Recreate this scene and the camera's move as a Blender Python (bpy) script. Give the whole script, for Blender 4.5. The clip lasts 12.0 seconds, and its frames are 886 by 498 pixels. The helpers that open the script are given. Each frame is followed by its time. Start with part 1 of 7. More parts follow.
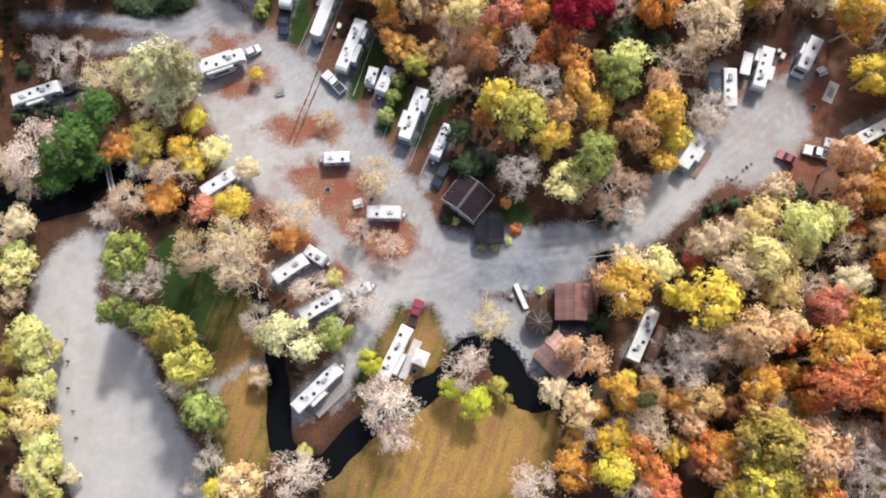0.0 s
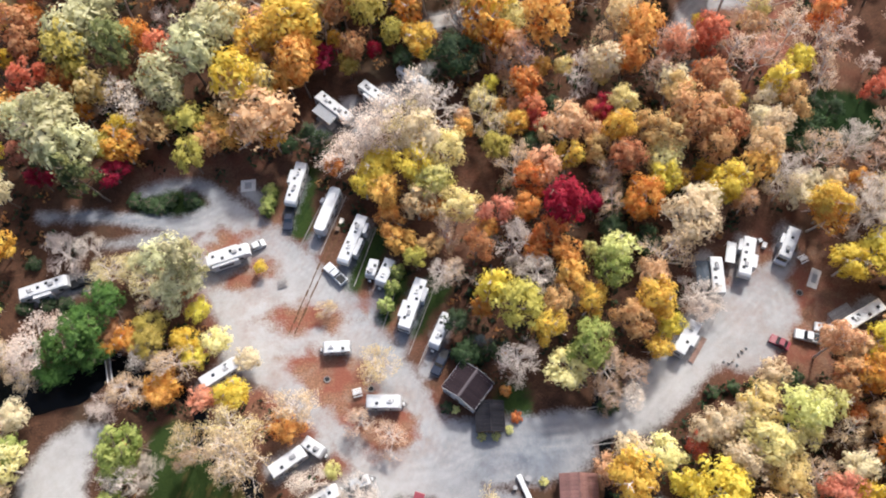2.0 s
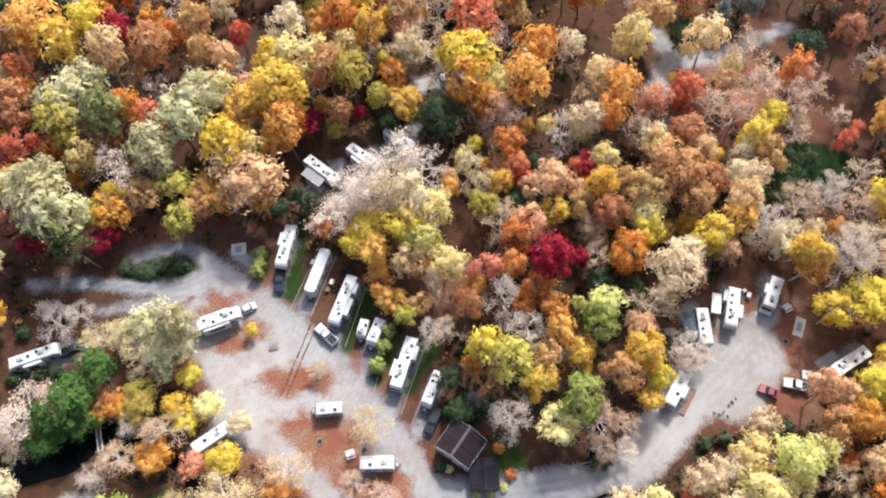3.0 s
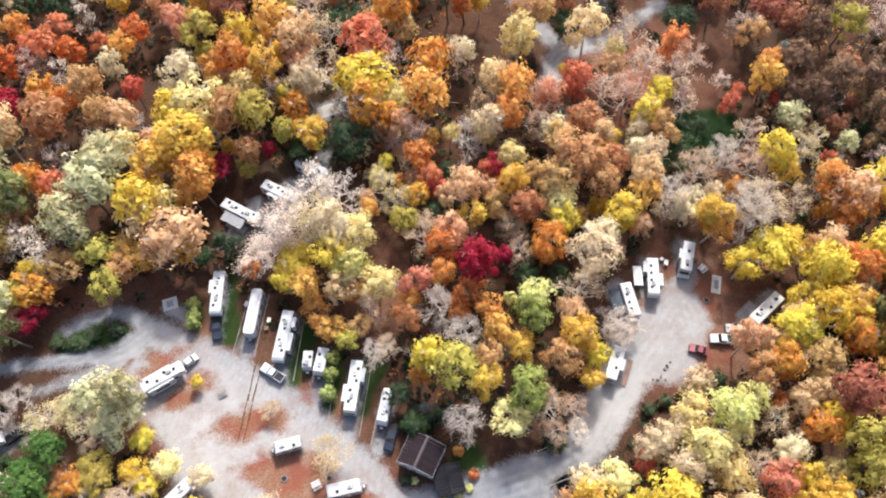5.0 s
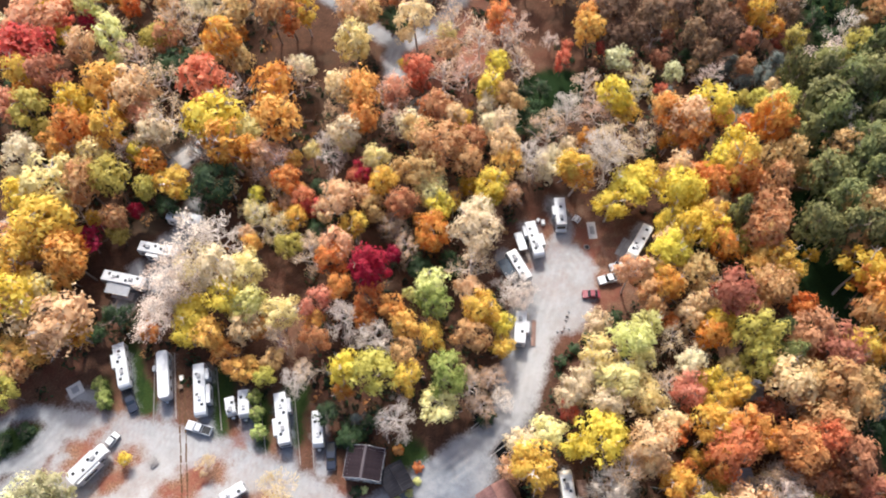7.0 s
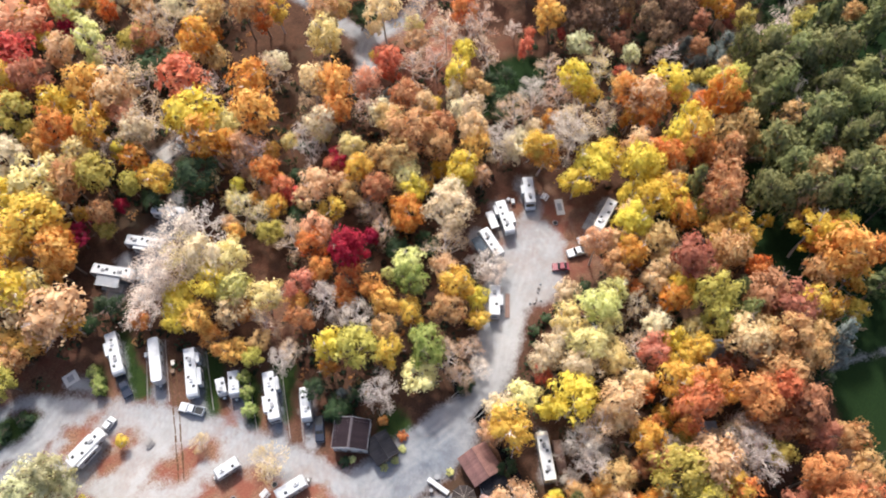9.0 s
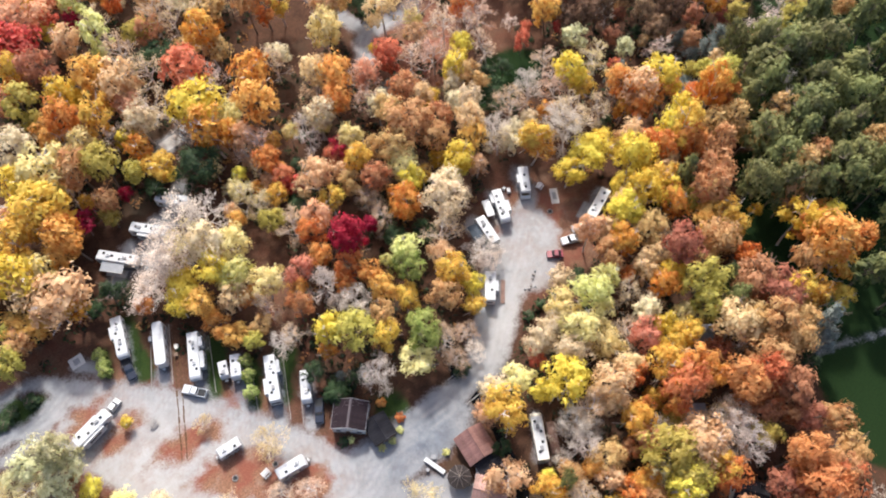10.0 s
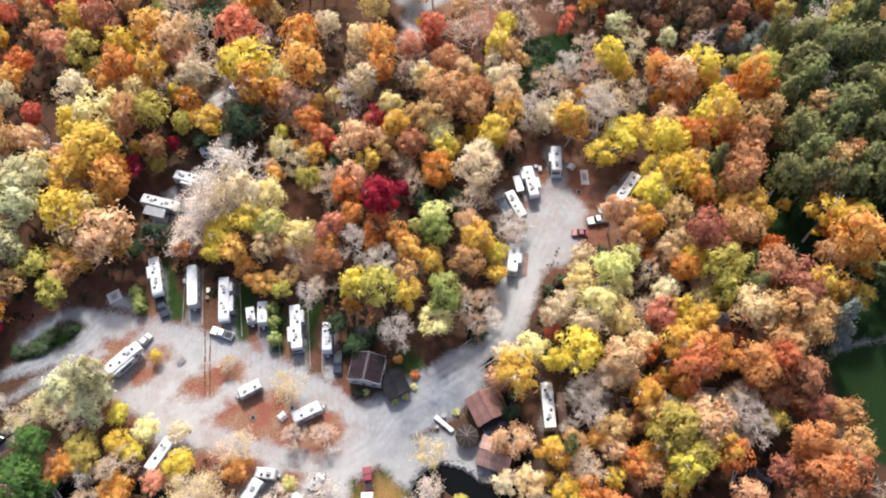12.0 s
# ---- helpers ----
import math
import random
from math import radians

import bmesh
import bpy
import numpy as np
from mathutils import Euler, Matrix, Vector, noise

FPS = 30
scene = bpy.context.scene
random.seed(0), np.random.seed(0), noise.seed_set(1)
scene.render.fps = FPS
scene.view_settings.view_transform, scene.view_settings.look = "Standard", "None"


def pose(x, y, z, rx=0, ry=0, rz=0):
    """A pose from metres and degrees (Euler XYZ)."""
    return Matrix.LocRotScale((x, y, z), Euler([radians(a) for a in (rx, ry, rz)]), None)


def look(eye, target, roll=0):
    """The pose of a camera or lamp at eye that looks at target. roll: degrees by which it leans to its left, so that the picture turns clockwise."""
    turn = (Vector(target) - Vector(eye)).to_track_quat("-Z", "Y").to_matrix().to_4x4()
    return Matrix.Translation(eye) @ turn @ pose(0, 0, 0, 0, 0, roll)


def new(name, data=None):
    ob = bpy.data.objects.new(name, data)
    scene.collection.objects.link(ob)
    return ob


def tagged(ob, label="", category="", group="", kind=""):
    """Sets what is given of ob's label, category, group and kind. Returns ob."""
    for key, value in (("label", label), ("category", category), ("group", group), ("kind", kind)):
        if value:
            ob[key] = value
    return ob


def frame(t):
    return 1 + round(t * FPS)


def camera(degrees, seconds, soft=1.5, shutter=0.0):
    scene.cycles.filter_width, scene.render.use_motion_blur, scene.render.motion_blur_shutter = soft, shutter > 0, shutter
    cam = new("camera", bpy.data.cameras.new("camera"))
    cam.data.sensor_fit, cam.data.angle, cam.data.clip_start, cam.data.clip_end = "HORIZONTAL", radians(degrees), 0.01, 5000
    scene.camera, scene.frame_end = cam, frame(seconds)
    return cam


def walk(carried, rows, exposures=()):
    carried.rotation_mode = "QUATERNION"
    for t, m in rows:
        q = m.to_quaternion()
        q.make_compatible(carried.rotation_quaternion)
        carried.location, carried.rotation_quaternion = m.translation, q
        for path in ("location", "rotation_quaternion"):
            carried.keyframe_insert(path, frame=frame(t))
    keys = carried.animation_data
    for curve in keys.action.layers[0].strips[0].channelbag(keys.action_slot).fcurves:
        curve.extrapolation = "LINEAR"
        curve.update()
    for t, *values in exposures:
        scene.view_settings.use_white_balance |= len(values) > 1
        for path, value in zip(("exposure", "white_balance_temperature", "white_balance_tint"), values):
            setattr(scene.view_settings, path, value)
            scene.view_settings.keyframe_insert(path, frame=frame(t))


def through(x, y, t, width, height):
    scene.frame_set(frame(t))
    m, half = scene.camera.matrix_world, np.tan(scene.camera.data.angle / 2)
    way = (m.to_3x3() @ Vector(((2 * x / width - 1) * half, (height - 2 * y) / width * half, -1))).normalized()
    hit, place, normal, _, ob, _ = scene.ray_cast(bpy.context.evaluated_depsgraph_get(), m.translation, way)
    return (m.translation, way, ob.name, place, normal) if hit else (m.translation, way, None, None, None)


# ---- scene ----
cam = camera(60.1, 12.0, soft=2.05)
PATH = [
    (0, (0.443, 0.070, 144.286), (0.413, 0.458, 142.120), -9.3),
    (0.5, (-0.344, -0.187, 144.076), (-0.354, 0.309, 141.932), -6.5),
    (1, (-0.400, -0.268, 144.747), (-0.396, 0.362, 142.639), -5.1),
    (1.5, (-1.265, -0.285, 145.335), (-1.234, 0.485, 143.274), -3.3),
    (2, (-1.484, -0.048, 146.231), (-1.434, 0.844, 144.220), -2.6),
    (2.5, (-1.168, -0.257, 147.189), (-1.103, 0.728, 145.223), -2.5),
    (3, (-1.455, 0.018, 148.433), (-1.357, 1.043, 146.489), -2.0),
    (5, (0.012, 0.311, 153.635), (0.297, 1.295, 151.688), -2.3),
    (5.5, (0.749, 0.871, 155.420), (1.085, 1.821, 153.464), -2.4),
    (6, (1.487, 0.881, 156.759), (1.885, 1.794, 154.798), -2.4),
    (6.5, (1.813, 0.530, 158.071), (2.284, 1.399, 156.105), -2.2),
    (7, (1.544, -0.442, 159.506), (2.083, 0.384, 157.538), -1.9),
    (9, (-1.463, -8.072, 164.996), (-0.887, -7.274, 163.028), -1.9),
    (9.5, (-2.413, -9.503, 166.712), (-1.839, -8.713, 164.740), -1.7),
    (10, (-3.366, -11.723, 167.754), (-2.794, -10.931, 165.783), -1.8),
    (10.5, (-3.795, -13.798, 168.637), (-3.234, -13.004, 166.662), -2.1),
    (11, (-4.675, -16.040, 168.705), (-4.131, -15.232, 166.732), -2.3),
    (11.5, (-5.618, -18.590, 168.989), (-5.100, -17.760, 167.019), -2.6),
    (12, (-6.301, -21.079, 168.783), (-5.819, -20.222, 166.815), -2.9),
]
walk(cam, [(t, look(eye, target, roll)) for t, eye, target, roll in PATH], [(0, 0.99), (3, 1.24), (5, 1.33), (12, 1.25)])

# ---- world, sun, exposure ----
SUN_WAY = Vector((-0.45, -0.88, -0.95)).normalized()
sky_world = bpy.data.worlds.new("sky")
scene.world = sky_world
sky_world.use_nodes = True
wt = sky_world.node_tree
sky = wt.nodes.new("ShaderNodeTexSky")
sky.sky_type = "NISHITA"
sky.sun_disc = False
sky.air_density, sky.dust_density, sky.ozone_density = 0.8, 4.0, 0.6
sky.sun_elevation = math.asin(-SUN_WAY.z)
sky.sun_rotation = math.atan2(-SUN_WAY.x, -SUN_WAY.y)
wt.links.new(sky.outputs[0], wt.nodes["Background"].inputs[0])
wt.nodes["Background"].inputs[1].default_value = 0.15
sun = new("sun", bpy.data.lights.new("sun", "SUN"))
sun.data.energy = 2.8
sun.data.angle = radians(4.5)
sun.data.color = (1.0, 0.985, 0.945)
sun.matrix_world = look((0, 0, 200), Vector((0, 0, 200)) + SUN_WAY)


# ---- materials ----
def nodes_of(name):
    m = bpy.data.materials.new(name)
    m.use_nodes = True
    t = m.node_tree
    b = t.nodes["Principled BSDF"]
    return m, t, b


def noise_node(t, scale, detail=4.0, rough=0.6, coords="Object"):
    c = t.nodes.new("ShaderNodeTexCoord")
    if coords == "World":
        g = t.nodes.new("ShaderNodeNewGeometry")
        out = g.outputs["Position"]
    else:
        out = c.outputs[coords]
    n = t.nodes.new("ShaderNodeTexNoise")
    n.inputs["Scale"].default_value = scale
    n.inputs["Detail"].default_value = detail
    n.inputs["Roughness"].default_value = rough
    t.links.new(out, n.inputs["Vector"])
    return n.outputs["Fac"]


def ramp(t, fac, lo, hi, c0=(0, 0, 0), c1=(1, 1, 1)):
    r = t.nodes.new("ShaderNodeValToRGB")
    r.color_ramp.elements[0].position = lo
    r.color_ramp.elements[1].position = hi
    r.color_ramp.elements[0].color = (*c0, 1)
    r.color_ramp.elements[1].color = (*c1, 1)
    t.links.new(fac, r.inputs[0])
    return r.outputs[0]


def mix(t, fac, a, b, how="MIX"):
    m = t.nodes.new("ShaderNodeMix")
    m.data_type = "RGBA"
    m.blend_type = how
    for sock, v in ((m.inputs["Factor"], fac), (m.inputs["A"], a), (m.inputs["B"], b)):
        if isinstance(v, (int, float)):
            sock.default_value = v
        elif isinstance(v, tuple):
            sock.default_value = (*v, 1)
        else:
            t.links.new(v, sock)
    return m.outputs["Result"]


def math_node(t, op, a, b=0.0, c=0.0):
    m = t.nodes.new("ShaderNodeMath")
    m.operation = op
    for i, v in enumerate((a, b, c)):
        if isinstance(v, (int, float)):
            m.inputs[i].default_value = v
        else:
            t.links.new(v, m.inputs[i])
    return m.outputs[0]


def bump(t, b, fac, strength, distance):
    n = t.nodes.new("ShaderNodeBump")
    n.inputs["Strength"].default_value = strength
    n.inputs["Distance"].default_value = distance
    t.links.new(fac, n.inputs["Height"])
    t.links.new(n.outputs[0], b.inputs["Normal"])


def attr(t, name):
    a = t.nodes.new("ShaderNodeAttribute")
    a.attribute_name = name
    return a.outputs["Fac"]


def plain(name, colour, rough=0.6, metal=0.0, grime=0.25, scale=3.0, coat=0.0, spread=0.0, shine=0.5):
    """Paint, plastic, metal or wood: a base colour with fine grain, blotches of grime and relief."""
    m, t, b = nodes_of(name)
    dirt = ramp(t, noise_node(t, scale), 0.35, 0.75)
    fine = ramp(t, noise_node(t, scale * 9.0, 3.0), 0.3, 0.7)
    low = tuple(c * (1.0 - grime) for c in colour)
    col = mix(t, dirt, low, colour)
    col = mix(t, math_node(t, "MULTIPLY", fine, 0.25), col, tuple(c * 0.8 for c in colour))
    if spread:
        o = t.nodes.new("ShaderNodeObjectInfo")
        h = t.nodes.new("ShaderNodeHueSaturation")
        t.links.new(math_node(t, "MULTIPLY_ADD", o.outputs["Random"], spread, 1.0 - spread / 2), h.inputs["Value"])
        t.links.new(col, h.inputs["Color"])
        col = h.outputs[0]
    t.links.new(col, b.inputs["Base Color"])
    b.inputs["Roughness"].default_value = rough
    b.inputs["Metallic"].default_value = metal
    b.inputs["Coat Weight"].default_value = coat
    b.inputs["Specular IOR Level"].default_value = shine
    bump(t, b, fine, 0.15, 0.01)
    return m


def leaf(name, colour, other, spread=0.13, through=0.5):
    """Leaves: two colours mixed leaf by leaf and tree by tree, partly letting light through."""
    m, t, b = nodes_of(name)
    g = t.nodes.new("ShaderNodeNewGeometry")
    o = t.nodes.new("ShaderNodeObjectInfo")
    patch = ramp(t, noise_node(t, 0.33, 2.0), 0.36, 0.64)
    pick = math_node(t, "MULTIPLY_ADD", g.outputs["Random Per Island"], 0.34, -0.17)
    # lighter with height: sunlit tops put into the leaf colour, besides autumn turning
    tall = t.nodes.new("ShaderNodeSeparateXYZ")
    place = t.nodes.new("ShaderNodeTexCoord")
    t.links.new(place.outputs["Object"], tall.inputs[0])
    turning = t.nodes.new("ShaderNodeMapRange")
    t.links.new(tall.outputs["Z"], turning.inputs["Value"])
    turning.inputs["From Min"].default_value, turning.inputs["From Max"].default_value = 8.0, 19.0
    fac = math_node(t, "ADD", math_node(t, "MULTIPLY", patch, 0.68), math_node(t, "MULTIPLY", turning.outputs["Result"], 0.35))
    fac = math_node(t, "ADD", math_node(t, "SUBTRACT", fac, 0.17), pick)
    own = math_node(t, "FRACT", math_node(t, "ADD", o.outputs["Random"], attr(t, "tint")))
    fac = math_node(t, "ADD", fac, math_node(t, "MULTIPLY_ADD", own, 0.5, -0.2))
    c = t.nodes.new("ShaderNodeClamp")
    t.links.new(fac, c.inputs[0])
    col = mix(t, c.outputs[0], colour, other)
    h = t.nodes.new("ShaderNodeHueSaturation")
    t.links.new(col, h.inputs["Color"])
    val = math_node(t, "MULTIPLY_ADD", g.outputs["Random Per Island"], spread * 1.6, 1.0 - spread * 0.8)
    t.links.new(val, h.inputs["Value"])
    hue = math_node(t, "MULTIPLY_ADD", own, 0.03, 0.485)
    t.links.new(hue, h.inputs["Hue"])
    t.links.new(h.outputs[0], b.inputs["Base Color"])
    b.inputs["Roughness"].default_value = 0.65
    b.inputs["Specular IOR Level"].default_value = 0.25
    tr = t.nodes.new("ShaderNodeBsdfTranslucent")
    t.links.new(h.outputs[0], tr.inputs["Color"])
    mx = t.nodes.new("ShaderNodeMixShader")
    mx.inputs[0].default_value = through
    t.links.new(b.outputs[0], mx.inputs[1])
    t.links.new(tr.outputs[0], mx.inputs[2])
    t.links.new(mx.outputs[0], t.nodes["Material Output"].inputs["Surface"])
    return m


def ground_material(name, road):
    """Leaf litter and earth, grass and gravel, blended by the fields stored on the ground."""
    m, t, b = nodes_of(name)
    big = noise_node(t, 0.06, 5.0, 0.65, "World")
    mid = noise_node(t, 0.35, 5.0, 0.7, "World")
    fine = noise_node(t, 2.6, 4.0, 0.7, "World")
    grain = noise_node(t, 11.0, 2.0, 0.7, "World")
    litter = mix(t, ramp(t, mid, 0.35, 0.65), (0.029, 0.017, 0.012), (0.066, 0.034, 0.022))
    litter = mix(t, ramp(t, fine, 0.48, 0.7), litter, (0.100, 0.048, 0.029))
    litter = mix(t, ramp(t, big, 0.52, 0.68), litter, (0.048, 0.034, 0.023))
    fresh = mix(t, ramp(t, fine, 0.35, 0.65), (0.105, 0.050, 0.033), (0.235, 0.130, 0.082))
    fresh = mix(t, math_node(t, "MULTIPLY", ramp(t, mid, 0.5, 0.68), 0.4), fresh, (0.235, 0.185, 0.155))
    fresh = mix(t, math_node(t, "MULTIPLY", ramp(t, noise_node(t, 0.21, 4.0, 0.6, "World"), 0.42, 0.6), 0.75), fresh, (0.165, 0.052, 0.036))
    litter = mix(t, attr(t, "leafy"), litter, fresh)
    green = mix(t, ramp(t, fine, 0.3, 0.7), (0.012, 0.024, 0.007), (0.027, 0.042, 0.012))
    dry = mix(t, ramp(t, fine, 0.3, 0.7), (0.16, 0.098, 0.026), (0.31, 0.205, 0.056))
    rows = t.nodes.new("ShaderNodeMapping")
    where = t.nodes.new("ShaderNodeNewGeometry")
    rows.vector_type = "TEXTURE"
    rows.inputs["Rotation"].default_value = (0, 0, radians(66))
    rows.inputs["Scale"].default_value = (16.0, 1.3, 1.0)
    t.links.new(where.outputs["Position"], rows.inputs["Vector"])
    mown = t.nodes.new("ShaderNodeTexNoise")
    mown.inputs["Scale"].default_value, mown.inputs["Detail"].default_value = 1.0, 4.0
    t.links.new(rows.outputs[0], mown.inputs["Vector"])
    streak = ramp(t, mown.outputs["Fac"], 0.36, 0.64)
    bare_earth = mix(t, ramp(t, fine, 0.3, 0.7), (0.120, 0.060, 0.030), (0.21, 0.115, 0.062))
    dry = mix(t, math_node(t, "MULTIPLY", math_node(t, "MULTIPLY", streak, ramp(t, mid, 0.22, 0.5)), 0.95), dry, bare_earth)
    meadow = math_node(t, "ADD", math_node(t, "MULTIPLY", mid, 0.5), attr(t, "dry"))
    meadow = math_node(t, "MULTIPLY_ADD", math_node(t, "SUBTRACT", streak, 0.5), 0.28, meadow)
    meadow = math_node(t, "MULTIPLY_ADD", math_node(t, "SUBTRACT", big, 0.5), 0.5, meadow)
    # near-black ground cover whose colour also carries the missing shade of the trees
    rank_shade = mix(t, ramp(t, fine, 0.3, 0.7), (0.006, 0.014, 0.005), (0.014, 0.028, 0.009))
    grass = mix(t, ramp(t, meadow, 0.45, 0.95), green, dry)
    grass = mix(t, ramp(t, meadow, -0.25, 0.15), rank_shade, grass)
    gravel = mix(t, ramp(t, mid, 0.3, 0.7), (0.148, 0.150, 0.157), (0.232, 0.233, 0.238))
    gravel = mix(t, ramp(t, grain, 0.35, 0.7), gravel, (0.262, 0.261, 0.261))
    chalk = mix(t, ramp(t, mid, 0.3, 0.7), (0.248, 0.241, 0.235), (0.325, 0.318, 0.311))
    gravel = mix(t, attr(t, "pale"), gravel, chalk)
    # blue-grey gravel: grey lanes, and shade painted on the plaza and pitches
    shaded_slate = mix(t, ramp(t, mid, 0.3, 0.7), (0.078, 0.090, 0.110), (0.135, 0.150, 0.176))
    gravel = mix(t, attr(t, "shaded_slate"), gravel, shaded_slate)
    worn = math_node(t, "MULTIPLY", attr(t, "track"), ramp(t, fine, 0.25, 0.6))
    gravel = mix(t, math_node(t, "MULTIPLY", worn, 0.55), gravel, (0.34, 0.336, 0.33))
    dusty = ramp(t, math_node(t, "ADD", fine, math_node(t, "MULTIPLY", big, 0.6)), 0.66, 0.95)
    gravel = mix(t, math_node(t, "MULTIPLY", dusty, 0.12), gravel, (0.15, 0.115, 0.095))
    drift = ramp(t, math_node(t, "ADD", math_node(t, "MULTIPLY", noise_node(t, 0.16, 6.0, 0.7, "World"), 1.0), math_node(t, "MULTIPLY", fine, 0.35)), 0.60, 0.82)
    gravel = mix(t, math_node(t, "MULTIPLY", drift, math_node(t, "MULTIPLY_ADD", attr(t, "leafy"), 0.36, 0.06)), gravel, fresh)
    gravel = mix(t, math_node(t, "MULTIPLY", ramp(t, noise_node(t, 0.13, 6.0, 0.75, "World"), 0.46, 0.66), 0.5), gravel, (0.28, 0.281, 0.284))
    edge = math_node(t, "MULTIPLY_ADD", math_node(t, "SUBTRACT", fine, 0.5), 1.3, attr(t, "gravel"))
    edge = math_node(t, "MULTIPLY_ADD", math_node(t, "SUBTRACT", mid, 0.5), 1.4, edge)
    lawn = math_node(t, "MULTIPLY_ADD", math_node(t, "SUBTRACT", fine, 0.5), 1.6, attr(t, "grass"))
    lawn = math_node(t, "MULTIPLY_ADD", math_node(t, "SUBTRACT", mid, 0.5), 1.4, lawn)
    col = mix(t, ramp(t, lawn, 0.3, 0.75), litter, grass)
    # 0.5 marks the rim of the gravel
    col = mix(t, ramp(t, edge, 0.22 if not road else 0.2, 0.88), col, gravel)
    t.links.new(col, b.inputs["Base Color"])
    b.inputs["Roughness"].default_value = 0.95
    b.inputs["Specular IOR Level"].default_value = 0.04
    bump(t, b, math_node(t, "ADD", fine, math_node(t, "MULTIPLY", grain, 0.5)), 0.5, 0.12)
    return m


def water_material():
    m, t, b = nodes_of("creek_water")
    b.inputs["Base Color"].default_value = (0.003, 0.0035, 0.004, 1)
    b.inputs["Roughness"].default_value = 0.06
    b.inputs["IOR"].default_value = 1.33
    b.inputs["Specular IOR Level"].default_value = 0.12
    bump(t, b, noise_node(t, 1.4, 3.0, 0.6, "World"), 0.12, 0.05)
    return m


LITTER = ground_material("leaf_litter_and_grass", False)
GRAVEL = ground_material("pale_gravel", True)
WATER = water_material()
WHITE = plain("white_fibreglass", (0.47, 0.475, 0.485), 0.4, 0.0, 0.14, 0.8, 0.1)
ROOFING = plain("white_roof_membrane", (0.45, 0.455, 0.465), 0.65, 0.0, 0.22, 1.1)
CREAM = plain("cream_panel", (0.66, 0.62, 0.54), 0.45, 0.0, 0.15, 1.0, 0.1)
SILVER = plain("silver_paint", (0.50, 0.52, 0.54), 0.3, 0.5, 0.12, 1.5, 0.5)
NAVY = plain("dark_blue_paint", (0.008, 0.014, 0.032), 0.5, 0.0, 0.2, 1.5, 0.0, 0.0, 0.25)
BLACK = plain("black_paint", (0.012, 0.013, 0.015), 0.5, 0.0, 0.2, 1.5, 0.0, 0.0, 0.25)
RED = plain("red_paint", (0.17, 0.008, 0.022), 0.4, 0.0, 0.2, 1.5, 0.2)
GLASS = plain("dark_window_glass", (0.018, 0.022, 0.028), 0.08, 0.0, 0.1, 1.0, 0.5)
RUBBER = plain("black_rubber", (0.02, 0.02, 0.02), 0.85)
GREY = plain("grey_plastic", (0.22, 0.22, 0.23), 0.6)
STRIPE = plain("grey_brown_stripe", (0.16, 0.13, 0.11), 0.4)
ALU = plain("bare_aluminium", (0.55, 0.56, 0.57), 0.35, 0.8, 0.15, 2.0)
CANVAS = plain("grey_awning_canvas", (0.30, 0.31, 0.33), 0.85, 0.0, 0.2, 1.2)
DARK_CANVAS = plain("dark_brown_canvas", (0.034, 0.027, 0.026), 0.9, 0.0, 0.3, 1.2, 0.0, 0.0, 0.15)
BLUE_CANVAS = plain("dark_blue_canvas", (0.045, 0.06, 0.08), 0.8, 0.0, 0.25, 1.2)
PALE_CANVAS = plain("pale_canvas", (0.62, 0.62, 0.61), 0.85, 0.0, 0.15, 1.2)
TIMBER = plain("weathered_timber", (0.20, 0.13, 0.09), 0.85, 0.0, 0.4, 2.5, 0.0, 0.35)
BROWN_DECK = plain("brown_deck_boards", (0.25, 0.145, 0.11), 0.8, 0.0, 0.35, 2.5, 0.0, 0.35)
FADED = plain("faded_rusty_roof_sheet", (0.34, 0.20, 0.17), 0.7, 0.1, 0.5, 0.9, 0.0, 0.4)
RUSTY = plain("rusty_roof_sheet", (0.27, 0.135, 0.115), 0.6, 0.2, 0.5, 0.7, 0.0, 0.3)
GREYROOF = plain("blue_grey_roof_sheet", (0.27, 0.30, 0.36), 0.5, 0.3, 0.2, 1.0, 0.0, 0.15)
PURPLE = plain("purple_brown_shingles", (0.032, 0.022, 0.026), 0.95, 0.0, 0.35, 1.8, 0.0, 0.3, 0.1)
RIDGE = plain("pale_ridge_flashing", (0.09, 0.072, 0.078), 0.7, 0.0, 0.2, 1.5)
SHINGLE = plain("dark_shingles", (0.027, 0.026, 0.031), 0.95, 0.0, 0.35, 1.8, 0.0, 0.3, 0.1)
CONCRETE = plain("pale_concrete", (0.45, 0.43, 0.41), 0.9, 0.0, 0.25, 1.6)
STONE = plain("grey_stone", (0.26, 0.24, 0.23), 0.9, 0.0, 0.35, 2.0, 0.0, 0.4)
SHADOW_BROWN = plain("dark_brown_shadow_strip", (0.10, 0.055, 0.03), 0.95, 0.0, 0.4, 2.0, 0.0, 0.0, 0.1)
BARK = plain("grey_brown_bark", (0.17, 0.125, 0.095), 0.95, 0.0, 0.4, 2.0)
PALE_BARK = plain("pale_bark", (0.56, 0.49, 0.44), 0.9, 0.0, 0.3, 2.0)

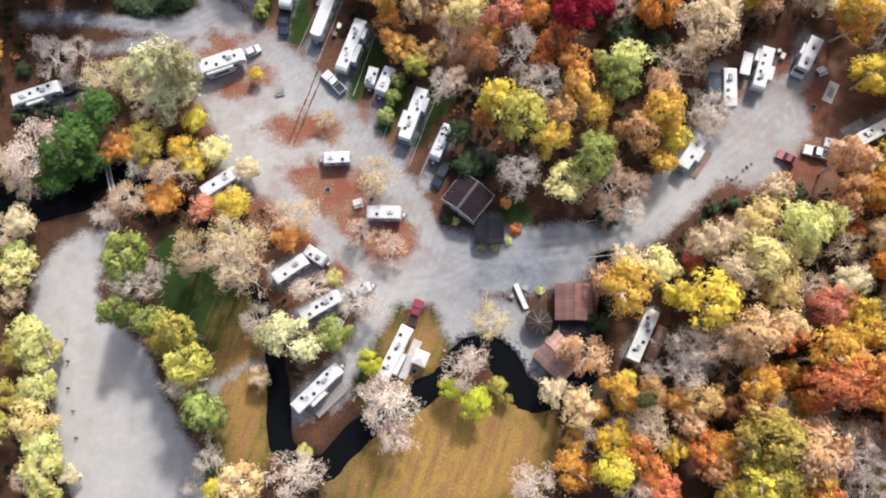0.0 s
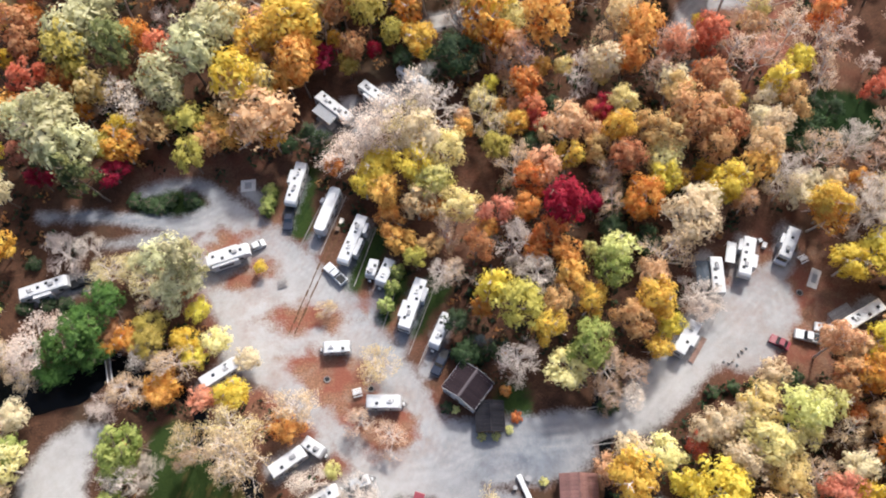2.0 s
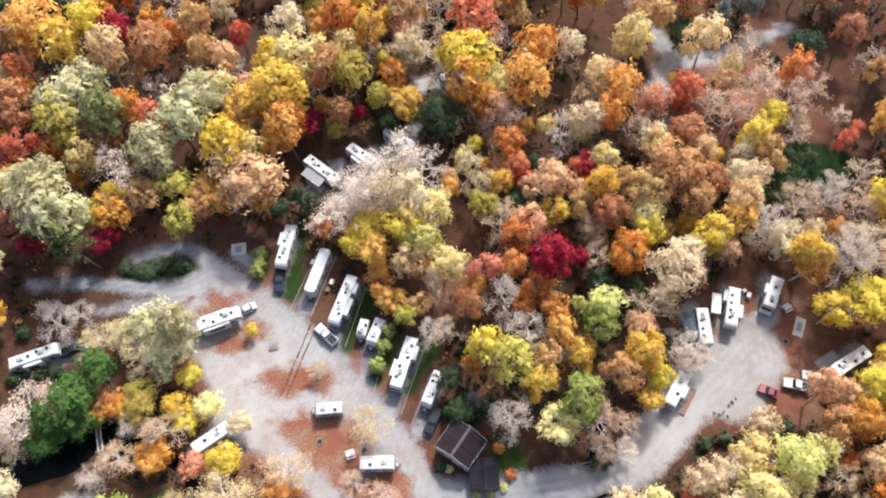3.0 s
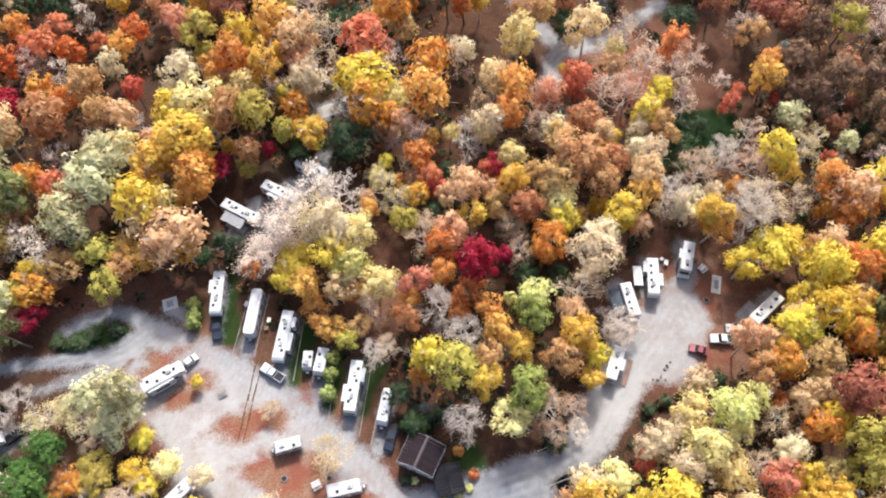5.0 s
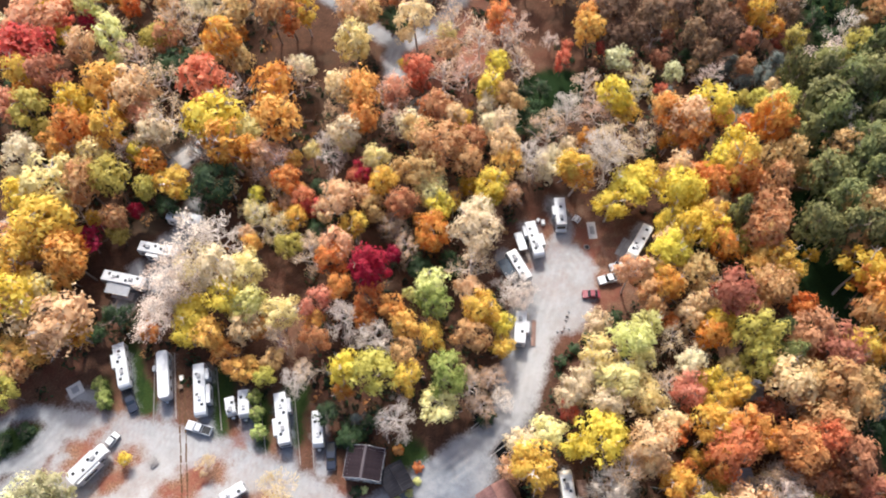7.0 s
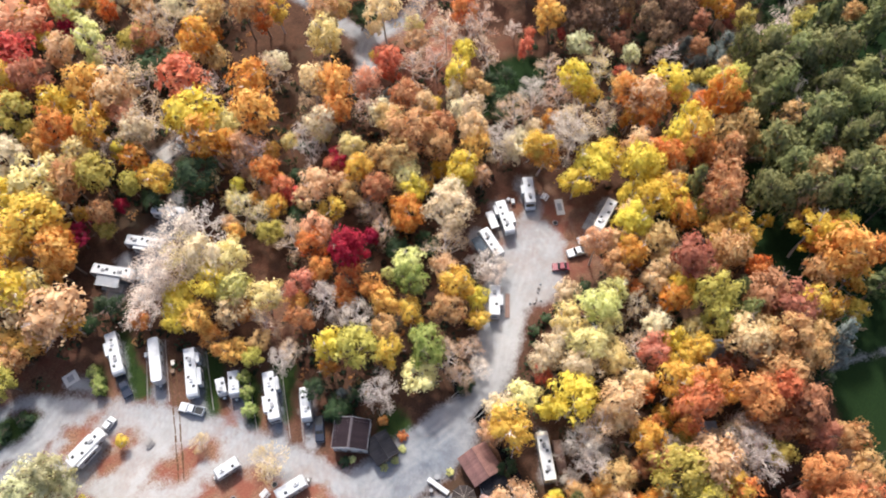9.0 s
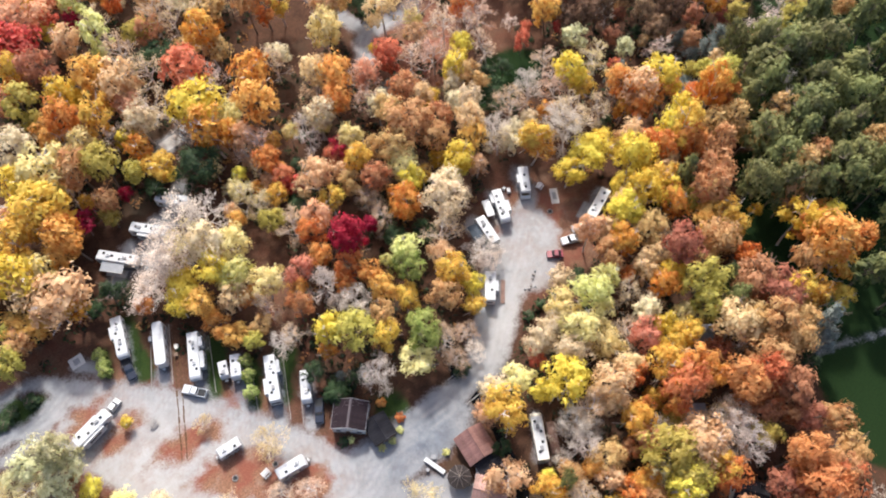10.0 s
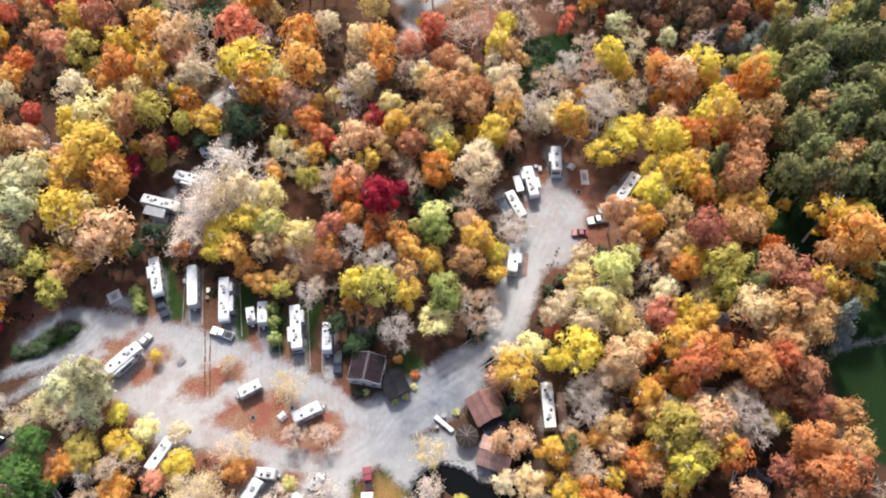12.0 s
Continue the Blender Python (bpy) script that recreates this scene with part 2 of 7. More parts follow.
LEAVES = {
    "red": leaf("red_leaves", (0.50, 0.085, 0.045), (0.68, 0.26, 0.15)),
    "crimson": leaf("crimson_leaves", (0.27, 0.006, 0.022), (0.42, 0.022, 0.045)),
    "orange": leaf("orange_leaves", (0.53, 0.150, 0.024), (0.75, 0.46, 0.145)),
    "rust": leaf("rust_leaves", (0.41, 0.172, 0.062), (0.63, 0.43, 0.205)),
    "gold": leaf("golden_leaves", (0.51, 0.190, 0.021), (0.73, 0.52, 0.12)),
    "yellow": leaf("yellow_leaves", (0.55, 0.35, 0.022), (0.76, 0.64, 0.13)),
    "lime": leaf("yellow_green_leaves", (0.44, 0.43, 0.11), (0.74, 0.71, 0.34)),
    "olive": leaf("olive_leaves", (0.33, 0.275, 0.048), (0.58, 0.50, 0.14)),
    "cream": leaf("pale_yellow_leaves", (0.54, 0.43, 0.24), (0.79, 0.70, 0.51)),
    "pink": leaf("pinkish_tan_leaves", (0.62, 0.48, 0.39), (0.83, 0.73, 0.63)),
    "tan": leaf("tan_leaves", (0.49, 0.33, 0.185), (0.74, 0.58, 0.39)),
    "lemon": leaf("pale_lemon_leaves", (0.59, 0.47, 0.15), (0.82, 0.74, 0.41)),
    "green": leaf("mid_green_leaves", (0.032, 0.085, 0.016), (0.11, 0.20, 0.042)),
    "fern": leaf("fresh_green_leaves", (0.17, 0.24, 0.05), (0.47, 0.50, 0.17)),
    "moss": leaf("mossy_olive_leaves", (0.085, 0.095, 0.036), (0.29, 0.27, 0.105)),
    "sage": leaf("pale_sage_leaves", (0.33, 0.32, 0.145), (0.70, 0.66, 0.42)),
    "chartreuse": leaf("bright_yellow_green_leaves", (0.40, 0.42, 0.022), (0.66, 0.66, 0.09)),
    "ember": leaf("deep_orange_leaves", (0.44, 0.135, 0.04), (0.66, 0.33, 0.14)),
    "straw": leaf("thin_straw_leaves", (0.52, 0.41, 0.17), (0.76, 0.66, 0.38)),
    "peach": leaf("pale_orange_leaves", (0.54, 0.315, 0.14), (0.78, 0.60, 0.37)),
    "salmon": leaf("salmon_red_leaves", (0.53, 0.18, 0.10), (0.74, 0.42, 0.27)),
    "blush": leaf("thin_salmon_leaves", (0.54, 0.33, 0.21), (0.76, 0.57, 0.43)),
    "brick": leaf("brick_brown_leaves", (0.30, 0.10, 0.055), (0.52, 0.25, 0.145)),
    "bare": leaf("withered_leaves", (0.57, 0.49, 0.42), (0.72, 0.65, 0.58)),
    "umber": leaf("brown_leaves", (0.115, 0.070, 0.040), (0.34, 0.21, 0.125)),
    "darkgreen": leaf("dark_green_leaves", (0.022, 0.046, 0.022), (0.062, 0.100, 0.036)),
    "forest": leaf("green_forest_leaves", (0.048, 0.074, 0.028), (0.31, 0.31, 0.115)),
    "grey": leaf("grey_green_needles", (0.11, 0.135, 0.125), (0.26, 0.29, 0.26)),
    # near-black on purpose: shade of the gaps between crowns put into the shrubs' colour
    "thicket": leaf("shaded_thicket_leaves", (0.010, 0.018, 0.010), (0.030, 0.042, 0.018)),
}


# ---- mesh helpers ----
def part(name, bm, material, parent=None, label="", m=None):
    me = bpy.data.meshes.new(name)
    bm.normal_update()
    bm.to_mesh(me)
    bm.free()
    me.materials.append(material)
    ob = new(name, me)
    if m is not None:
        ob.matrix_basis = m
    if parent is not None:
        ob.parent = parent
    return tagged(ob, label)


def shared(name, me, parent, m=None):
    ob = new(name, me)
    ob.parent = parent
    if m is not None:
        ob.matrix_basis = m
    return ob


def thing(name, m, label, category, group=""):
    ob = new(name)
    ob.empty_display_size = 0.3
    ob.matrix_basis = m
    return tagged(ob, label, category, group)


def box(x, y, z, sx, sy, sz, bevel=0.0, segs=2, bm=None):
    """A box with its centre at x, y and its foot at z."""
    bm = bm or bmesh.new()
    made = bmesh.ops.create_cube(bm, size=1.0, matrix=Matrix.Translation((x, y, z + sz / 2)) @ Matrix.Diagonal((sx, sy, sz, 1)))
    if bevel:
        edges = {e for v in made["verts"] for e in v.link_edges}
        bmesh.ops.bevel(bm, geom=list(edges), offset=bevel, segments=segs, affect="EDGES", profile=0.5)
    return bm


def tube(bm, a, b, ra, rb, sides=6, caps=True):
    """A tapered tube from a to b."""
    a, b = Vector(a), Vector(b)
    q = (b - a).to_track_quat("Z", "Y")
    rings = []
    for p, r in ((a, ra), (b, rb)):
        rings.append([bm.verts.new(p + q @ Vector((r * math.cos(k * math.tau / sides), r * math.sin(k * math.tau / sides), 0))) for k in range(sides)])
    for k in range(sides):
        bm.faces.new((rings[0][k], rings[0][(k + 1) % sides], rings[1][(k + 1) % sides], rings[1][k]))
    if caps:
        bm.faces.new(list(reversed(rings[0])))
        bm.faces.new(rings[1])
    return bm


def prism(profile, depth, bm=None):
    """A side profile of (x, z) points drawn out to both sides along y."""
    bm = bm or bmesh.new()
    left = [bm.verts.new((x, -depth / 2, z)) for x, z in profile]
    right = [bm.verts.new((x, depth / 2, z)) for x, z in profile]
    n = len(profile)
    for k in range(n):
        bm.faces.new((left[k], left[(k + 1) % n], right[(k + 1) % n], right[k]))
    bm.faces.new(list(reversed(left)))
    bm.faces.new(right)
    bmesh.ops.recalc_face_normals(bm, faces=bm.faces[:])
    return bm


def bevel_all(bm, offset, segs=2):
    bmesh.ops.bevel(bm, geom=bm.edges[:], offset=offset, segments=segs, affect="EDGES", profile=0.5)
    return bm

# ---- plan: roads, lawns, creek as lines of (x, y, half width) ----
MAIN_ROAD = [(-43.8, 78.7, 3.5), (-34.8, 71.8, 3.2), (-26.8, 63.2, 3.2), (-20.2, 55.1, 3.2), (-13.8, 46.6, 3.2), (-9.3, 39.2, 3.5), (-6.5, 32.7, 3.5), (-4.3, 25.9, 5), (-1.5, 21.4, 6)]
FORK_NORTH = [(-43.8, 78.7, 3), (-46.3, 83.5, 2), (-51.2, 85.9, 1.7), (-56.7, 86, 1.7), (-62.1, 84.3, 1.6)]
FORK_WEST = [(-43.8, 78.7, 3.2), (-50.4, 76.1, 3), (-58.8, 77.6, 1.7), (-69.7, 79.8, 1.4), (-83.1, 81.6, 1.3)]
FORK_LOW = [(-50.3, 74.7, 2.4), (-58.6, 73.2, 1.5), (-69.3, 73.3, 1.3)]
LOOP_ROAD = [(-47.9, 71.8, 2.5), (-47.2, 64.1, 3), (-41.9, 59.8, 5), (-37.4, 52, 7), (-38.5, 46.1, 5), (-33, 41, 3), (-27.7, 34.8, 2.6), (-21.4, 28.7, 2.6), (-16.3, 23.9, 3), (-11.1, 20.7, 5), (-1.5, 21.4, 6)]
LINK_A = [(-39, 58.1, 6), (-30.9, 60.3, 5), (-23.2, 56.6, 4), (-15.7, 50, 3)]
LINK_B = [(-38.2, 48.6, 5), (-29.2, 48, 3), (-20.2, 48.7, 3.5), (-14.9, 45.3, 3)]
LINK_C = [(-21, 35.3, 2), (-15.5, 36, 3), (-9.5, 35.1, 3)]
LINK_D = [(-33.5, 54, 4), (-34.7, 50.6, 4)]
BRIDGE_ROAD = [(-1.5, 21.4, 6), (6.3, 24.3, 4.5), (16, 24.5, 4.5), (25.8, 25.3, 3.2), (31.3, 25.9, 2.8), (35.9, 27.4, 4.5), (41.1, 31.3, 5), (46.3, 35.3, 4.5), (52.7, 39.3, 5), (59.0, 43.4, 6.5), (64.0, 47.4, 5.5), (67.6, 48.2, 4.6), (68.2, 44.1, 3.2)]
EAST_LOT = [(57.1, 38.9, 5), (60.1, 37.4, 4.5), (65.5, 44.5, 5), (57.3, 44.7, 5), (69.7, 53.3, 2.2)]
PLAZA = [(-0.1, 22.6, 7), (7.4, 21.9, 5.5), (17, 21.1, 5), (23.4, 20.6, 3)]
YARD = [(0.4, 16, 5), (2, 9.5, 4), (8.6, 12.1, 3.5), (12.4, 7.6, 4), (14, 2.2, 2)]
SOUTH_DRIVE = [(-9.9, 22.4, 4), (-14.7, 15.2, 2.5), (-18.8, 9.1, 2.2), (-22.4, 3.1, 2.2), (-24.2, -0.4, 2)]
WEST_LOT = [(-67.5, 33.5, 2.2), (-71.6, 30.5, 4.5), (-74.6, 23.6, 6.5), (-73.4, 14.9, 8), (-67.6, 5.8, 9.5), (-65.5, -2.6, 11), (-61.4, -12.1, 12), (-60.4, -17.2, 12)]
FAR_ROAD = [(101.2, 129.9, 2.2), (90.8, 126.4, 2.2), (80.8, 123.1, 2.4), (72.8, 123.6, 3), (68, 122.1, 3), (64.6, 116.3, 2.5)]
FAR_FORK = [(70.2, 123.3, 3), (67.9, 132.8, 2.2), (65.2, 143.9, 2.2), (62.9, 158.8, 2.2)]
CREEK_WEST = [(-94.4, 41.6, 4.6), (-84.3, 42.1, 4.4), (-77.6, 42.7, 4.2), (-70.8, 44, 3.9), (-66.3, 47.1, 3.2), (-59.6, 43.6, 2), (-53, 40.7, 2), (-48.1, 36.3, 1.8), (-47.1, 30, 1.8), (-39.2, 22.7, 1.8), (-36.2, 14.9, 1.8), (-34.6, 7.3, 2.2)]
CREEK_SOUTH = [(-34.6, 7.3, 2.2), (-34.6, -1, 2.4), (-34.4, -8.2, 2.6), (-28, -12.8, 2.4), (-23.2, -10.1, 2.8), (-19.3, -6.4, 2.6), (-12.8, -3.9, 2.4), (-7.9, -0.7, 2.8), (-4, 1.6, 2.2), (0.6, 6.4, 2), (4.9, 6.9, 2.4), (7.8, 3.8, 3), (10.4, -1.7, 3.2), (14.4, -3.5, 2.6), (22, -1.1, 2.2), (25.3, 2.3, 1.4), (27, 9.5, 1.2), (27.9, 16.9, 1.2), (28.7, 23.4, 1.4), (29.3, 28.8, 2), (31.2, 33.7, 1.5), (33, 37.5, 1)]
LAWN_WEST = [(-52.5, 29.8, 5), (-49.8, 22, 7.5), (-46.4, 15, 8.5), (-43.5, 8, 8.5), (-42.2, -0.4, 7), (-41.4, -7.7, 6), (-44.7, -13.4, 5)]
FOOTPATH = [(-47.6, 2.9, 0.8), (-44.1, 5.1, 0.7), (-39.8, 7.2, 0.7), (-36, 7.2, 0.8)]
FIELD_PATH = [(97, -17, 0.45), (105.8, -21, 0.4), (122, -28, 0.4)]
LAWN_SOUTH = [(-20, -17.4, 7), (-13.4, -11.9, 7), (-4, -10.7, 9), (4.6, -8.3, 7), (1.7, -17.1, 12), (12.8, -9, 4), (-9.8, -19.2, 10)]
LAWN_EAST = [(103.9, -14.8, 8), (102.6, -23.5, 11), (98.4, -36.3, 12), (90.8, -37.3, 5)]
LAWN_FAR = [(51.5, 121.4, 6), (53.2, 132.7, 8), (45.9, 135.9, 8), (37.6, 137.3, 6), (57.5, 145.3, 8)]
LAWN_GAP = [(122, 25, 6), (118, 15, 8), (110, 10, 9), (104, 3, 7)]
LAWN_DARK = [(88.1, 87.7, 7), (96.6, 87.2, 7), (83.9, 85, 5)]
LAWN_HOUSE = [(12.2, 32, 3.5), (13, 29.7, 3)]
LAWN_PITCH = [(-12.9, 9.7, 4), (-5.4, 10.1, 4.5), (-7.4, 5, 5), (-18.8, 1.8, 3), (-11.4, 16, 2)]
STRIP_A = [(-25.7, 85.9, 3), (-28.2, 72.6, 2.6)]
STRIP_B = [(0, 56.5, 3), (-5.3, 48.1, 2.4)]
STRIP_C = [(-11.8, 68.8, 3), (-17.5, 58.9, 2.6)]
STRIP_D = [(-7.9, 59, 2.2), (-11.3, 50.6, 2)]
STRIP_E = [(-33.5, 82.4, 1.6), (-34.2, 77, 1.4)]
STRIP_F = [(-55.3, 82.3, 4), (-60.2, 81.8, 4), (-49.3, 81.3, 2.5)]
ISLAND_A = (-26.8, 52.4)
ISLAND_B = (-21.2, 38.8)
ISLAND_C = (-12.0, 28.2)
ISLAND_MOTO = (-38.8, 62.8)
GRAVEL_LINES = [MAIN_ROAD, FORK_NORTH, FORK_WEST, FORK_LOW, LOOP_ROAD, LINK_A, LINK_B, LINK_C, LINK_D, BRIDGE_ROAD, EAST_LOT, PLAZA, YARD, SOUTH_DRIVE, WEST_LOT, FAR_ROAD, FAR_FORK, FOOTPATH, FIELD_PATH]
PADS = [  # a line of gravel under and before each pitch: from, to, half width
    ((-27, 85), (-31, 71), 1.2), ((-19.5, 79), (-26, 65), 1.3), ((-14, 72), (-20.5, 58), 1.5), ((-9, 62), (-15, 49), 1.5),
    ((-3, 57), (-9, 43), 1.4), ((1.5, 49), (-4, 39), 1.4), ((-45, 65), (-35, 70), 2.5), ((-24, 45), (-16, 46), 2.6),
    ((-17, 33.5), (-8, 33), 2.2), ((-47, 40), (-39, 45), 2.2), ((-33, 23), (-24, 27), 2.4), ((-29, 15), (-17, 20), 2.4),
    ((-31, -2), (-22, 5), 2.6), ((-83, 62.5), (-72, 65), 2.2), ((56, 48), (55.5, 56), 2.6), ((62, 51), (64.5, 59), 2.4),
    ((70, 52), (74, 61), 2.2), ((78, 39), (86, 43), 2.2), ((45, 37), (50, 43), 2.6), ((31, 3), (36.5, 11), 0.9),
    ((3, 111), (-12, 97), 2.4), ((-7, 105), (-14, 97), 2.4), ((-16, 103), (-23, 96), 2.4), ((5, 124.5), (13, 125), 2.6), ((-38.4, 83), (-35, 79), 1.6),
]
OPEN_LINES = [LAWN_FAR]
LAWN_LINES = [LAWN_WEST, LAWN_SOUTH, LAWN_EAST, LAWN_GAP, LAWN_DARK, LAWN_HOUSE, LAWN_PITCH, STRIP_A, STRIP_B, STRIP_C, STRIP_D, STRIP_E, STRIP_F]
CREEK_LINES = [CREEK_WEST, CREEK_SOUTH]
ISLANDS = [(*ISLAND_A, 7.8, 2.9, -6), (*ISLAND_B, 9.0, 4.6, -40), (*ISLAND_C, 5.6, 4.3, 12), (*ISLAND_MOTO, 5.4, 2.0, 12), (-42.6, 70.6, 5.0, 1.9, 15)]
CLEARINGS = [(6.5, 101, 4.5), (111, 13, 9), (106, 6.6, 7), (118.4, 13.2, 8), (119.8, 23, 6), (7.6, 75.8, 3.5), (1.6, 64, 3.5), (12, 86.5, 3), (4.8, 70, 3), (10, 81, 3), (85, 106, 7), (104, 104, 6), (59, -28, 6), (56, -30, 4), (-24, -6, 6), (-19, -12, 5), (-84, 33, 6), (-77, 34, 6), (-71, 36, 6), (-66, 39, 6), (-78, 62, 11), (-66, 50, 8), (-80, 47, 7), (-62, 84, 8), (70, 50, 17), (78, 47, 9), (-10, 101, 13), (-62, 72, 9), (-5, 45, 6), (18, 8, 9), (0, 30, 9), (-63, 8, 14), (90, 108, 5), (98, 100, 6), (16, 34, 6), (20, 62, 3.5), (18, 70, 3), (33.6, 6.4, 6.5), (36, 3, 5), (-18, 112, 5), (51.5, 121.4, 6), (53, 132, 8), (46, 136, 8), (38, 137, 6), (57, 145, 8)]


def smooth_line(line, steps=6):
    """The line with round bends, as (x, y, half width)."""
    p = [np.array(q, float) for q in line]
    p = [2 * p[0] - p[1], *p, 2 * p[-1] - p[-2]]
    out = []
    for a, b, c, d in zip(p, p[1:], p[2:], p[3:]):
        for k in range(steps):
            u = k / steps
            out.append(0.5 * (2 * b + (c - a) * u + (2 * a - 5 * b + 4 * c - d) * u * u + (3 * b - a - 3 * c + d) * u ** 3))
    return out + [p[-2]]


def line_field(lines, X, Y):
    """Distance to the rim of the lines' area: negative inside."""
    best = np.full(X.shape, 1e3)
    for line in lines:
        for a, b in zip(line, line[1:]):
            dx, dy = b[0] - a[0], b[1] - a[1]
            u = np.clip(((X - a[0]) * dx + (Y - a[1]) * dy) / max(dx * dx + dy * dy, 1e-9), 0, 1)
            best = np.minimum(best, np.hypot(X - a[0] - u * dx, Y - a[1] - u * dy) - (a[2] + u * (b[2] - a[2])))
    return best


def island_field(X, Y):
    best = np.full(X.shape, 1e3)
    for x, y, ra, rb, turn in ISLANDS:
        c, s = math.cos(radians(turn)), math.sin(radians(turn))
        u, v = (X - x) * c + (Y - y) * s, (Y - y) * c - (X - x) * s
        best = np.minimum(best, (np.hypot(u / ra, v / rb) - 1) * min(ra, rb))
    return best


def wave(X, Y, scale, seed):
    """Smooth uneven values of about -1 to 1."""
    r = np.random.RandomState(seed)
    out = np.zeros(X.shape)
    for k in range(7):
        a, f, ph = r.uniform(0, math.tau), scale * r.uniform(0.6, 1.9), r.uniform(0, math.tau)
        out += np.sin((X * math.cos(a) + Y * math.sin(a)) * f + ph + 1.3 * np.sin((Y * math.cos(a) - X * math.sin(a)) * f * 0.7 + 2 * ph))
    return out / 4.0


ROUND_GRAVEL = [smooth_line(q) for q in GRAVEL_LINES] + [[(*a, w), (*b, w)] for a, b, w in PADS]
TRACKED = [smooth_line(q) for q in (MAIN_ROAD, LOOP_ROAD, BRIDGE_ROAD, SOUTH_DRIVE, FORK_WEST, FAR_ROAD)]
ROUND_LAWN = [smooth_line(q) for q in LAWN_LINES]
ROUND_OPEN = [smooth_line(q) for q in OPEN_LINES]
ROUND_CREEK = [smooth_line(q, 8) for q in CREEK_LINES]


def gravel_field(X, Y):
    d = line_field(ROUND_GRAVEL, X, Y) + 0.45 * wave(X, Y, 0.5, 3)
    return np.maximum(d, -(island_field(X, Y) + 0.75 * wave(X, Y, 0.8, 5)))


def lawn_field(X, Y):
    return line_field(ROUND_LAWN, X, Y) + 0.8 * wave(X, Y, 0.35, 8)


def creek_field(X, Y):
    return line_field(ROUND_CREEK, X, Y) + 0.75 + 0.35 * wave(X, Y, 0.6, 11)


def step(x, lo, hi):
    u = np.clip((x - lo) / (hi - lo), 0, 1)
    return u * u * (3 - 2 * u)


def bed(X, Y):
    """Height of the ground: nearly level, cut by the creek."""
    return 0.10 * wave(X, Y, 0.12, 21) * step(gravel_field(X, Y), 0, 4) - 1.7 * (1 - step(creek_field(X, Y), -0.6, 1.4))


def store(me, name, values):
    a = me.attributes.new(name, "FLOAT", "POINT")
    a.data.foreach_set("value", np.ascontiguousarray(values, np.float32).ravel())


def store_fields(me, X, Y):
    store(me, "gravel", np.clip(0.5 - gravel_field(X, Y) / 2.9, -2, 3))
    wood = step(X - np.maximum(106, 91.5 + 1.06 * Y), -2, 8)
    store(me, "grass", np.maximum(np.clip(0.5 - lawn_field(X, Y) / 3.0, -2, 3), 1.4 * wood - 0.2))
    # below zero: eastern lawn, gap and wood floor darkened by colour to stand for shade
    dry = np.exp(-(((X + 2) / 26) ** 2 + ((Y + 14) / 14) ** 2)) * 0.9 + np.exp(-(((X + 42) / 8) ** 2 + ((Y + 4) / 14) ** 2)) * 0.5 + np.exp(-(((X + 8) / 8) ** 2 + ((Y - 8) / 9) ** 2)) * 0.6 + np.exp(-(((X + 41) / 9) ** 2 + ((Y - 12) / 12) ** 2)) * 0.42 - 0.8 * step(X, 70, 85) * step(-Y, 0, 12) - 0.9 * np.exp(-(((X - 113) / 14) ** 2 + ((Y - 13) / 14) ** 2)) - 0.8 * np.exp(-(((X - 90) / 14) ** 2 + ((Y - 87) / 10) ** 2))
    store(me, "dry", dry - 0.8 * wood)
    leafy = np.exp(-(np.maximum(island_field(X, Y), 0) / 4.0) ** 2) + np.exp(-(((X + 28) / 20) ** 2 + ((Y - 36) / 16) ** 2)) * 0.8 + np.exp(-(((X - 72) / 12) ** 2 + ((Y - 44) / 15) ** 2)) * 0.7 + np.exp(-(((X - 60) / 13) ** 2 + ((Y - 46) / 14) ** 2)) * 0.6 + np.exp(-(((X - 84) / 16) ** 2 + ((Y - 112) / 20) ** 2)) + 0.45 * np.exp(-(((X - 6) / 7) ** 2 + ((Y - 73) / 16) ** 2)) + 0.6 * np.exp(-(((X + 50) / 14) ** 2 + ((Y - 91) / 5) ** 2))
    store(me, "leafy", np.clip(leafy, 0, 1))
    pale = np.exp(-(((X + 36) / 11) ** 2 + ((Y - 53) / 12) ** 2)) + np.exp(-(((X + 68) / 14) ** 2 + ((Y - 2) / 40) ** 2)) * 1.2
    pale += 0.9 * np.exp(-(((X + 14) / 9) ** 2 + ((Y - 18) / 8) ** 2)) + 0.9 * np.exp(-(((X - 44) / 12) ** 2 + ((Y - 33) / 8) ** 2)) + 0.55 * np.exp(-(((X - 62) / 12) ** 2 + ((Y - 44) / 9) ** 2)) + 0.5 * np.exp(-(((X + 22) / 14) ** 2 + ((Y - 48) / 12) ** 2))
    store(me, "pale", np.clip(pale, 0, 1))
    # plaza and pitch patches put tree and caravan shade into the gravel colour
    shaded_slate = np.exp(-(((X - 13) / 15) ** 2 + ((Y - 21) / 8) ** 2)) + 1.3 * np.exp(-(((X + 68) / 20) ** 2 + ((Y - 83) / 9) ** 2)) + np.exp(-(((X - 30) / 30) ** 2 + ((Y - 140) / 20) ** 2)) + 0.15 * np.exp(-(((X - 62) / 14) ** 2 + ((Y - 48) / 12) ** 2))
    for a, b, w in PADS[:6]:
        shaded_slate += 0.8 * np.exp(-(np.hypot(X - (a[0] + b[0]) / 2, Y - (a[1] + b[1]) / 2) / 6) ** 2)
    store(me, "shaded_slate", np.clip(shaded_slate, 0, 1.0))
    centre = line_field([[(q[0], q[1], 0.0) for q in line] for line in TRACKED], X, Y)
    store(me, "track", np.exp(-((centre - 0.85) / 0.32) ** 2) + 0.6 * np.exp(-((centre - 2.3) / 0.35) ** 2))


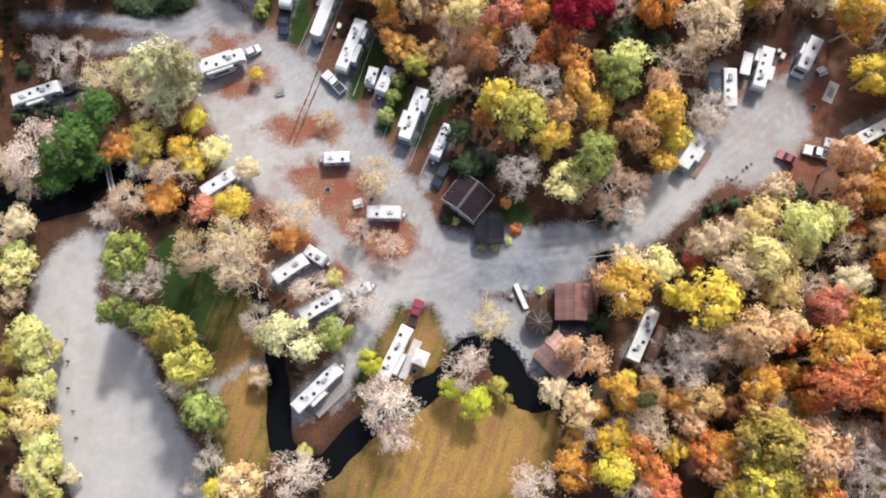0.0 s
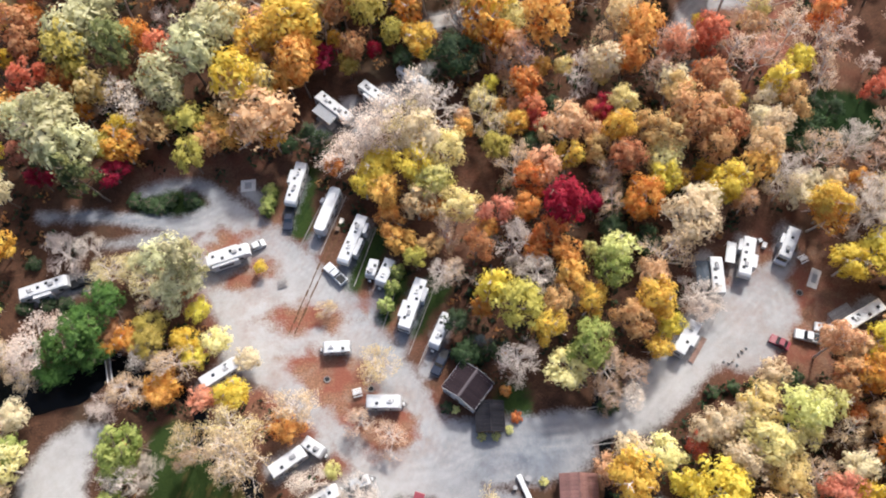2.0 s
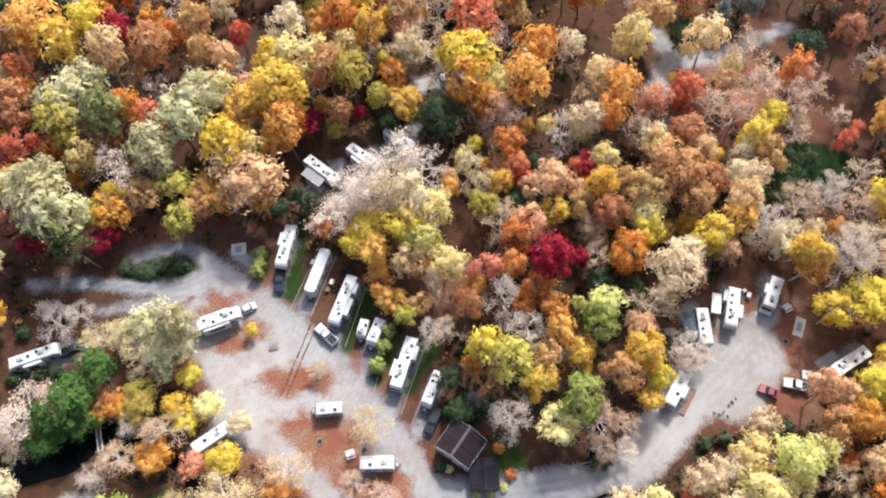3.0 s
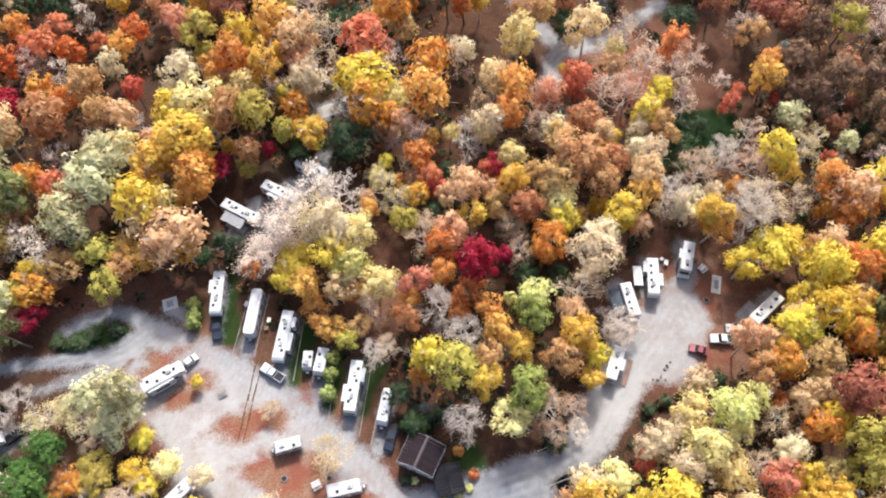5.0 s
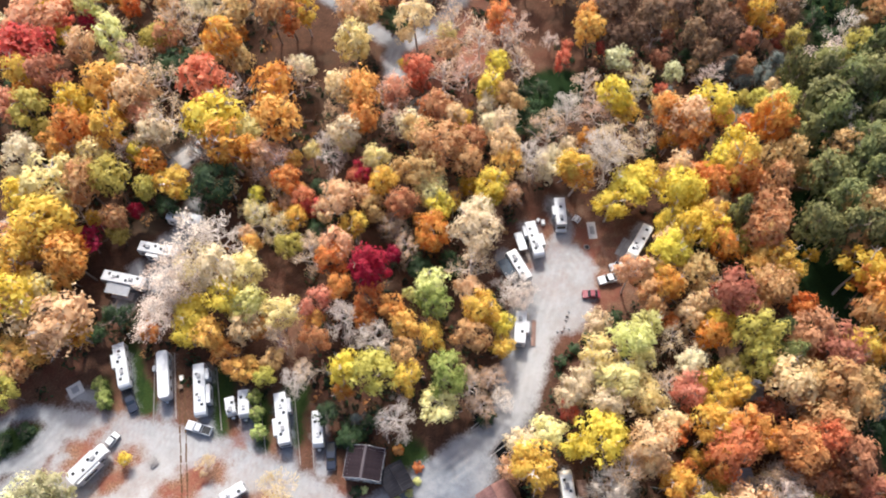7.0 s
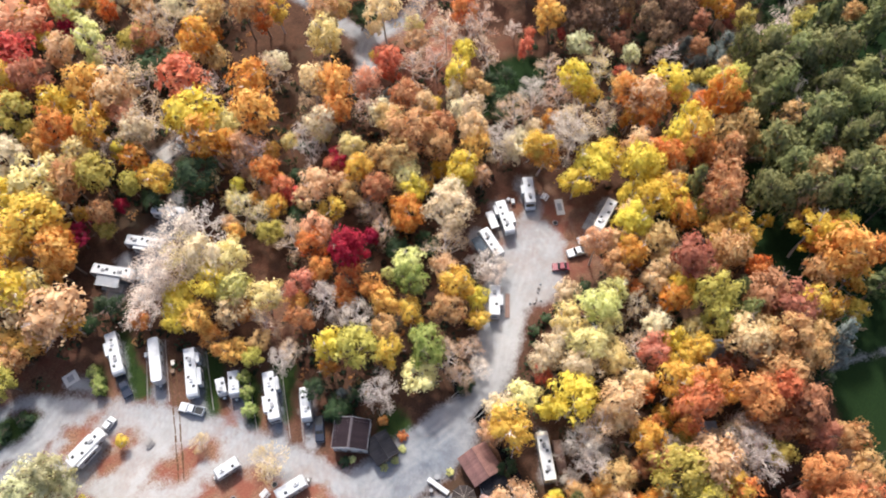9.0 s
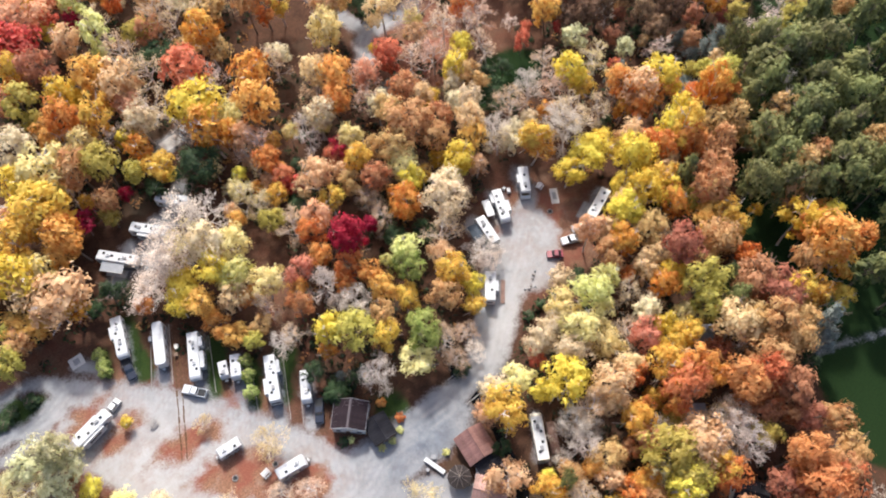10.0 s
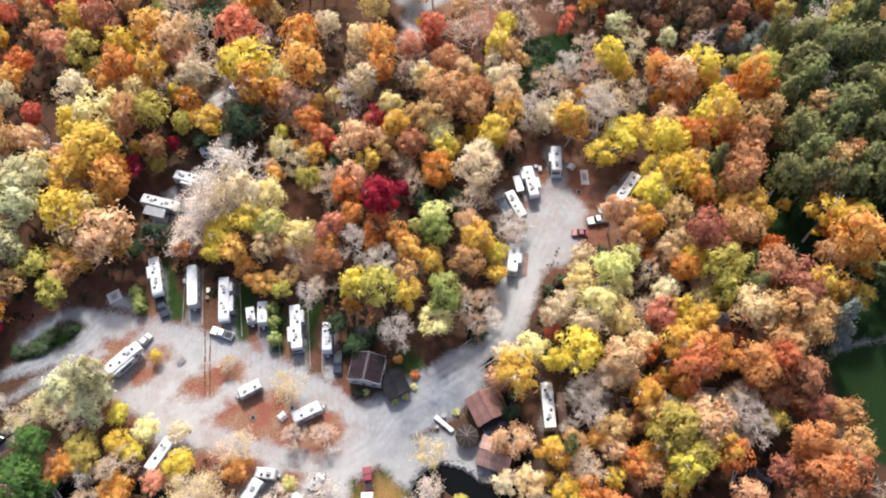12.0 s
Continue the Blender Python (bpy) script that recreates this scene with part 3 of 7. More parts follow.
def spread_axis(lo, hi, pitch):
    far = np.cumsum(2.0 * 1.35 ** np.arange(22))
    return np.concatenate((lo - far[::-1], np.arange(lo, hi + pitch / 2, pitch), hi + far))


def sheet(name, xs, ys, heights, keep, rim, material):
    """A sheet over the grid xs, ys; keep: which cells; rim: field along which the outer points are drawn to its zero."""
    X, Y = np.meshgrid(xs, ys, indexing="ij")
    cx, cy = np.meshgrid((xs[1:] + xs[:-1]) / 2, (ys[1:] + ys[:-1]) / 2, indexing="ij")
    cells = np.argwhere(keep(cx, cy))
    n = len(ys)
    quads = np.stack((cells[:, 0] * n + cells[:, 1], (cells[:, 0] + 1) * n + cells[:, 1], (cells[:, 0] + 1) * n + cells[:, 1] + 1, cells[:, 0] * n + cells[:, 1] + 1), 1)
    used, inverse = np.unique(quads, return_inverse=True)
    px, py = X.ravel()[used], Y.ravel()[used]
    if rim is not None:
        for _ in range(2):
            f = rim(px, py)
            gx, gy = (rim(px + 0.1, py) - f) / 0.1, (rim(px, py + 0.1) - f) / 0.1
            k = np.where(f > -0.45, f, 0) / np.maximum(gx * gx + gy * gy, 0.3)
            px, py = px - np.clip(k * gx, -0.6, 0.6), py - np.clip(k * gy, -0.6, 0.6)
    me = bpy.data.meshes.new(name)
    verts = np.stack((px, py, heights(px, py)), 1)
    me.from_pydata(verts.tolist(), [], inverse.reshape(-1, 4).tolist())
    me.materials.append(material)
    me.polygons.foreach_set("use_smooth", [True] * len(me.polygons))
    store_fields(me, px, py)
    return new(name, me)


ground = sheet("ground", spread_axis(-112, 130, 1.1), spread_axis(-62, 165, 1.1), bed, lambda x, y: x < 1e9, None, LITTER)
tagged(ground, "brown leaf-littered ground with patches of grass", "ground", kind="structure")
road = sheet("road", np.arange(-100, 116, 0.8), np.arange(-32, 166, 0.8), lambda x, y: 0.05 + 0 * x, lambda x, y: (gravel_field(x, y) < 0.1) & ((creek_field(x, y) > 0.9) | (np.hypot(x - 29, y - 25.5) < 7)), gravel_field, GRAVEL)
tagged(road, "pale dusty gravel lanes and parking areas", "road", kind="structure")
creek = sheet("water", np.arange(-100, 50, 0.9), np.arange(-22, 60, 0.9), lambda x, y: -0.75 + 0 * x, lambda x, y: creek_field(x, y) < 1.0, None, WATER)
tagged(creek, "dark still water of a narrow winding creek", "water", kind="structure")


# ---- trees ----
def quads_mesh(name, centres, normals, sizes, rng, along=None, slim=0.5):
    """Small leaf sprays: one bent quad at each centre, facing its normal. along: the way of the twig that each one lies on; slim: width against length."""
    n = len(centres)
    ref = rng.normal(size=(n, 3))
    u = np.cross(normals, ref)
    if along is not None:
        twig = along / (np.linalg.norm(along, axis=1)[:, None] + 1e-9) + ref * 0.28
        u = twig - normals * (twig * normals).sum(1)[:, None]
    u /= np.linalg.norm(u, axis=1)[:, None] + 1e-9
    v = np.cross(normals, u)
    s, w = sizes[:, None], (sizes * rng.uniform(0.55, 1.0, n))[:, None]
    if along is not None:
        s, w = s * 1.5, w * 1.5 * slim
    droop = normals * (s * rng.uniform(-0.25, 0.25, n)[:, None])
    corners = np.stack((centres - u * s - v * w + droop, centres + u * s - v * w * 0.7, centres + u * s * 0.8 + v * w + droop, centres - u * s * 0.9 + v * w * 0.8), 1)
    me = bpy.data.meshes.new(name)
    me.from_pydata(corners.reshape(-1, 3).tolist(), [], np.arange(4 * n).reshape(-1, 4).tolist())
    return me


def crown_mesh(seed, leaves, lobes, low, shape="round", fill=1.0):
    """A crown of radius 5 m on a tree 20 m high: leaf sprays over the outside of uneven lobes. low: height where it begins."""
    rng = np.random.RandomState(seed)
    mid, half = (20 + low) / 2, (20 - low) / 2
    lean = rng.uniform(-0.8, 0.8, 2)
    P, N, S = [], [], []
    sizes = rng.uniform(0.95, 2.2, lobes) * (0.62 if shape == "cone" else 0.85 if shape == "tall" else 1.0)
    share = sizes ** 2 / (sizes ** 2).sum()
    for k in range(lobes):
        z = -0.8 + 1.75 * (k + rng.uniform(0.1, 0.9)) / lobes
        if shape == "cone":
            reach = 0.55 - 0.5 * z
        else:
            reach = math.sqrt(max(1 - z * z, 0.02)) * (0.85 if shape == "tall" else 1.0)
        reach *= (5.0 - sizes[k] * 0.8) * rng.uniform(0.6, 1.2)
        a = k * 2.39996 + rng.uniform(-0.5, 0.5)
        c = np.array((math.cos(a) * reach + lean[0] * z, math.sin(a) * reach + lean[1] * z, mid + z * (half - sizes[k] * 0.75)))
        m = max(int(leaves * share[k]), 8)
        d = rng.normal(size=(m, 3))
        d[:, 2] = np.abs(d[:, 2]) - 0.35
        d /= np.linalg.norm(d, axis=1)[:, None]
        stray = np.where(rng.random(m) < 0.12, rng.uniform(1.1, 1.4, m), rng.uniform(0.7, 1.08, m))
        P.append(c + d * (sizes[k] * stray)[:, None])
        S.append(np.full(m, 1.0))
        out = (c - np.array((0, 0, mid - half * 0.4))) / 5.0
        inner = rng.random(m) < 0.1
        S[-1][inner] = 2.6
        P[-1][inner] = c + d[inner] * sizes[k] * 0.55
        N.append(d * 0.8 + out * 0.35 + rng.normal(size=(m, 3)) * 0.22)
    P, N = np.concatenate(P), np.concatenate(N)
    N /= np.linalg.norm(N, axis=1)[:, None]
    return quads_mesh("crown", P, N, rng.uniform(0.11, 0.26, len(P)) * np.concatenate(S) * fill, rng, P - np.array((0, 0, low - 3.0)))


def grow(bm, rng, base, way, length, radius, depth, sides, tips):
    """A limb that bends, tapers and forks."""
    end = base + way * length
    tube(bm, base, end, radius, radius * 0.62, sides, False)
    tips.append(end)
    if depth == 0:
        return
    for k in range(rng.randint(2, 4) if depth > 1 else 3):
        turn = Vector((rng.uniform(-1, 1), rng.uniform(-1, 1), rng.uniform(-0.25, 0.7)))
        grow(bm, rng, base + way * length * rng.uniform(0.55, 1.0), (way * 0.75 + turn * 0.75).normalized(), length * rng.uniform(0.5, 0.78), radius * 0.58, depth - 1, max(3, sides - 1), tips)


def trunk_mesh(seed, depth, limbs, low):
    """Trunk of a tree 20 m high with limbs that fork; gives the mesh and the ends of its twigs."""
    rng = random.Random(seed)
    bm, tips = bmesh.new(), []
    p, bend = Vector((0, 0, -0.3)), Vector((0, 0, 1))
    joints = [p]
    for k in range(5):
        bend = (bend + Vector((rng.uniform(-0.10, 0.10), rng.uniform(-0.10, 0.10), 0))).normalized()
        q = p + bend * (18.5 / 5)
        tube(bm, p, q, 0.30 * (1 - k / 5.6), 0.30 * (1 - (k + 1) / 5.6), 7)
        p = q
        joints.append(p)
    for k in range(limbs):
        z = low + (18.0 - low) * (k + 0.5) / limbs
        i = min(int(z / 3.7), 4)
        base = joints[i].lerp(joints[i + 1], z / 3.7 - i)
        a = k * 2.39996 + rng.uniform(-0.4, 0.4)
        up = 0.35 + 0.9 * (z - low) / (20 - low)
        way = Vector((math.cos(a), math.sin(a), up)).normalized()
        grow(bm, rng, base, way, 3.3 * (1.15 - 0.55 * (z - low) / (20 - low)), 0.15, depth, 4, tips)
    me = bpy.data.meshes.new("trunk")
    bm.to_mesh(me)
    bm.free()
    return me, tips


def sparse_mesh(seed, tips, each, size, slim=0.5):
    """Thin leftover leaves round the ends of the twigs."""
    rng = np.random.RandomState(seed)
    base = np.array([tuple(q) for q in tips])
    P = np.repeat(base, each, 0) + rng.normal(size=(len(base) * each, 3)) * 0.42
    N = rng.normal(size=P.shape)
    N[:, 2] = np.abs(N[:, 2]) + 0.2
    N /= np.linalg.norm(N, axis=1)[:, None]
    return quads_mesh("crown", P, N, rng.uniform(0.07, 0.165, len(P)) * size, rng, P - np.array((0, 0, 4.0)), slim)


PLAIN_TRUNKS = [trunk_mesh(k, 1, 7, 7)[0] for k in range(3)]
FORKED = [trunk_mesh(10 + k, 3, 13, 5) for k in range(3)]
LIGHT = [trunk_mesh(20 + k, 2, 12, 5) for k in range(3)]
for me in PLAIN_TRUNKS:
    me.materials.append(BARK)
for me, _ in FORKED + LIGHT:
    me.materials.append(PALE_BARK)
ROUND = [crown_mesh(40 + k, 1300, (15, 22, 18, 26, 20)[k], (8.5, 9.5, 7.0, 10.5, 6.0)[k], "round", 1.2) for k in range(5)]
TALL = [crown_mesh(60 + k, 1250, 22 + 4 * k, 6.0, "tall", 1.2) for k in range(3)]
FIR = [crown_mesh(70 + k, 900, 44, 2.5, "cone", 1.0) for k in range(2)]
THIN = [sparse_mesh(80 + k, FORKED[k][1], 4, 0.95) for k in range(3)]
FEW = [sparse_mesh(90 + k, FORKED[k][1], 3, 2.3, 0.10) for k in range(3)]
LIGHT_THIN = [sparse_mesh(84 + k, LIGHT[k][1], 6, 1.2) for k in range(3)]
LIGHT_FEW = [sparse_mesh(94 + k, LIGHT[k][1], 5, 2.6, 0.12) for k in range(3)]
DENSE = [crown_mesh(110 + k, 900, (30, 46)[k], 7.0, ("round", "cone")[k], 1.45) for k in range(2)]
FAR_ROUND = [crown_mesh(100 + k, 760, 14 + 4 * k, 6.5 + 0.9 * k, "round", 1.5) for k in range(4)]
BUSHY = [crown_mesh(120 + k, 420, 14, 4.0, "round", 2.6) for k in range(2)]
for me in ROUND + TALL + BUSHY + FIR + THIN + FEW + LIGHT_THIN + LIGHT_FEW + FAR_ROUND + DENSE:
    me.materials.append(LEAVES["orange"])

WORDS = {
    "red": "deciduous tree with a bright red autumn crown", "crimson": "maple with a deep crimson autumn crown", "orange": "broad tree with a dense orange autumn crown",
    "rust": "oak with a rust-brown autumn crown", "gold": "tree with a golden orange autumn crown", "yellow": "tree with a vivid yellow autumn crown",
    "lime": "leafy tree still yellow-green in autumn", "olive": "tree with an olive and yellow crown", "cream": "tree with a pale cream-yellow crown",
    "lemon": "tree with a light lemon-yellow crown", "peach": "oak with a pale orange-tan crown", "salmon": "maple with a salmon-red autumn crown",
    "sage": "tree with a pale sage-green and cream crown", "chartreuse": "small tree with a bright yellow-green crown", "ember": "oak with a deep orange-red crown", "moss": "woodland tree with a mossy olive crown", "green": "evergreen tree with bright mid-green foliage by the creek", "fern": "tree still fresh green in autumn", "straw": "low spreading tree with thin straw-yellow leaves", "blush": "half-bare tree with thin salmon-coloured leaves", "brick": "oak with a dull brick-brown crown",
    "pink": "half-bare tree with thin pinkish tan leaves", "tan": "half-bare tree with thin tan leaves", "bare": "leafless tree with pale grey spreading branches",
    "umber": "brown-leaved woodland tree late in autumn",
    "darkgreen": "dark green evergreen tree beside the clearing", "forest": "green woodland tree turning olive", "grey": "grey-green evergreen with a rounded crown",
}
KINDS = {"umber": "oak_tree", "darkgreen": "evergreen_tree", "grey": "evergreen_tree", "bare": "bare_tree", "red": "maple_tree", "crimson": "maple_tree", "orange": "maple_tree", "rust": "oak_tree", "tan": "oak_tree",
         "gold": "poplar_tree", "yellow": "poplar_tree", "lime": "ash_tree", "olive": "ash_tree", "cream": "birch_tree", "pink": "birch_tree", "lemon": "poplar_tree", "peach": "oak_tree", "salmon": "maple_tree", "blush": "birch_tree", "straw": "birch_tree", "moss": "oak_tree", "ember": "oak_tree", "chartreuse": "ash_tree", "sage": "ash_tree", "green": "evergreen_tree", "fern": "ash_tree", "brick": "oak_tree", "forest": "oak_tree"}
tree_dice = random.Random(5)
PLANTED = []


def choose(colour, height, radius, far, dice):
    """Trunk and crown meshes for a tree of that colour and shape; far: the lighter ones."""
    if far and colour in ("tan", "pink", "bare", "blush", "straw"):
        k = dice.randrange(3)
        return LIGHT[k][0], (LIGHT_FEW if colour == "bare" else LIGHT_THIN)[k]
    if colour in ("tan", "pink", "bare", "blush", "straw"):
        k = dice.randrange(3)
        return FORKED[k][0], (FEW if colour == "bare" else THIN)[k]
    if colour in ("darkgreen", "grey"):
        return dice.choice(PLAIN_TRUNKS), dice.choice(FIR if dice.random() < 0.5 else ROUND)
    if colour in ("forest", "moss"):
        return dice.choice(PLAIN_TRUNKS), dice.choice(DENSE)
    crowns = FAR_ROUND if far else TALL if height > 4.6 * radius else ROUND
    return dice.choice(PLAIN_TRUNKS), dice.choice(crowns)


def stand(x, y, z, height, radius, dice):
    return pose(x, y, z, dice.uniform(-6, 6), dice.uniform(-6, 6), dice.uniform(0, 360)) @ Matrix.Diagonal((radius / 5 * dice.uniform(0.84, 1.28), radius / 5 * dice.uniform(0.84, 1.16), height / 20, 1))


def tree(colour, x, y, z, height, radius):
    root = thing(KINDS[colour], stand(x, y, z, height, radius, tree_dice), WORDS[colour], "tree", "trees round the campground")
    trunk, crown = choose(colour, height, radius, y > 92 or x > 95, tree_dice)
    stem = shared("trunk", trunk, root)
    if colour in ("cream", "yellow", "gold", "lime", "lemon", "peach"):
        stem.material_slots[0].link = "OBJECT"
        stem.material_slots[0].material = PALE_BARK
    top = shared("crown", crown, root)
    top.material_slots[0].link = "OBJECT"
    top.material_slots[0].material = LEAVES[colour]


def shrub(colour, x, y, height, radius, label):
    root = thing("shrub", pose(x, y, 0, 0, 0, tree_dice.uniform(0, 360)) @ Matrix.Diagonal((radius / 5, radius / 5, height / 16, 1)), label, "shrub", "shrubs by the pitches")
    shared("stem", tree_dice.choice(PLAIN_TRUNKS), root)
    top = shared("foliage", tree_dice.choice(BUSHY), root, pose(0, 0, -4))
    top.material_slots[0].link = "OBJECT"
    top.material_slots[0].material = LEAVES[colour]


def mesh_arrays(me):
    v = np.empty(len(me.vertices) * 3)
    me.vertices.foreach_get("co", v)
    return v.reshape(-1, 3), [tuple(p.vertices) for p in me.polygons]


def joined(name, rows, label, category):
    """Many trees as one mesh, for the wood that nobody could count."""
    names = sorted({r[0] for r in rows})
    dice, verts, faces, slots, tints, cache, count = random.Random(9), [], [], [], [], {}, 0
    for colour, x, y, z, height, radius in rows:
        m = np.array(stand(x, y, z, height, radius, dice))
        tint = dice.random()
        for k, me in enumerate(choose(colour, height, radius, True, dice)):
            if me.name not in cache:
                cache[me.name] = mesh_arrays(me)
            v, f = cache[me.name]
            verts.append(v @ m[:3, :3].T + m[:3, 3])
            faces.extend([tuple(i + count for i in q) for q in f])
            slots.append(np.full(len(f), 1 + names.index(colour) if k else 0))
            tints.append(np.full(len(v), tint))
            count += len(v)
    me = bpy.data.meshes.new(name)
    me.from_pydata(np.concatenate(verts).tolist(), [], faces)
    me.materials.append(BARK)
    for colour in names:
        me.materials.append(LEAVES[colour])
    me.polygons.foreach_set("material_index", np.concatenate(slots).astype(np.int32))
    store(me, "tint", np.concatenate(tints))
    return tagged(new(name, me), label, category, kind="stuff")


def plant(colour, rows):
    for x, y, height, radius in rows:
        PLANTED.append((colour, x, y, height, radius))


plant("ember", [(72.6, -11.1, 21.3, 4.7), (75.2, -14.2, 21.5, 4.8), (72.2, -13.8, 15.6, 3.6), (75.7, -18.3, 14.1, 3.2), (74.1, -9.7, 12.2, 2.9), (62.3, -4, 21.8, 4.8), (65, -7.4, 16.4, 3.7), (68.9, -28.7, 22.6, 5), (68.7, -35, 22.6, 5), (71.6, -38.6, 17.9, 4.1)])
plant("sage", [(-47.7, 62.3, 18.9, 4.9), (109.8, 80.6, 12.9, 3.4), (118, 70.2, 10.5, 2.8), (-29.8, 9.6, 11.1, 5), (-33.9, 12.2, 7.3, 3.3), (-53.2, 64.8, 11, 5), (-59.4, 65, 6.9, 3.2), (-50.6, 60.1, 10.8, 4.9), (-45, 117.2, 21, 5.9), (-74.9, 119.8, 21, 7.2), (-71.1, 123.9, 18.7, 4.9), (-48.6, 112.3, 20.7, 5.3), (-54.8, 104.2, 18.9, 5.5), (-51.6, 101.9, 16.8, 4.4), (-77.4, 99, 21, 5.6), (-76.7, 93.3, 21, 6.7), (-70.8, 88.8, 20, 5.1), (-83.7, 99.1, 16.6, 4.4)])
plant("straw", [(-1.2, 86.4, 18, 5.3), (108.9, 74.4, 13.5, 4), (110.3, 72.3, 9.3, 2.8), (13.6, 93.1, 13.9, 4.1), (20.5, 97.4, 10.3, 3.1), (12.7, 98.5, 7.5, 2.3), (14.9, 90.5, 11, 3.3), (6.7, 10.8, 7.5, 3.5), (-63.4, 64.3, 8.4, 3.8), (-56.3, 60.3, 8.2, 3.7), (-47, 28.8, 16.9, 3.5), (-12.8, 40.1, 8.4, 4.3), (-22.8, 53.4, 4.1, 1.9), (-38.9, 29.6, 10, 4.5)])
plant("salmon", [(-5.1, 175.7, 21, 7.1), (-22.6, 155.9, 16, 4.2), (-34, 119.7, 14.2, 3.8), (4.5, 133.4, 14.6, 3.9), (24.4, 75.9, 15.8, 4.2), (13.8, 68, 13.4, 3.6), (63.8, 8.2, 16.3, 3.7), (56.1, 104.3, 15.6, 4.1), (56, -30.4, 12.9, 3.4), (-46.1, 36.8, 5.6, 2.6)])
plant("red", [(-8.7, 164.7, 21, 6.5), (-14.2, 169.9, 16.7, 4.4), (-1.8, 174.1, 13.4, 3.6), (21, 128.5, 21, 5.4), (66.4, 106.1, 14.8, 3.9), (66.4, 104.7, 7.8, 2.1), (98.9, 90.6, 10.4, 2.8), (103.2, 94.3, 7, 1.9), (44, 18.7, 10, 2.7), (114.4, 69.8, 6.9, 1.9), (110.2, 87.2, 8.8, 2.4), (24.2, 92.2, 12.4, 3.3), (24.3, 89.6, 10.2, 2.8), (37.6, 90.9, 10.4, 2.8), (34.3, 89.7, 8.2, 2.2), (32.4, -20.4, 11.4, 3.1), (-85.1, 112.4, 14.4, 3.8)])
plant("crimson", [(5.4, 169.6, 13.2, 3.5), (-21, 112, 9, 4.1), (-8.6, 114.2, 7.6, 2.1), (39.3, 91, 11.4, 3.1), (26.8, 66.4, 20.4, 5.2), (33.9, 68.5, 9.7, 2.6), (28.2, 66.3, 12.5, 3.4), (-65.4, 143.2, 17.2, 4.5), (-66.5, 88.1, 7.5, 3.5), (-80.9, 87.4, 10.5, 2.8)])
plant("lime", [(5.8, 171, 18.8, 4.9), (6, 155.7, 20.5, 5.3), (1.4, 74.4, 15.6, 4.1), (36.6, 56.8, 13.4, 3.6), (31.7, 59.7, 6.5, 1.6), (66.7, 24.5, 15.5, 3.6), (59.8, 22.8, 19.6, 4.4), (-76.4, 14.6, 10.3, 4.6), (-75, 12.6, 5.9, 2.7), (-76.6, 7.6, 9.4, 4.3), (-76.9, 4.6, 7.5, 3.4), (-75.3, -4.4, 8.6, 3.9), (-75.8, -8.3, 8.6, 3.9), (-75.2, -12.8, 7.5, 3.4), (-22.3, 21.9, 4.3, 2), (-29.4, -9.4, 3.4, 1.6), (-68.3, 112.6, 8.2, 2.2)])
plant("yellow", [(-1.5, 171.5, 10.5, 2.8), (-7.5, 143.6, 19.7, 5.1), (-0.3, 126.5, 11.4, 3.1), (3.1, 111.4, 7.3, 2.2), (32.2, 150.4, 11.2, 3), (18.4, 119.2, 21, 6.1), (66.3, 112.8, 7.4, 2), (83.4, 97.4, 12.6, 3.4), (78.6, 92.3, 15.7, 4.1), (47.2, 71, 14, 3.7), (58.1, 74.2, 9.2, 2.5), (60.7, 69.2, 16.4, 4.3), (59.8, 67.8, 10.1, 2.7), (99.1, 69.8, 18, 4.7), (-37.1, 105, 18.8, 5.4), (-9.8, 81.1, 10.2, 4.7), (-1.3, 78.7, 17.3, 4.5), (-12.9, 78.2, 8.8, 2.7), (9.6, 51.6, 14.8, 3.9), (42.9, 40.8, 10.3, 2.8), (42.9, 10.3, 18.1, 4.7), (48.4, 11.2, 11.4, 3.1), (39.8, 12.3, 12.6, 3.4), (79.4, 32.2, 17.3, 3.9)])
plant("yellow", [(79.3, 16.3, 15.9, 3.6), (69.5, 6.2, 13.8, 3.2), (116.6, 56.9, 18.6, 4.8), (87.2, 50.8, 12.4, 6.3), (92.9, 51.2, 11.1, 4.6), (80.4, 50.5, 11.6, 3.9), (91, 40.6, 21.2, 4.7), (86.7, 40, 16.6, 3.8), (95.3, 39.9, 15.2, 3.5), (105.3, 44.3, 19, 4.3), (111.1, 44.5, 18, 4.1), (125.1, 46.5, 14.7, 3.4), (94.6, 30.8, 16.9, 3.8), (87.9, 31.9, 20.8, 4.6), (84, 33.8, 17.6, 4), (110.3, 6.7, 20.1, 4.5), (109.5, 16.3, 9, 1.7), (-29, 123.8, 19.7, 5.1), (15.8, 100.7, 9.4, 2.6), (46.4, -20.8, 17.6, 4.6), (25.4, -11.7, 13.2, 3.5), (-47.3, 55.6, 5.3, 2.5), (-49.9, 48.7, 6.6, 3), (-48, 45.9, 5.7, 2.6)])
plant("yellow", [(-39.4, 36.8, 8.8, 4), (-35.2, 63.8, 3.4, 1.6), (-44.6, -14.5, 9.3, 2), (29.3, -1.2, 6.5, 1.8), (22.9, -14.7, 15.9, 4.2), (35.5, -13.3, 10.1, 2.7), (-71.4, 141.3, 21, 5.6), (-63.6, 96.6, 11.5, 3.1), (119.1, 3.1, 14.5, 3.3), (100.6, -3.6, 12.4, 2.9)])
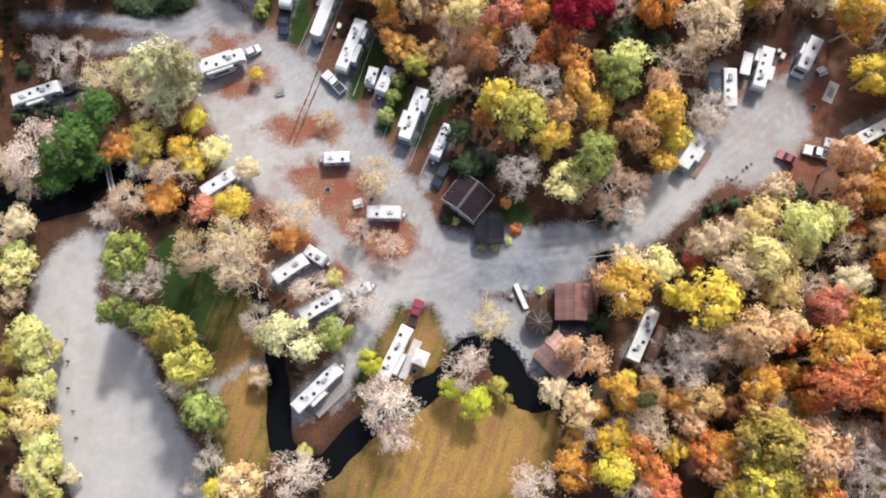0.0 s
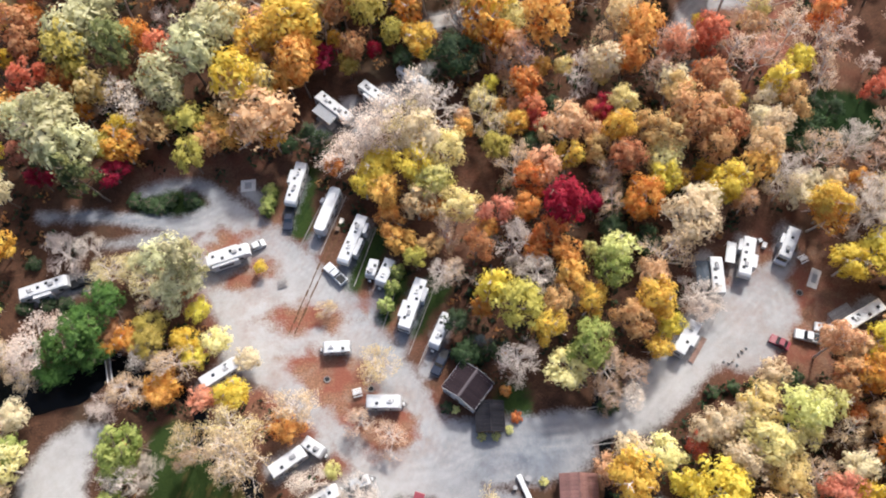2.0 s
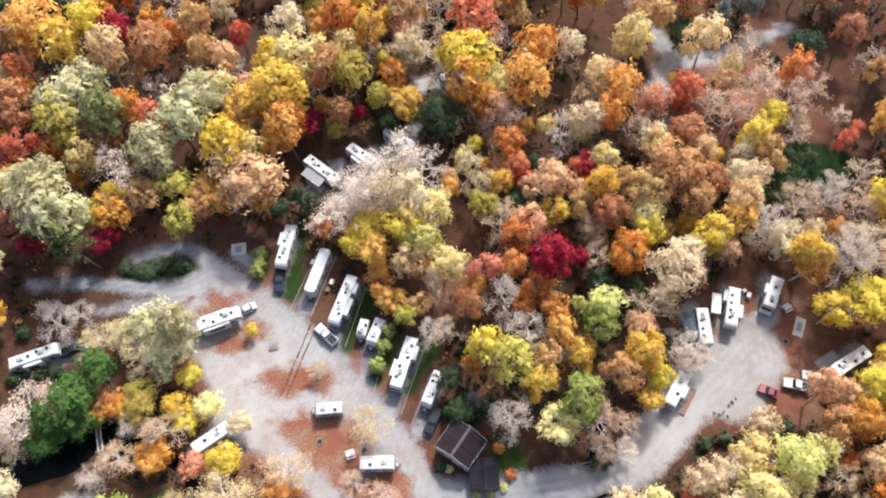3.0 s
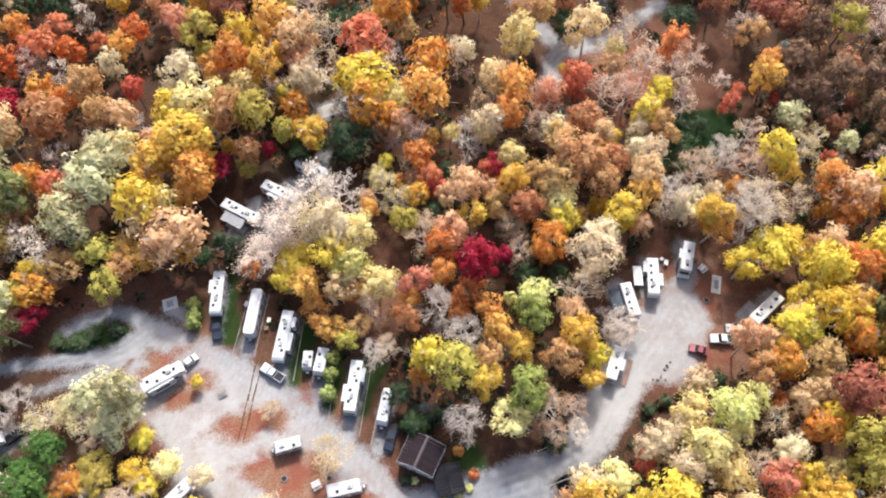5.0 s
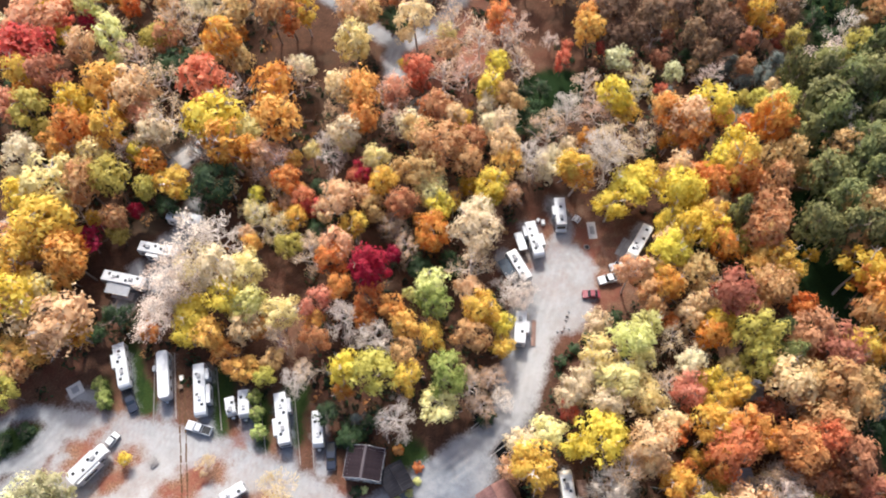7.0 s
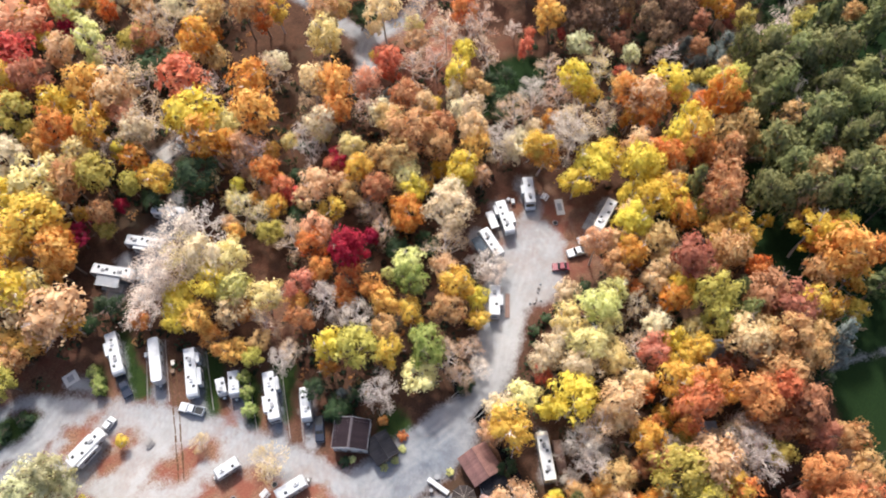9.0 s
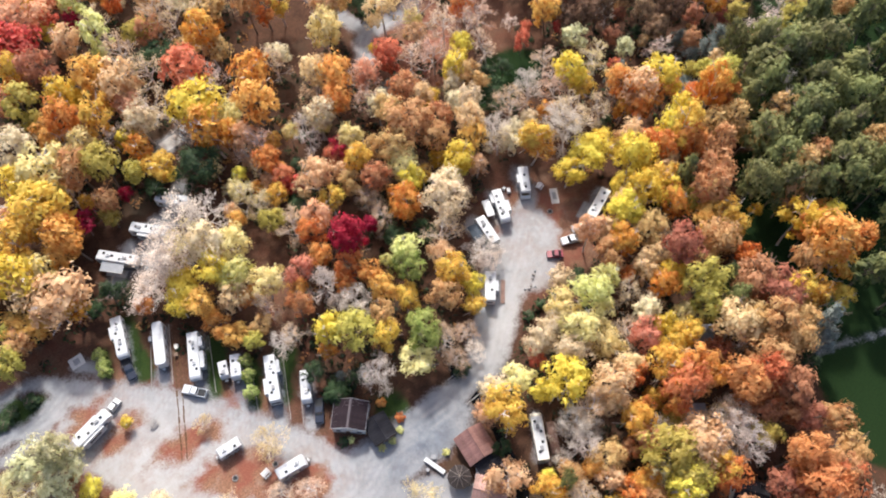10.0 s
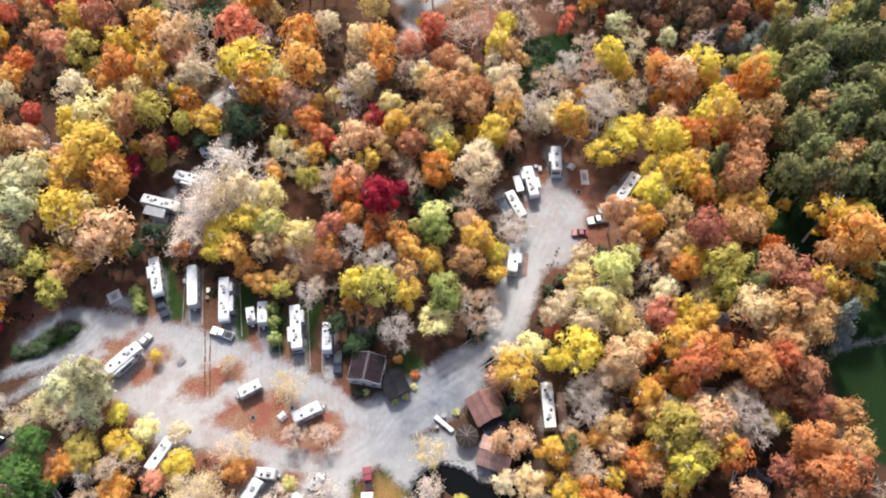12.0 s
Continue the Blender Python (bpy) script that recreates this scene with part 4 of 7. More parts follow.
plant("gold", [(-15.1, 160.6, 19.6, 5.1), (-2.8, 132.6, 20.1, 5.2), (16.7, 111.7, 21, 5.7), (19.3, 111.2, 13.6, 3.6), (-0.6, 120.5, 12.7, 4.2), (1.7, 114.5, 10.3, 4.7), (30.2, 137.7, 20.7, 5.3), (36.2, 146.1, 9.2, 2.5), (-27.3, 115.1, 21, 6.9), (-25, 110.5, 16.5, 4.3), (-17.6, 116.9, 8.8, 2.4), (53.2, 140, 15.5, 4.1), (31.9, 118, 20.5, 5.3), (66.2, 89, 10.8, 2.9), (79.8, 62.5, 15.8, 4.2), (78, 60.8, 12.2, 3.6), (88.9, 68.5, 9.7, 2.6), (40.9, 83.2, 16.4, 4.3), (29.6, 79, 12.5, 3.3), (51.8, 72.2, 9.1, 2.5), (43, 68.3, 14.8, 3.9), (-31.3, 92.1, 13, 3.5), (-33.9, 111.5, 19, 4.9), (28.6, 47.4, 11.6, 3.1)])
plant("gold", [(40.2, 46.4, 15.1, 4), (42.5, 44.2, 9.4, 2.5), (40.6, 37.7, 8.2, 2.8), (20.4, 42.4, 12.8, 3.4), (8, 49.2, 8.2, 2.3), (31.4, 13.5, 17, 4.4), (76.5, 27.1, 17.1, 3.9), (75.9, 13.5, 15.7, 3.6), (100.5, 17.4, 17, 3.9), (100.4, 15.1, 13.2, 3.1), (70.4, 3.8, 15.5, 3.5), (50.6, -3.4, 14.7, 3.9), (98.6, -3.6, 16.8, 3.8), (119.5, 6.7, 12.7, 3), (100.4, -7.2, 15.1, 3.5), (118.1, 41.7, 25, 5.5), (107.5, 38.7, 24.3, 5.3), (103.4, 43.9, 12.5, 2.9), (103.6, 56.5, 12.1, 3.2), (100.9, 68.4, 12.3, 3.3), (95.8, 33.7, 17, 3.9), (91.3, 28.2, 16.6, 3.8), (147, 70.9, 16.2, 4.2), (146.8, 67, 12.7, 3.4)])
plant("gold", [(148.2, 70.5, 10.2, 2.8), (19.3, 89.5, 10.2, 2.8), (18.1, 96.1, 7.2, 2), (60.4, -0.8, 18.9, 4.3), (57.5, -2.2, 9.3, 2.5), (69.4, -6.1, 14.3, 3.3), (56.4, -18.9, 15.9, 4.2), (43.4, -21.4, 12.6, 3.4), (44.1, -13.7, 11.7, 3.1), (27.3, -2.4, 11.4, 3.1), (-61, 51, 5.9, 2.7), (-63.5, 49.8, 4.9, 2.3), (-53.6, 40.5, 7.3, 3.4), (18.7, -11.2, 5.9, 2.7), (17.4, -15.7, 9, 4.1), (28, -5, 8.8, 2.4), (23.6, -6.7, 7.1, 2), (20.4, -17.1, 6.7, 3.1), (44.7, -16.6, 6.5, 1.7), (67.4, 2.3, 14.1, 3.2), (-76.8, 136.8, 21, 5.6), (-67.9, 147.9, 18.9, 4.9), (-60.9, 119.3, 15.7, 4.1), (-31.6, 115, 18.8, 4.9)])
plant("gold", [(-73.2, 102.5, 9.7, 2.6), (-63.9, 92.7, 11.5, 4.7), (108.7, -6.3, 18, 4.1), (106.8, -10.6, 11.4, 2.7)])
plant("orange", [(-11.6, 137.7, 21, 5.4), (-16.4, 137.7, 15.5, 4.1), (0.4, 144.2, 21, 6), (49.2, 141.1, 17.4, 4.5), (30.8, 110.4, 21, 6.4), (27, 121.7, 8.4, 2.3), (27.9, 104.3, 10.7, 2.9), (50.1, 105.7, 19.6, 5), (46.5, 101.6, 17.5, 4.6), (92.8, 107.9, 16.9, 4.4), (67, 72.3, 14.6, 3.9), (110, 94.8, 15.2, 4), (42.1, 67.1, 10.8, 2.9), (-24.3, 105.8, 18.5, 4.8), (-27.8, 106.3, 13.5, 3.6), (-43.5, 95.6, 9.9, 5), (-18.6, 84.8, 8.1, 2.5), (0.2, 85.1, 9, 2.4), (-7.4, 75, 13.7, 3.6), (1.2, 70.9, 10.6, 2.9), (-8.1, 69.8, 7.9, 3.7), (-6.3, 65.5, 7.8, 3.6), (21.1, 72.9, 14.7, 3.9), (20.1, 69.2, 13.5, 3.6)])
plant("orange", [(23.5, 62, 13.3, 3.5), (20.8, 59.4, 10.4, 2.8), (27, 56.5, 13.2, 3.5), (25, 52.4, 13.1, 3.5), (11.7, 65.4, 9.5, 2.6), (109, 91.7, 16.9, 4.4), (105.5, 59.2, 18, 4.7), (105.1, 52.6, 16.6, 4.4), (114.5, 52.4, 14.2, 3.8), (101.2, 45.7, 13.7, 3.2), (105.8, 37.6, 18.9, 4.3), (101.4, 39.8, 17.4, 3.9), (107.9, 35, 17.7, 4), (126.4, 40.6, 14.7, 3.4), (119.4, 47.6, 13.1, 3), (72.4, 22.5, 10, 2.4), (94.7, 20, 14.9, 3.4), (110, 2.8, 18.7, 4.2), (99.9, 25.7, 9, 2), (9.4, 88.7, 10.1, 2.7), (24, 97.5, 13.6, 3.6), (24.2, 96.8, 8.3, 2.3), (58.4, -5.3, 16.1, 3.7), (56.6, 2.9, 13.9, 3.7)])
plant("orange", [(40.1, -13.2, 11.6, 3.1), (37.6, -5.3, 10.6, 2.9), (-54.1, 38.6, 5.7, 2.6), (-30.1, 29.8, 6.4, 2.9), (66.7, -4.4, 20.2, 4.5), (53.1, -3.2, 10.5, 2.8), (32.3, -17.6, 11.3, 3.1), (29.5, -13.5, 14.1, 3.7), (-84, 143.1, 21, 6.6), (-77.3, 108.4, 13.9, 3.7), (111.1, -2.8, 25, 5.7), (119.4, -3.6, 16.6, 3.8), (57.9, -23.1, 14.6, 3.9)])
plant("rust", [(-14.4, 120.8, 19.4, 5), (-24.9, 124.9, 13.8, 3.7), (-13.5, 111.5, 13.6, 3.6), (30.4, 136, 14.9, 3.9), (20.1, 150.9, 16.3, 4.3), (37.9, 148.4, 15.7, 4.1), (45.3, 142.7, 18.7, 4.9), (46.1, 100.5, 11.9, 3.2), (63.1, 95.3, 15.4, 4.1), (55.3, 91, 15, 4), (55.3, 81.4, 21, 5.7), (49.8, 81.4, 18.2, 4.7), (65.3, 82, 14.9, 3.9), (58.4, 76.9, 15.6, 4.1), (79.5, 86.6, 15.5, 4.1), (35.6, 80, 12.6, 3.4), (39.8, 76.9, 16.1, 4.2), (47.6, 84.2, 12.9, 3.5), (-0.9, 63, 8.4, 2.8), (-46.2, 92.7, 10.7, 3.6), (22.7, 47.8, 12.9, 3.4), (35.9, 43.3, 13, 3.5), (106.8, 63.3, 13.5, 3.6), (95, 48.3, 13.5, 3.1)])
plant("rust", [(113, 36.7, 18, 4.1), (111.7, 31.5, 19.1, 4.3), (119.8, 34.5, 19.7, 4.4), (121.2, 31.1, 14.3, 3.3), (106.2, 27.7, 18.7, 4.2), (99.3, 25.3, 21.4, 4.8), (100.5, 21.5, 17, 3.9), (72, 26.1, 15.7, 3.6), (83.4, 25.8, 16.2, 3.7), (91.9, 13.9, 18.9, 4.3), (87.8, 13.1, 14.5, 3.3), (84.6, -3.5, 19.6, 4.4), (84.6, -8.6, 24.4, 5.3), (93.4, -11.3, 16.6, 3.8), (87.3, -13.4, 20.4, 4.6), (81.4, -11.9, 20.1, 4.5), (81.1, -8.9, 14.2, 3.3), (76.7, -21.5, 14.1, 3.3), (129.6, 28.1, 18.9, 4.3), (120.2, 15.8, 20.8, 4.6), (114.8, 12.7, 17.8, 4), (126.3, 16.2, 18.5, 4.2), (105.5, -1.8, 17.2, 3.9), (64.5, 129.2, 15.8, 4.2)])
plant("rust", [(171.1, 54.7, 15, 4), (129.3, 83.3, 11.1, 3), (168.3, 54.5, 10.7, 2.9), (40.5, -6.8, 12.6, 3.4), (-49.3, 58, 5.9, 2.7), (-64.4, 52.6, 5.5, 2.5), (32.3, -3.4, 11.2, 3), (45.9, -7.5, 9.1, 2.5), (41.9, -17.5, 11.5, 3.1), (58.7, -15.1, 11.1, 3), (48, 4.1, 11.6, 3.1), (49.4, -10, 14.6, 3.9), (-55.7, 131.2, 21, 6), (-44.7, 140.7, 19.1, 4.9), (-44.9, 133, 17.4, 4.5), (-56.4, 96.4, 11.2, 4.2), (-86.4, 123.2, 18, 4.7), (-87, 118.8, 14.7, 3.9), (-90.6, 144, 16, 4.2), (173.1, 43.6, 12, 2.8), (139.4, 10.4, 17.8, 4), (74.4, -35.1, 18.8, 4.2), (70, -31, 14.4, 3.3)])
plant("brick", [(-8.8, 154, 21, 6.2), (-7.8, 138.1, 13.1, 3.5), (84, 16, 22.1, 4.9), (90.5, 1.7, 22.4, 5), (89.7, -2, 22.4, 4.9), (94.2, -6.2, 16.6, 3.8), (79.3, -20.6, 20, 4.5), (78.9, -25.6, 14.3, 3.3), (71.3, -19.6, 13.9, 3.2), (126.4, 80.6, 9.1, 2.5), (141.2, 66.9, 11.2, 3), (134.5, 61.4, 10.9, 2.9), (119.3, 76.2, 10.7, 2.9), (147.9, 63.7, 8.8, 2.4), (64.4, -31.7, 15.2, 3.5), (64.3, -36.3, 14, 3.2), (-64.5, 110.8, 12, 3.2), (-83.7, 90.7, 13.4, 3.6)])
plant("peach", [(0.1, 159.7, 18.1, 4.7), (71.7, 34.2, 15.9, 3.6), (5.1, 136.8, 21, 6.2), (21.8, 106.9, 15.1, 4), (62, 130, 19.6, 5.1), (76.9, 107.7, 11.6, 3.1), (46.1, 112.5, 16.9, 4.4), (51.1, 115.2, 11.3, 3), (65.1, 91, 13.6, 3.6), (68.1, 74.9, 16.9, 4.4), (64.6, 66.6, 11.2, 3), (37.1, 85.1, 11.2, 3), (29.9, 84.8, 16.3, 4.3), (26.5, 87.7, 10.2, 2.7), (-38, 101.4, 15.3, 5.7), (-31.6, 94, 17, 6.2), (-35.6, 93.6, 13.1, 5.3), (-2.2, 72.2, 13.6, 3.6), (42.5, 51.6, 11.9, 3.2), (27.3, 16.3, 9.8, 2.6), (75.4, 32.3, 14.2, 3.3), (76.6, 20.4, 14.1, 3.3), (79.8, 20.4, 14.2, 3.3), (66.1, 0.3, 13.6, 3.2)])
plant("peach", [(80.1, -3, 20.5, 4.6), (109.1, 56.7, 19.3, 5), (97.7, 47.1, 18.7, 4.2), (100.2, 39.1, 13.5, 3.1), (98.3, 37, 13.4, 3.1), (82.1, 34.9, 16.3, 3.7), (146.4, 42.5, 9, 2), (73.3, 118.7, 19.3, 5), (125.1, 70.8, 7.1, 2), (135.2, 51.5, 12, 3.2), (21.5, 94.6, 8.2, 2.3), (19.8, 103.3, 7.4, 2), (12, 106.1, 9.6, 2.6), (10, 93.2, 8.2, 2.2), (50.5, 3.7, 18.4, 4.8), (48.6, 2, 13.7, 3.6), (57.9, 6, 14, 3.7), (37.7, -9.7, 11.5, 3.1), (20.2, -4.4, 12.3, 3.3), (-37.2, -12.7, 20.4, 4.2), (22.1, 4.3, 9, 4.1), (55.4, -13, 10.6, 2.9), (-66, 131.8, 21, 6.1), (-40.5, 129.9, 15.9, 4.2)])
plant("peach", [(54.6, -15.9, 19.3, 5)])
plant("tan", [(10.9, 165.4, 12.9, 3.8), (10.6, 151.1, 18, 5.2), (13.5, 139.7, 17.4, 5), (11.8, 128, 18, 6), (-14.2, 134.7, 13.2, 3.9), (23, 155.9, 18, 5.3), (26.7, 151.6, 15.9, 4.6), (33.9, 153.7, 14.3, 4.2), (41.2, 122.8, 12.9, 3.8), (72.9, 68.7, 10.3, 3.1), (80.8, 73.8, 13.6, 4), (37.2, 75.8, 9.9, 3), (55.5, 61.9, 9.8, 3), (38.4, 68.3, 11, 3.3), (38.2, 72.8, 8.9, 2.7), (2.6, 66, 10.7, 3.2), (18.3, 78.4, 12.4, 3.7), (45.7, 55, 13.9, 4.1), (29.7, 34.8, 11.5, 3.4), (34.5, 34.3, 9, 2.7), (29.9, 31, 8.9, 2.7), (87.1, 22.5, 10, 3), (70.6, 18.1, 10.8, 3.2), (72.6, 14, 9.5, 2.9)])
plant("tan", [(43.6, 2.9, 14.3, 4.2), (63.9, 12.5, 10.6, 3.2), (66.9, -17.1, 12.9, 3.8), (65.6, -14.2, 8.5, 2.6), (104.8, 62.4, 11, 3.3), (100.3, 59.7, 12.4, 3.7), (91.1, 62.2, 17.1, 5), (82.2, 112.9, 17.3, 5), (140.7, 29.7, 15.2, 4.5), (32.4, -10.7, 13.7, 4.1), (29.3, -7.6, 11.1, 3.3), (-81.3, 44.2, 7, 3.2), (-84.1, 48.9, 7.2, 3.3), (-54, 57.6, 6.7, 3.1), (-51.1, 44.5, 8.4, 3.8), (-60.1, 40, 7.4, 3.4), (-38.9, 25.7, 19.7, 4.1), (-48, 26.5, 11.6, 2.5), (-83.4, 36.6, 7, 3.2), (-80.4, -9.7, 4.9, 2.3), (-37.8, 22.5, 20.6, 4.2), (-28.4, 33.5, 9.4, 4.2), (50.9, -22.3, 7.6, 2.3)])
plant("blush", [(83.7, 105.2, 17, 4.9), (94.9, 103.4, 15.1, 4.4), (76.4, 99.8, 16.4, 4.8), (89.2, 93.4, 12.9, 3.8), (70.1, 101.7, 14.2, 4.2), (54, 98.8, 13.7, 4.1), (94.6, 71.8, 14, 4.1), (98.6, 80.6, 12.3, 3.7), (4.8, 57.5, 8.4, 2.5), (57.4, 103.8, 15, 4.4), (88.7, 102.3, 14.8, 4.4), (24.2, 103.4, 14.4, 4.3), (-16.4, 29.8, 6, 2.8), (-10.8, 26.3, 5.7, 2.7)])
plant("pink", [(-3.1, 128.9, 12.9, 3.8), (24.7, 127.5, 13, 3.8), (102.1, 98.8, 7.4, 2.3), (-12.2, 89.7, 13.1, 6.1), (-5.1, 89.2, 18, 5.3), (-14.7, 84.4, 10.6, 5.4), (-3.3, 96.5, 16.4, 4.8), (51, 45.2, 6.7, 3.1), (33.7, 28.4, 9, 2.7), (161, 55.1, 14.8, 4.4), (151.3, 52.9, 14.3, 4.2), (123.9, 63.6, 11.7, 3.5), (124, 83.2, 8.7, 2.6), (21.2, 105.4, 8.6, 2.6), (-76.9, 50.6, 11.3, 5.1), (-30.6, -13.7, 9.7, 4.4), (-12.9, -2.6, 12.4, 4.4), (-16.1, -0.4, 7.4, 2.7), (-12.5, -7.5, 9.4, 3.4), (1.4, 3.1, 11.1, 4), (11.1, -17.8, 11.3, 4), (21.3, -10.5, 5.2, 2.4), (27.4, -19.7, 10.1, 3.1), (26.9, -10.8, 7.9, 2.4)])
plant("pink", [(-26.8, 20.4, 7.2, 3.3), (-65.7, 103.5, 14.5, 4.3), (-61.1, 98.6, 14.2, 4.2)])
plant("bare", [(-20.1, 119.5, 14.2, 4.2), (35.5, 98.3, 13.4, 4), (73.2, 71.6, 13.3, 3.9), (88.1, 74.5, 13.8, 4.1), (2.9, 92.6, 16.2, 4.7), (1.8, 57.6, 10.5, 3.1), (15.7, 62.2, 12.8, 3.8), (19, 54.1, 11.7, 3.5), (50.4, 47.6, 7.9, 3.7), (14, 37.7, 13, 3.8), (87, 62.9, 14.5, 4.3), (87.1, 59.5, 16.8, 4.9), (82.2, -6.2, 11.1, 3.3), (137.5, 34.5, 13.4, 4), (140.7, 33, 15.3, 4.5), (52.3, -7.5, 10.7, 3.2), (40.8, 3.4, 13.2, 3.9), (-75, 70.1, 8.4, 4.3), (-70.2, 71.5, 6.4, 2.9), (-59.4, 46.9, 5.9, 2.7), (-65.1, 37.5, 5.3, 2.5), (-57, 22.6, 17.3, 3.6), (-55, 24.1, 10.7, 2.3), (-47.6, 5.1, 16.6, 3.5)])
plant("bare", [(-46.4, -8, 11.4, 2.5), (-49.1, -13.4, 7.3, 1.6), (-37, 15.1, 6.8, 3.1), (-17.5, 17, 7.6, 3.5), (41.7, 0.7, 11, 3.3), (37, -0.9, 13.8, 4.1), (34.6, 0.4, 6.5, 2), (-36.8, 130.8, 11.1, 3.3), (-56.3, 126.4, 12.8, 3.8), (64.1, -15.7, 15.5, 4.5), (65.9, -19.9, 15.6, 4.6), (69, -15.7, 11.1, 3.3)])
plant("cream", [(4.1, 126.7, 16.1, 4.2), (-25.1, 137.5, 18.1, 4.7), (-23.3, 144.7, 12.2, 3.3), (43.6, 127.3, 11.7, 3.1), (54.9, 95.3, 13.5, 3.6), (70.8, 83.9, 13.5, 3.6), (74.2, 89.6, 12.1, 3.2), (73.1, 79.3, 15, 4), (77, 67.4, 9.3, 4.3), (82.7, 68.4, 10.6, 2.9), (54.2, 65.6, 15, 4), (49.3, 61, 17.2, 4.5), (40.2, 100.2, 17.3, 4.5), (-1.2, 85.4, 20.3, 5.2), (31.5, 18.4, 11.2, 3), (51.2, 21.9, 13.9, 3.7), (48.9, 14.9, 14.7, 3.9), (47, 22.1, 13.8, 3.7), (43.9, 21.7, 12.8, 3.4), (67.6, 12.8, 15.4, 3.5), (-81.2, 37.6, 7, 3.2), (-82.5, 22.7, 6, 2.8), (-72.2, -9.9, 4.8, 2.2), (-37.3, 4.3, 4.9, 2.3)])
plant("cream", [(17, -3.2, 7.1, 3.3), (47.3, -15.2, 10.4, 2.8), (-37.3, 43.9, 5.1, 2.4)])
plant("lemon", [(-19.9, 125.6, 21, 6.3), (-10.3, 128.1, 16.2, 4.3), (23.2, 115.6, 13.9, 3.7), (56, 118.8, 20.6, 5.3), (62.7, 131.6, 8.4, 2.3), (79.8, 114.4, 10.6, 2.9), (32.7, 103.5, 9.6, 2.6), (40.7, 99.8, 9.6, 2.6), (43.3, 90.9, 13.1, 3.5), (48.1, 75.7, 14.2, 3.8), (-33.3, 103.8, 15.2, 4), (4.9, 82.1, 16, 4.2), (5.3, 70, 13.5, 3.6), (22.5, 35.4, 9.5, 3.9), (55.5, 23.2, 16.4, 4.3), (52.4, 17.2, 17.6, 4.6), (60.3, 18.5, 13.5, 3.1), (57.2, 13.4, 14, 3.7), (74.8, 6.8, 11.1, 2.6), (68.8, 8, 9, 1.3), (37.8, 18.2, 10.1, 3), (13.8, 97.9, 9.3, 2.5), (-42.8, 48.1, 6.5, 3), (-80.3, 27.5, 8.8, 4)])
plant("lemon", [(-76.6, 0.6, 9.4, 4.3), (-40.9, 121.8, 16.6, 4.3), (-69.4, 107.3, 15.4, 4.1)])
plant("olive", [(-16.3, 145, 21, 6), (-9.6, 119.3, 19.2, 5), (-14.8, 109.9, 9.7, 2.6), (-3.8, 115.5, 12.1, 3.2), (17.5, 155.1, 13.9, 3.7), (16.9, 84.4, 9, 2.4), (-3.6, 60.5, 8.4, 2.3), (14.8, 45.8, 17.4, 4.5), (80.8, 8.3, 22.9, 5.1), (77.8, 5, 19.8, 4.4), (124.1, 46.4, 21.7, 4.8), (131.6, 45.7, 15, 3.5), (127.6, 54.5, 9.4, 2.5), (96.4, 26.2, 13.2, 3.1), (57.9, -7.8, 10.2, 2.8), (150.7, 60.6, 11.5, 3.1), (160.3, 50.2, 14.4, 3.8), (128.3, 51.3, 11.8, 3.2), (15.3, 84.6, 10, 2.7), (49.3, -13.2, 19.7, 5.1), (68, -21.8, 14.1, 3.3), (-56.3, 52.7, 6.7, 3.1), (-56.7, 48.6, 7.5, 3.4), (-80.9, 13.1, 6.8, 3.1)])
plant("olive", [(-83.5, 5.1, 5.5, 2.5), (-48, 12.8, 19.9, 4.1), (-46.8, 8.8, 21, 4.5), (-53.4, 11.6, 11.6, 2.5), (-49.9, 2.4, 10.4, 2.3), (6.2, -0.3, 4.7, 1.7), (7.5, -2.9, 4.1, 1.5), (51.5, -18.7, 16.9, 4.4), (48.9, -18, 11.7, 3.1), (-73, 113.2, 21, 6.1), (-50.3, 98.4, 11.6, 3.9), (-67, 93.5, 11.4, 3.1), (-48.5, 88.4, 12.4, 3.3)])
plant("darkgreen", [(36.7, 62.5, 8.1, 3.4), (43.7, 60.6, 7.5, 3.2), (29.9, 94.2, 6.7, 2.8), (23.3, 85.6, 7.2, 3), (38, 69.2, 5.7, 2.4), (45.8, 48.5, 4.6, 2), (29.4, 28.3, 5.3, 2.2), (-0.1, 132.8, 7.5, 3.2), (-22.8, 154.2, 8.1, 3.4), (-18.1, 165.2, 7.5, 3.2), (-1.6, 111.4, 6.3, 3), (22.5, 53.7, 5.4, 2.3), (18.9, 144.4, 11.8, 4.9), (15.5, 148.8, 8.7, 3.7), (10.1, 107.8, 13.3, 5.4), (5.3, 106.8, 7.8, 3.6), (70.7, 127.4, 8.6, 3.6), (86.1, 88.9, 7.2, 3.1), (82.4, 81.9, 8.9, 3.7), (80, 78.6, 7, 2.9), (90.6, 87.8, 7.3, 3.1), (-24.6, 91.2, 10.2, 4.7), (-21.4, 91.6, 7.3, 3.1), (-28.9, 91.1, 5.3, 2.3)])
plant("darkgreen", [(3.3, 47.4, 6.5, 2.8), (3.9, 40.8, 5.9, 2.5), (93.6, 23.8, 11.8, 2.8), (100.5, 57.4, 6.3, 2.7), (88.1, -17.6, 12.8, 3), (160.8, 62.6, 10.2, 4.3), (129.4, 71.5, 8.6, 3.6), (161.4, 57.4, 7.6, 3.2), (126.4, 74.7, 7, 3), (150.1, 56.4, 7.3, 3.1), (25.7, 9.3, 5.2, 2.2), (-81.5, 154.7, 12.6, 5.2), (-94.9, 156.1, 10.7, 4.5)])
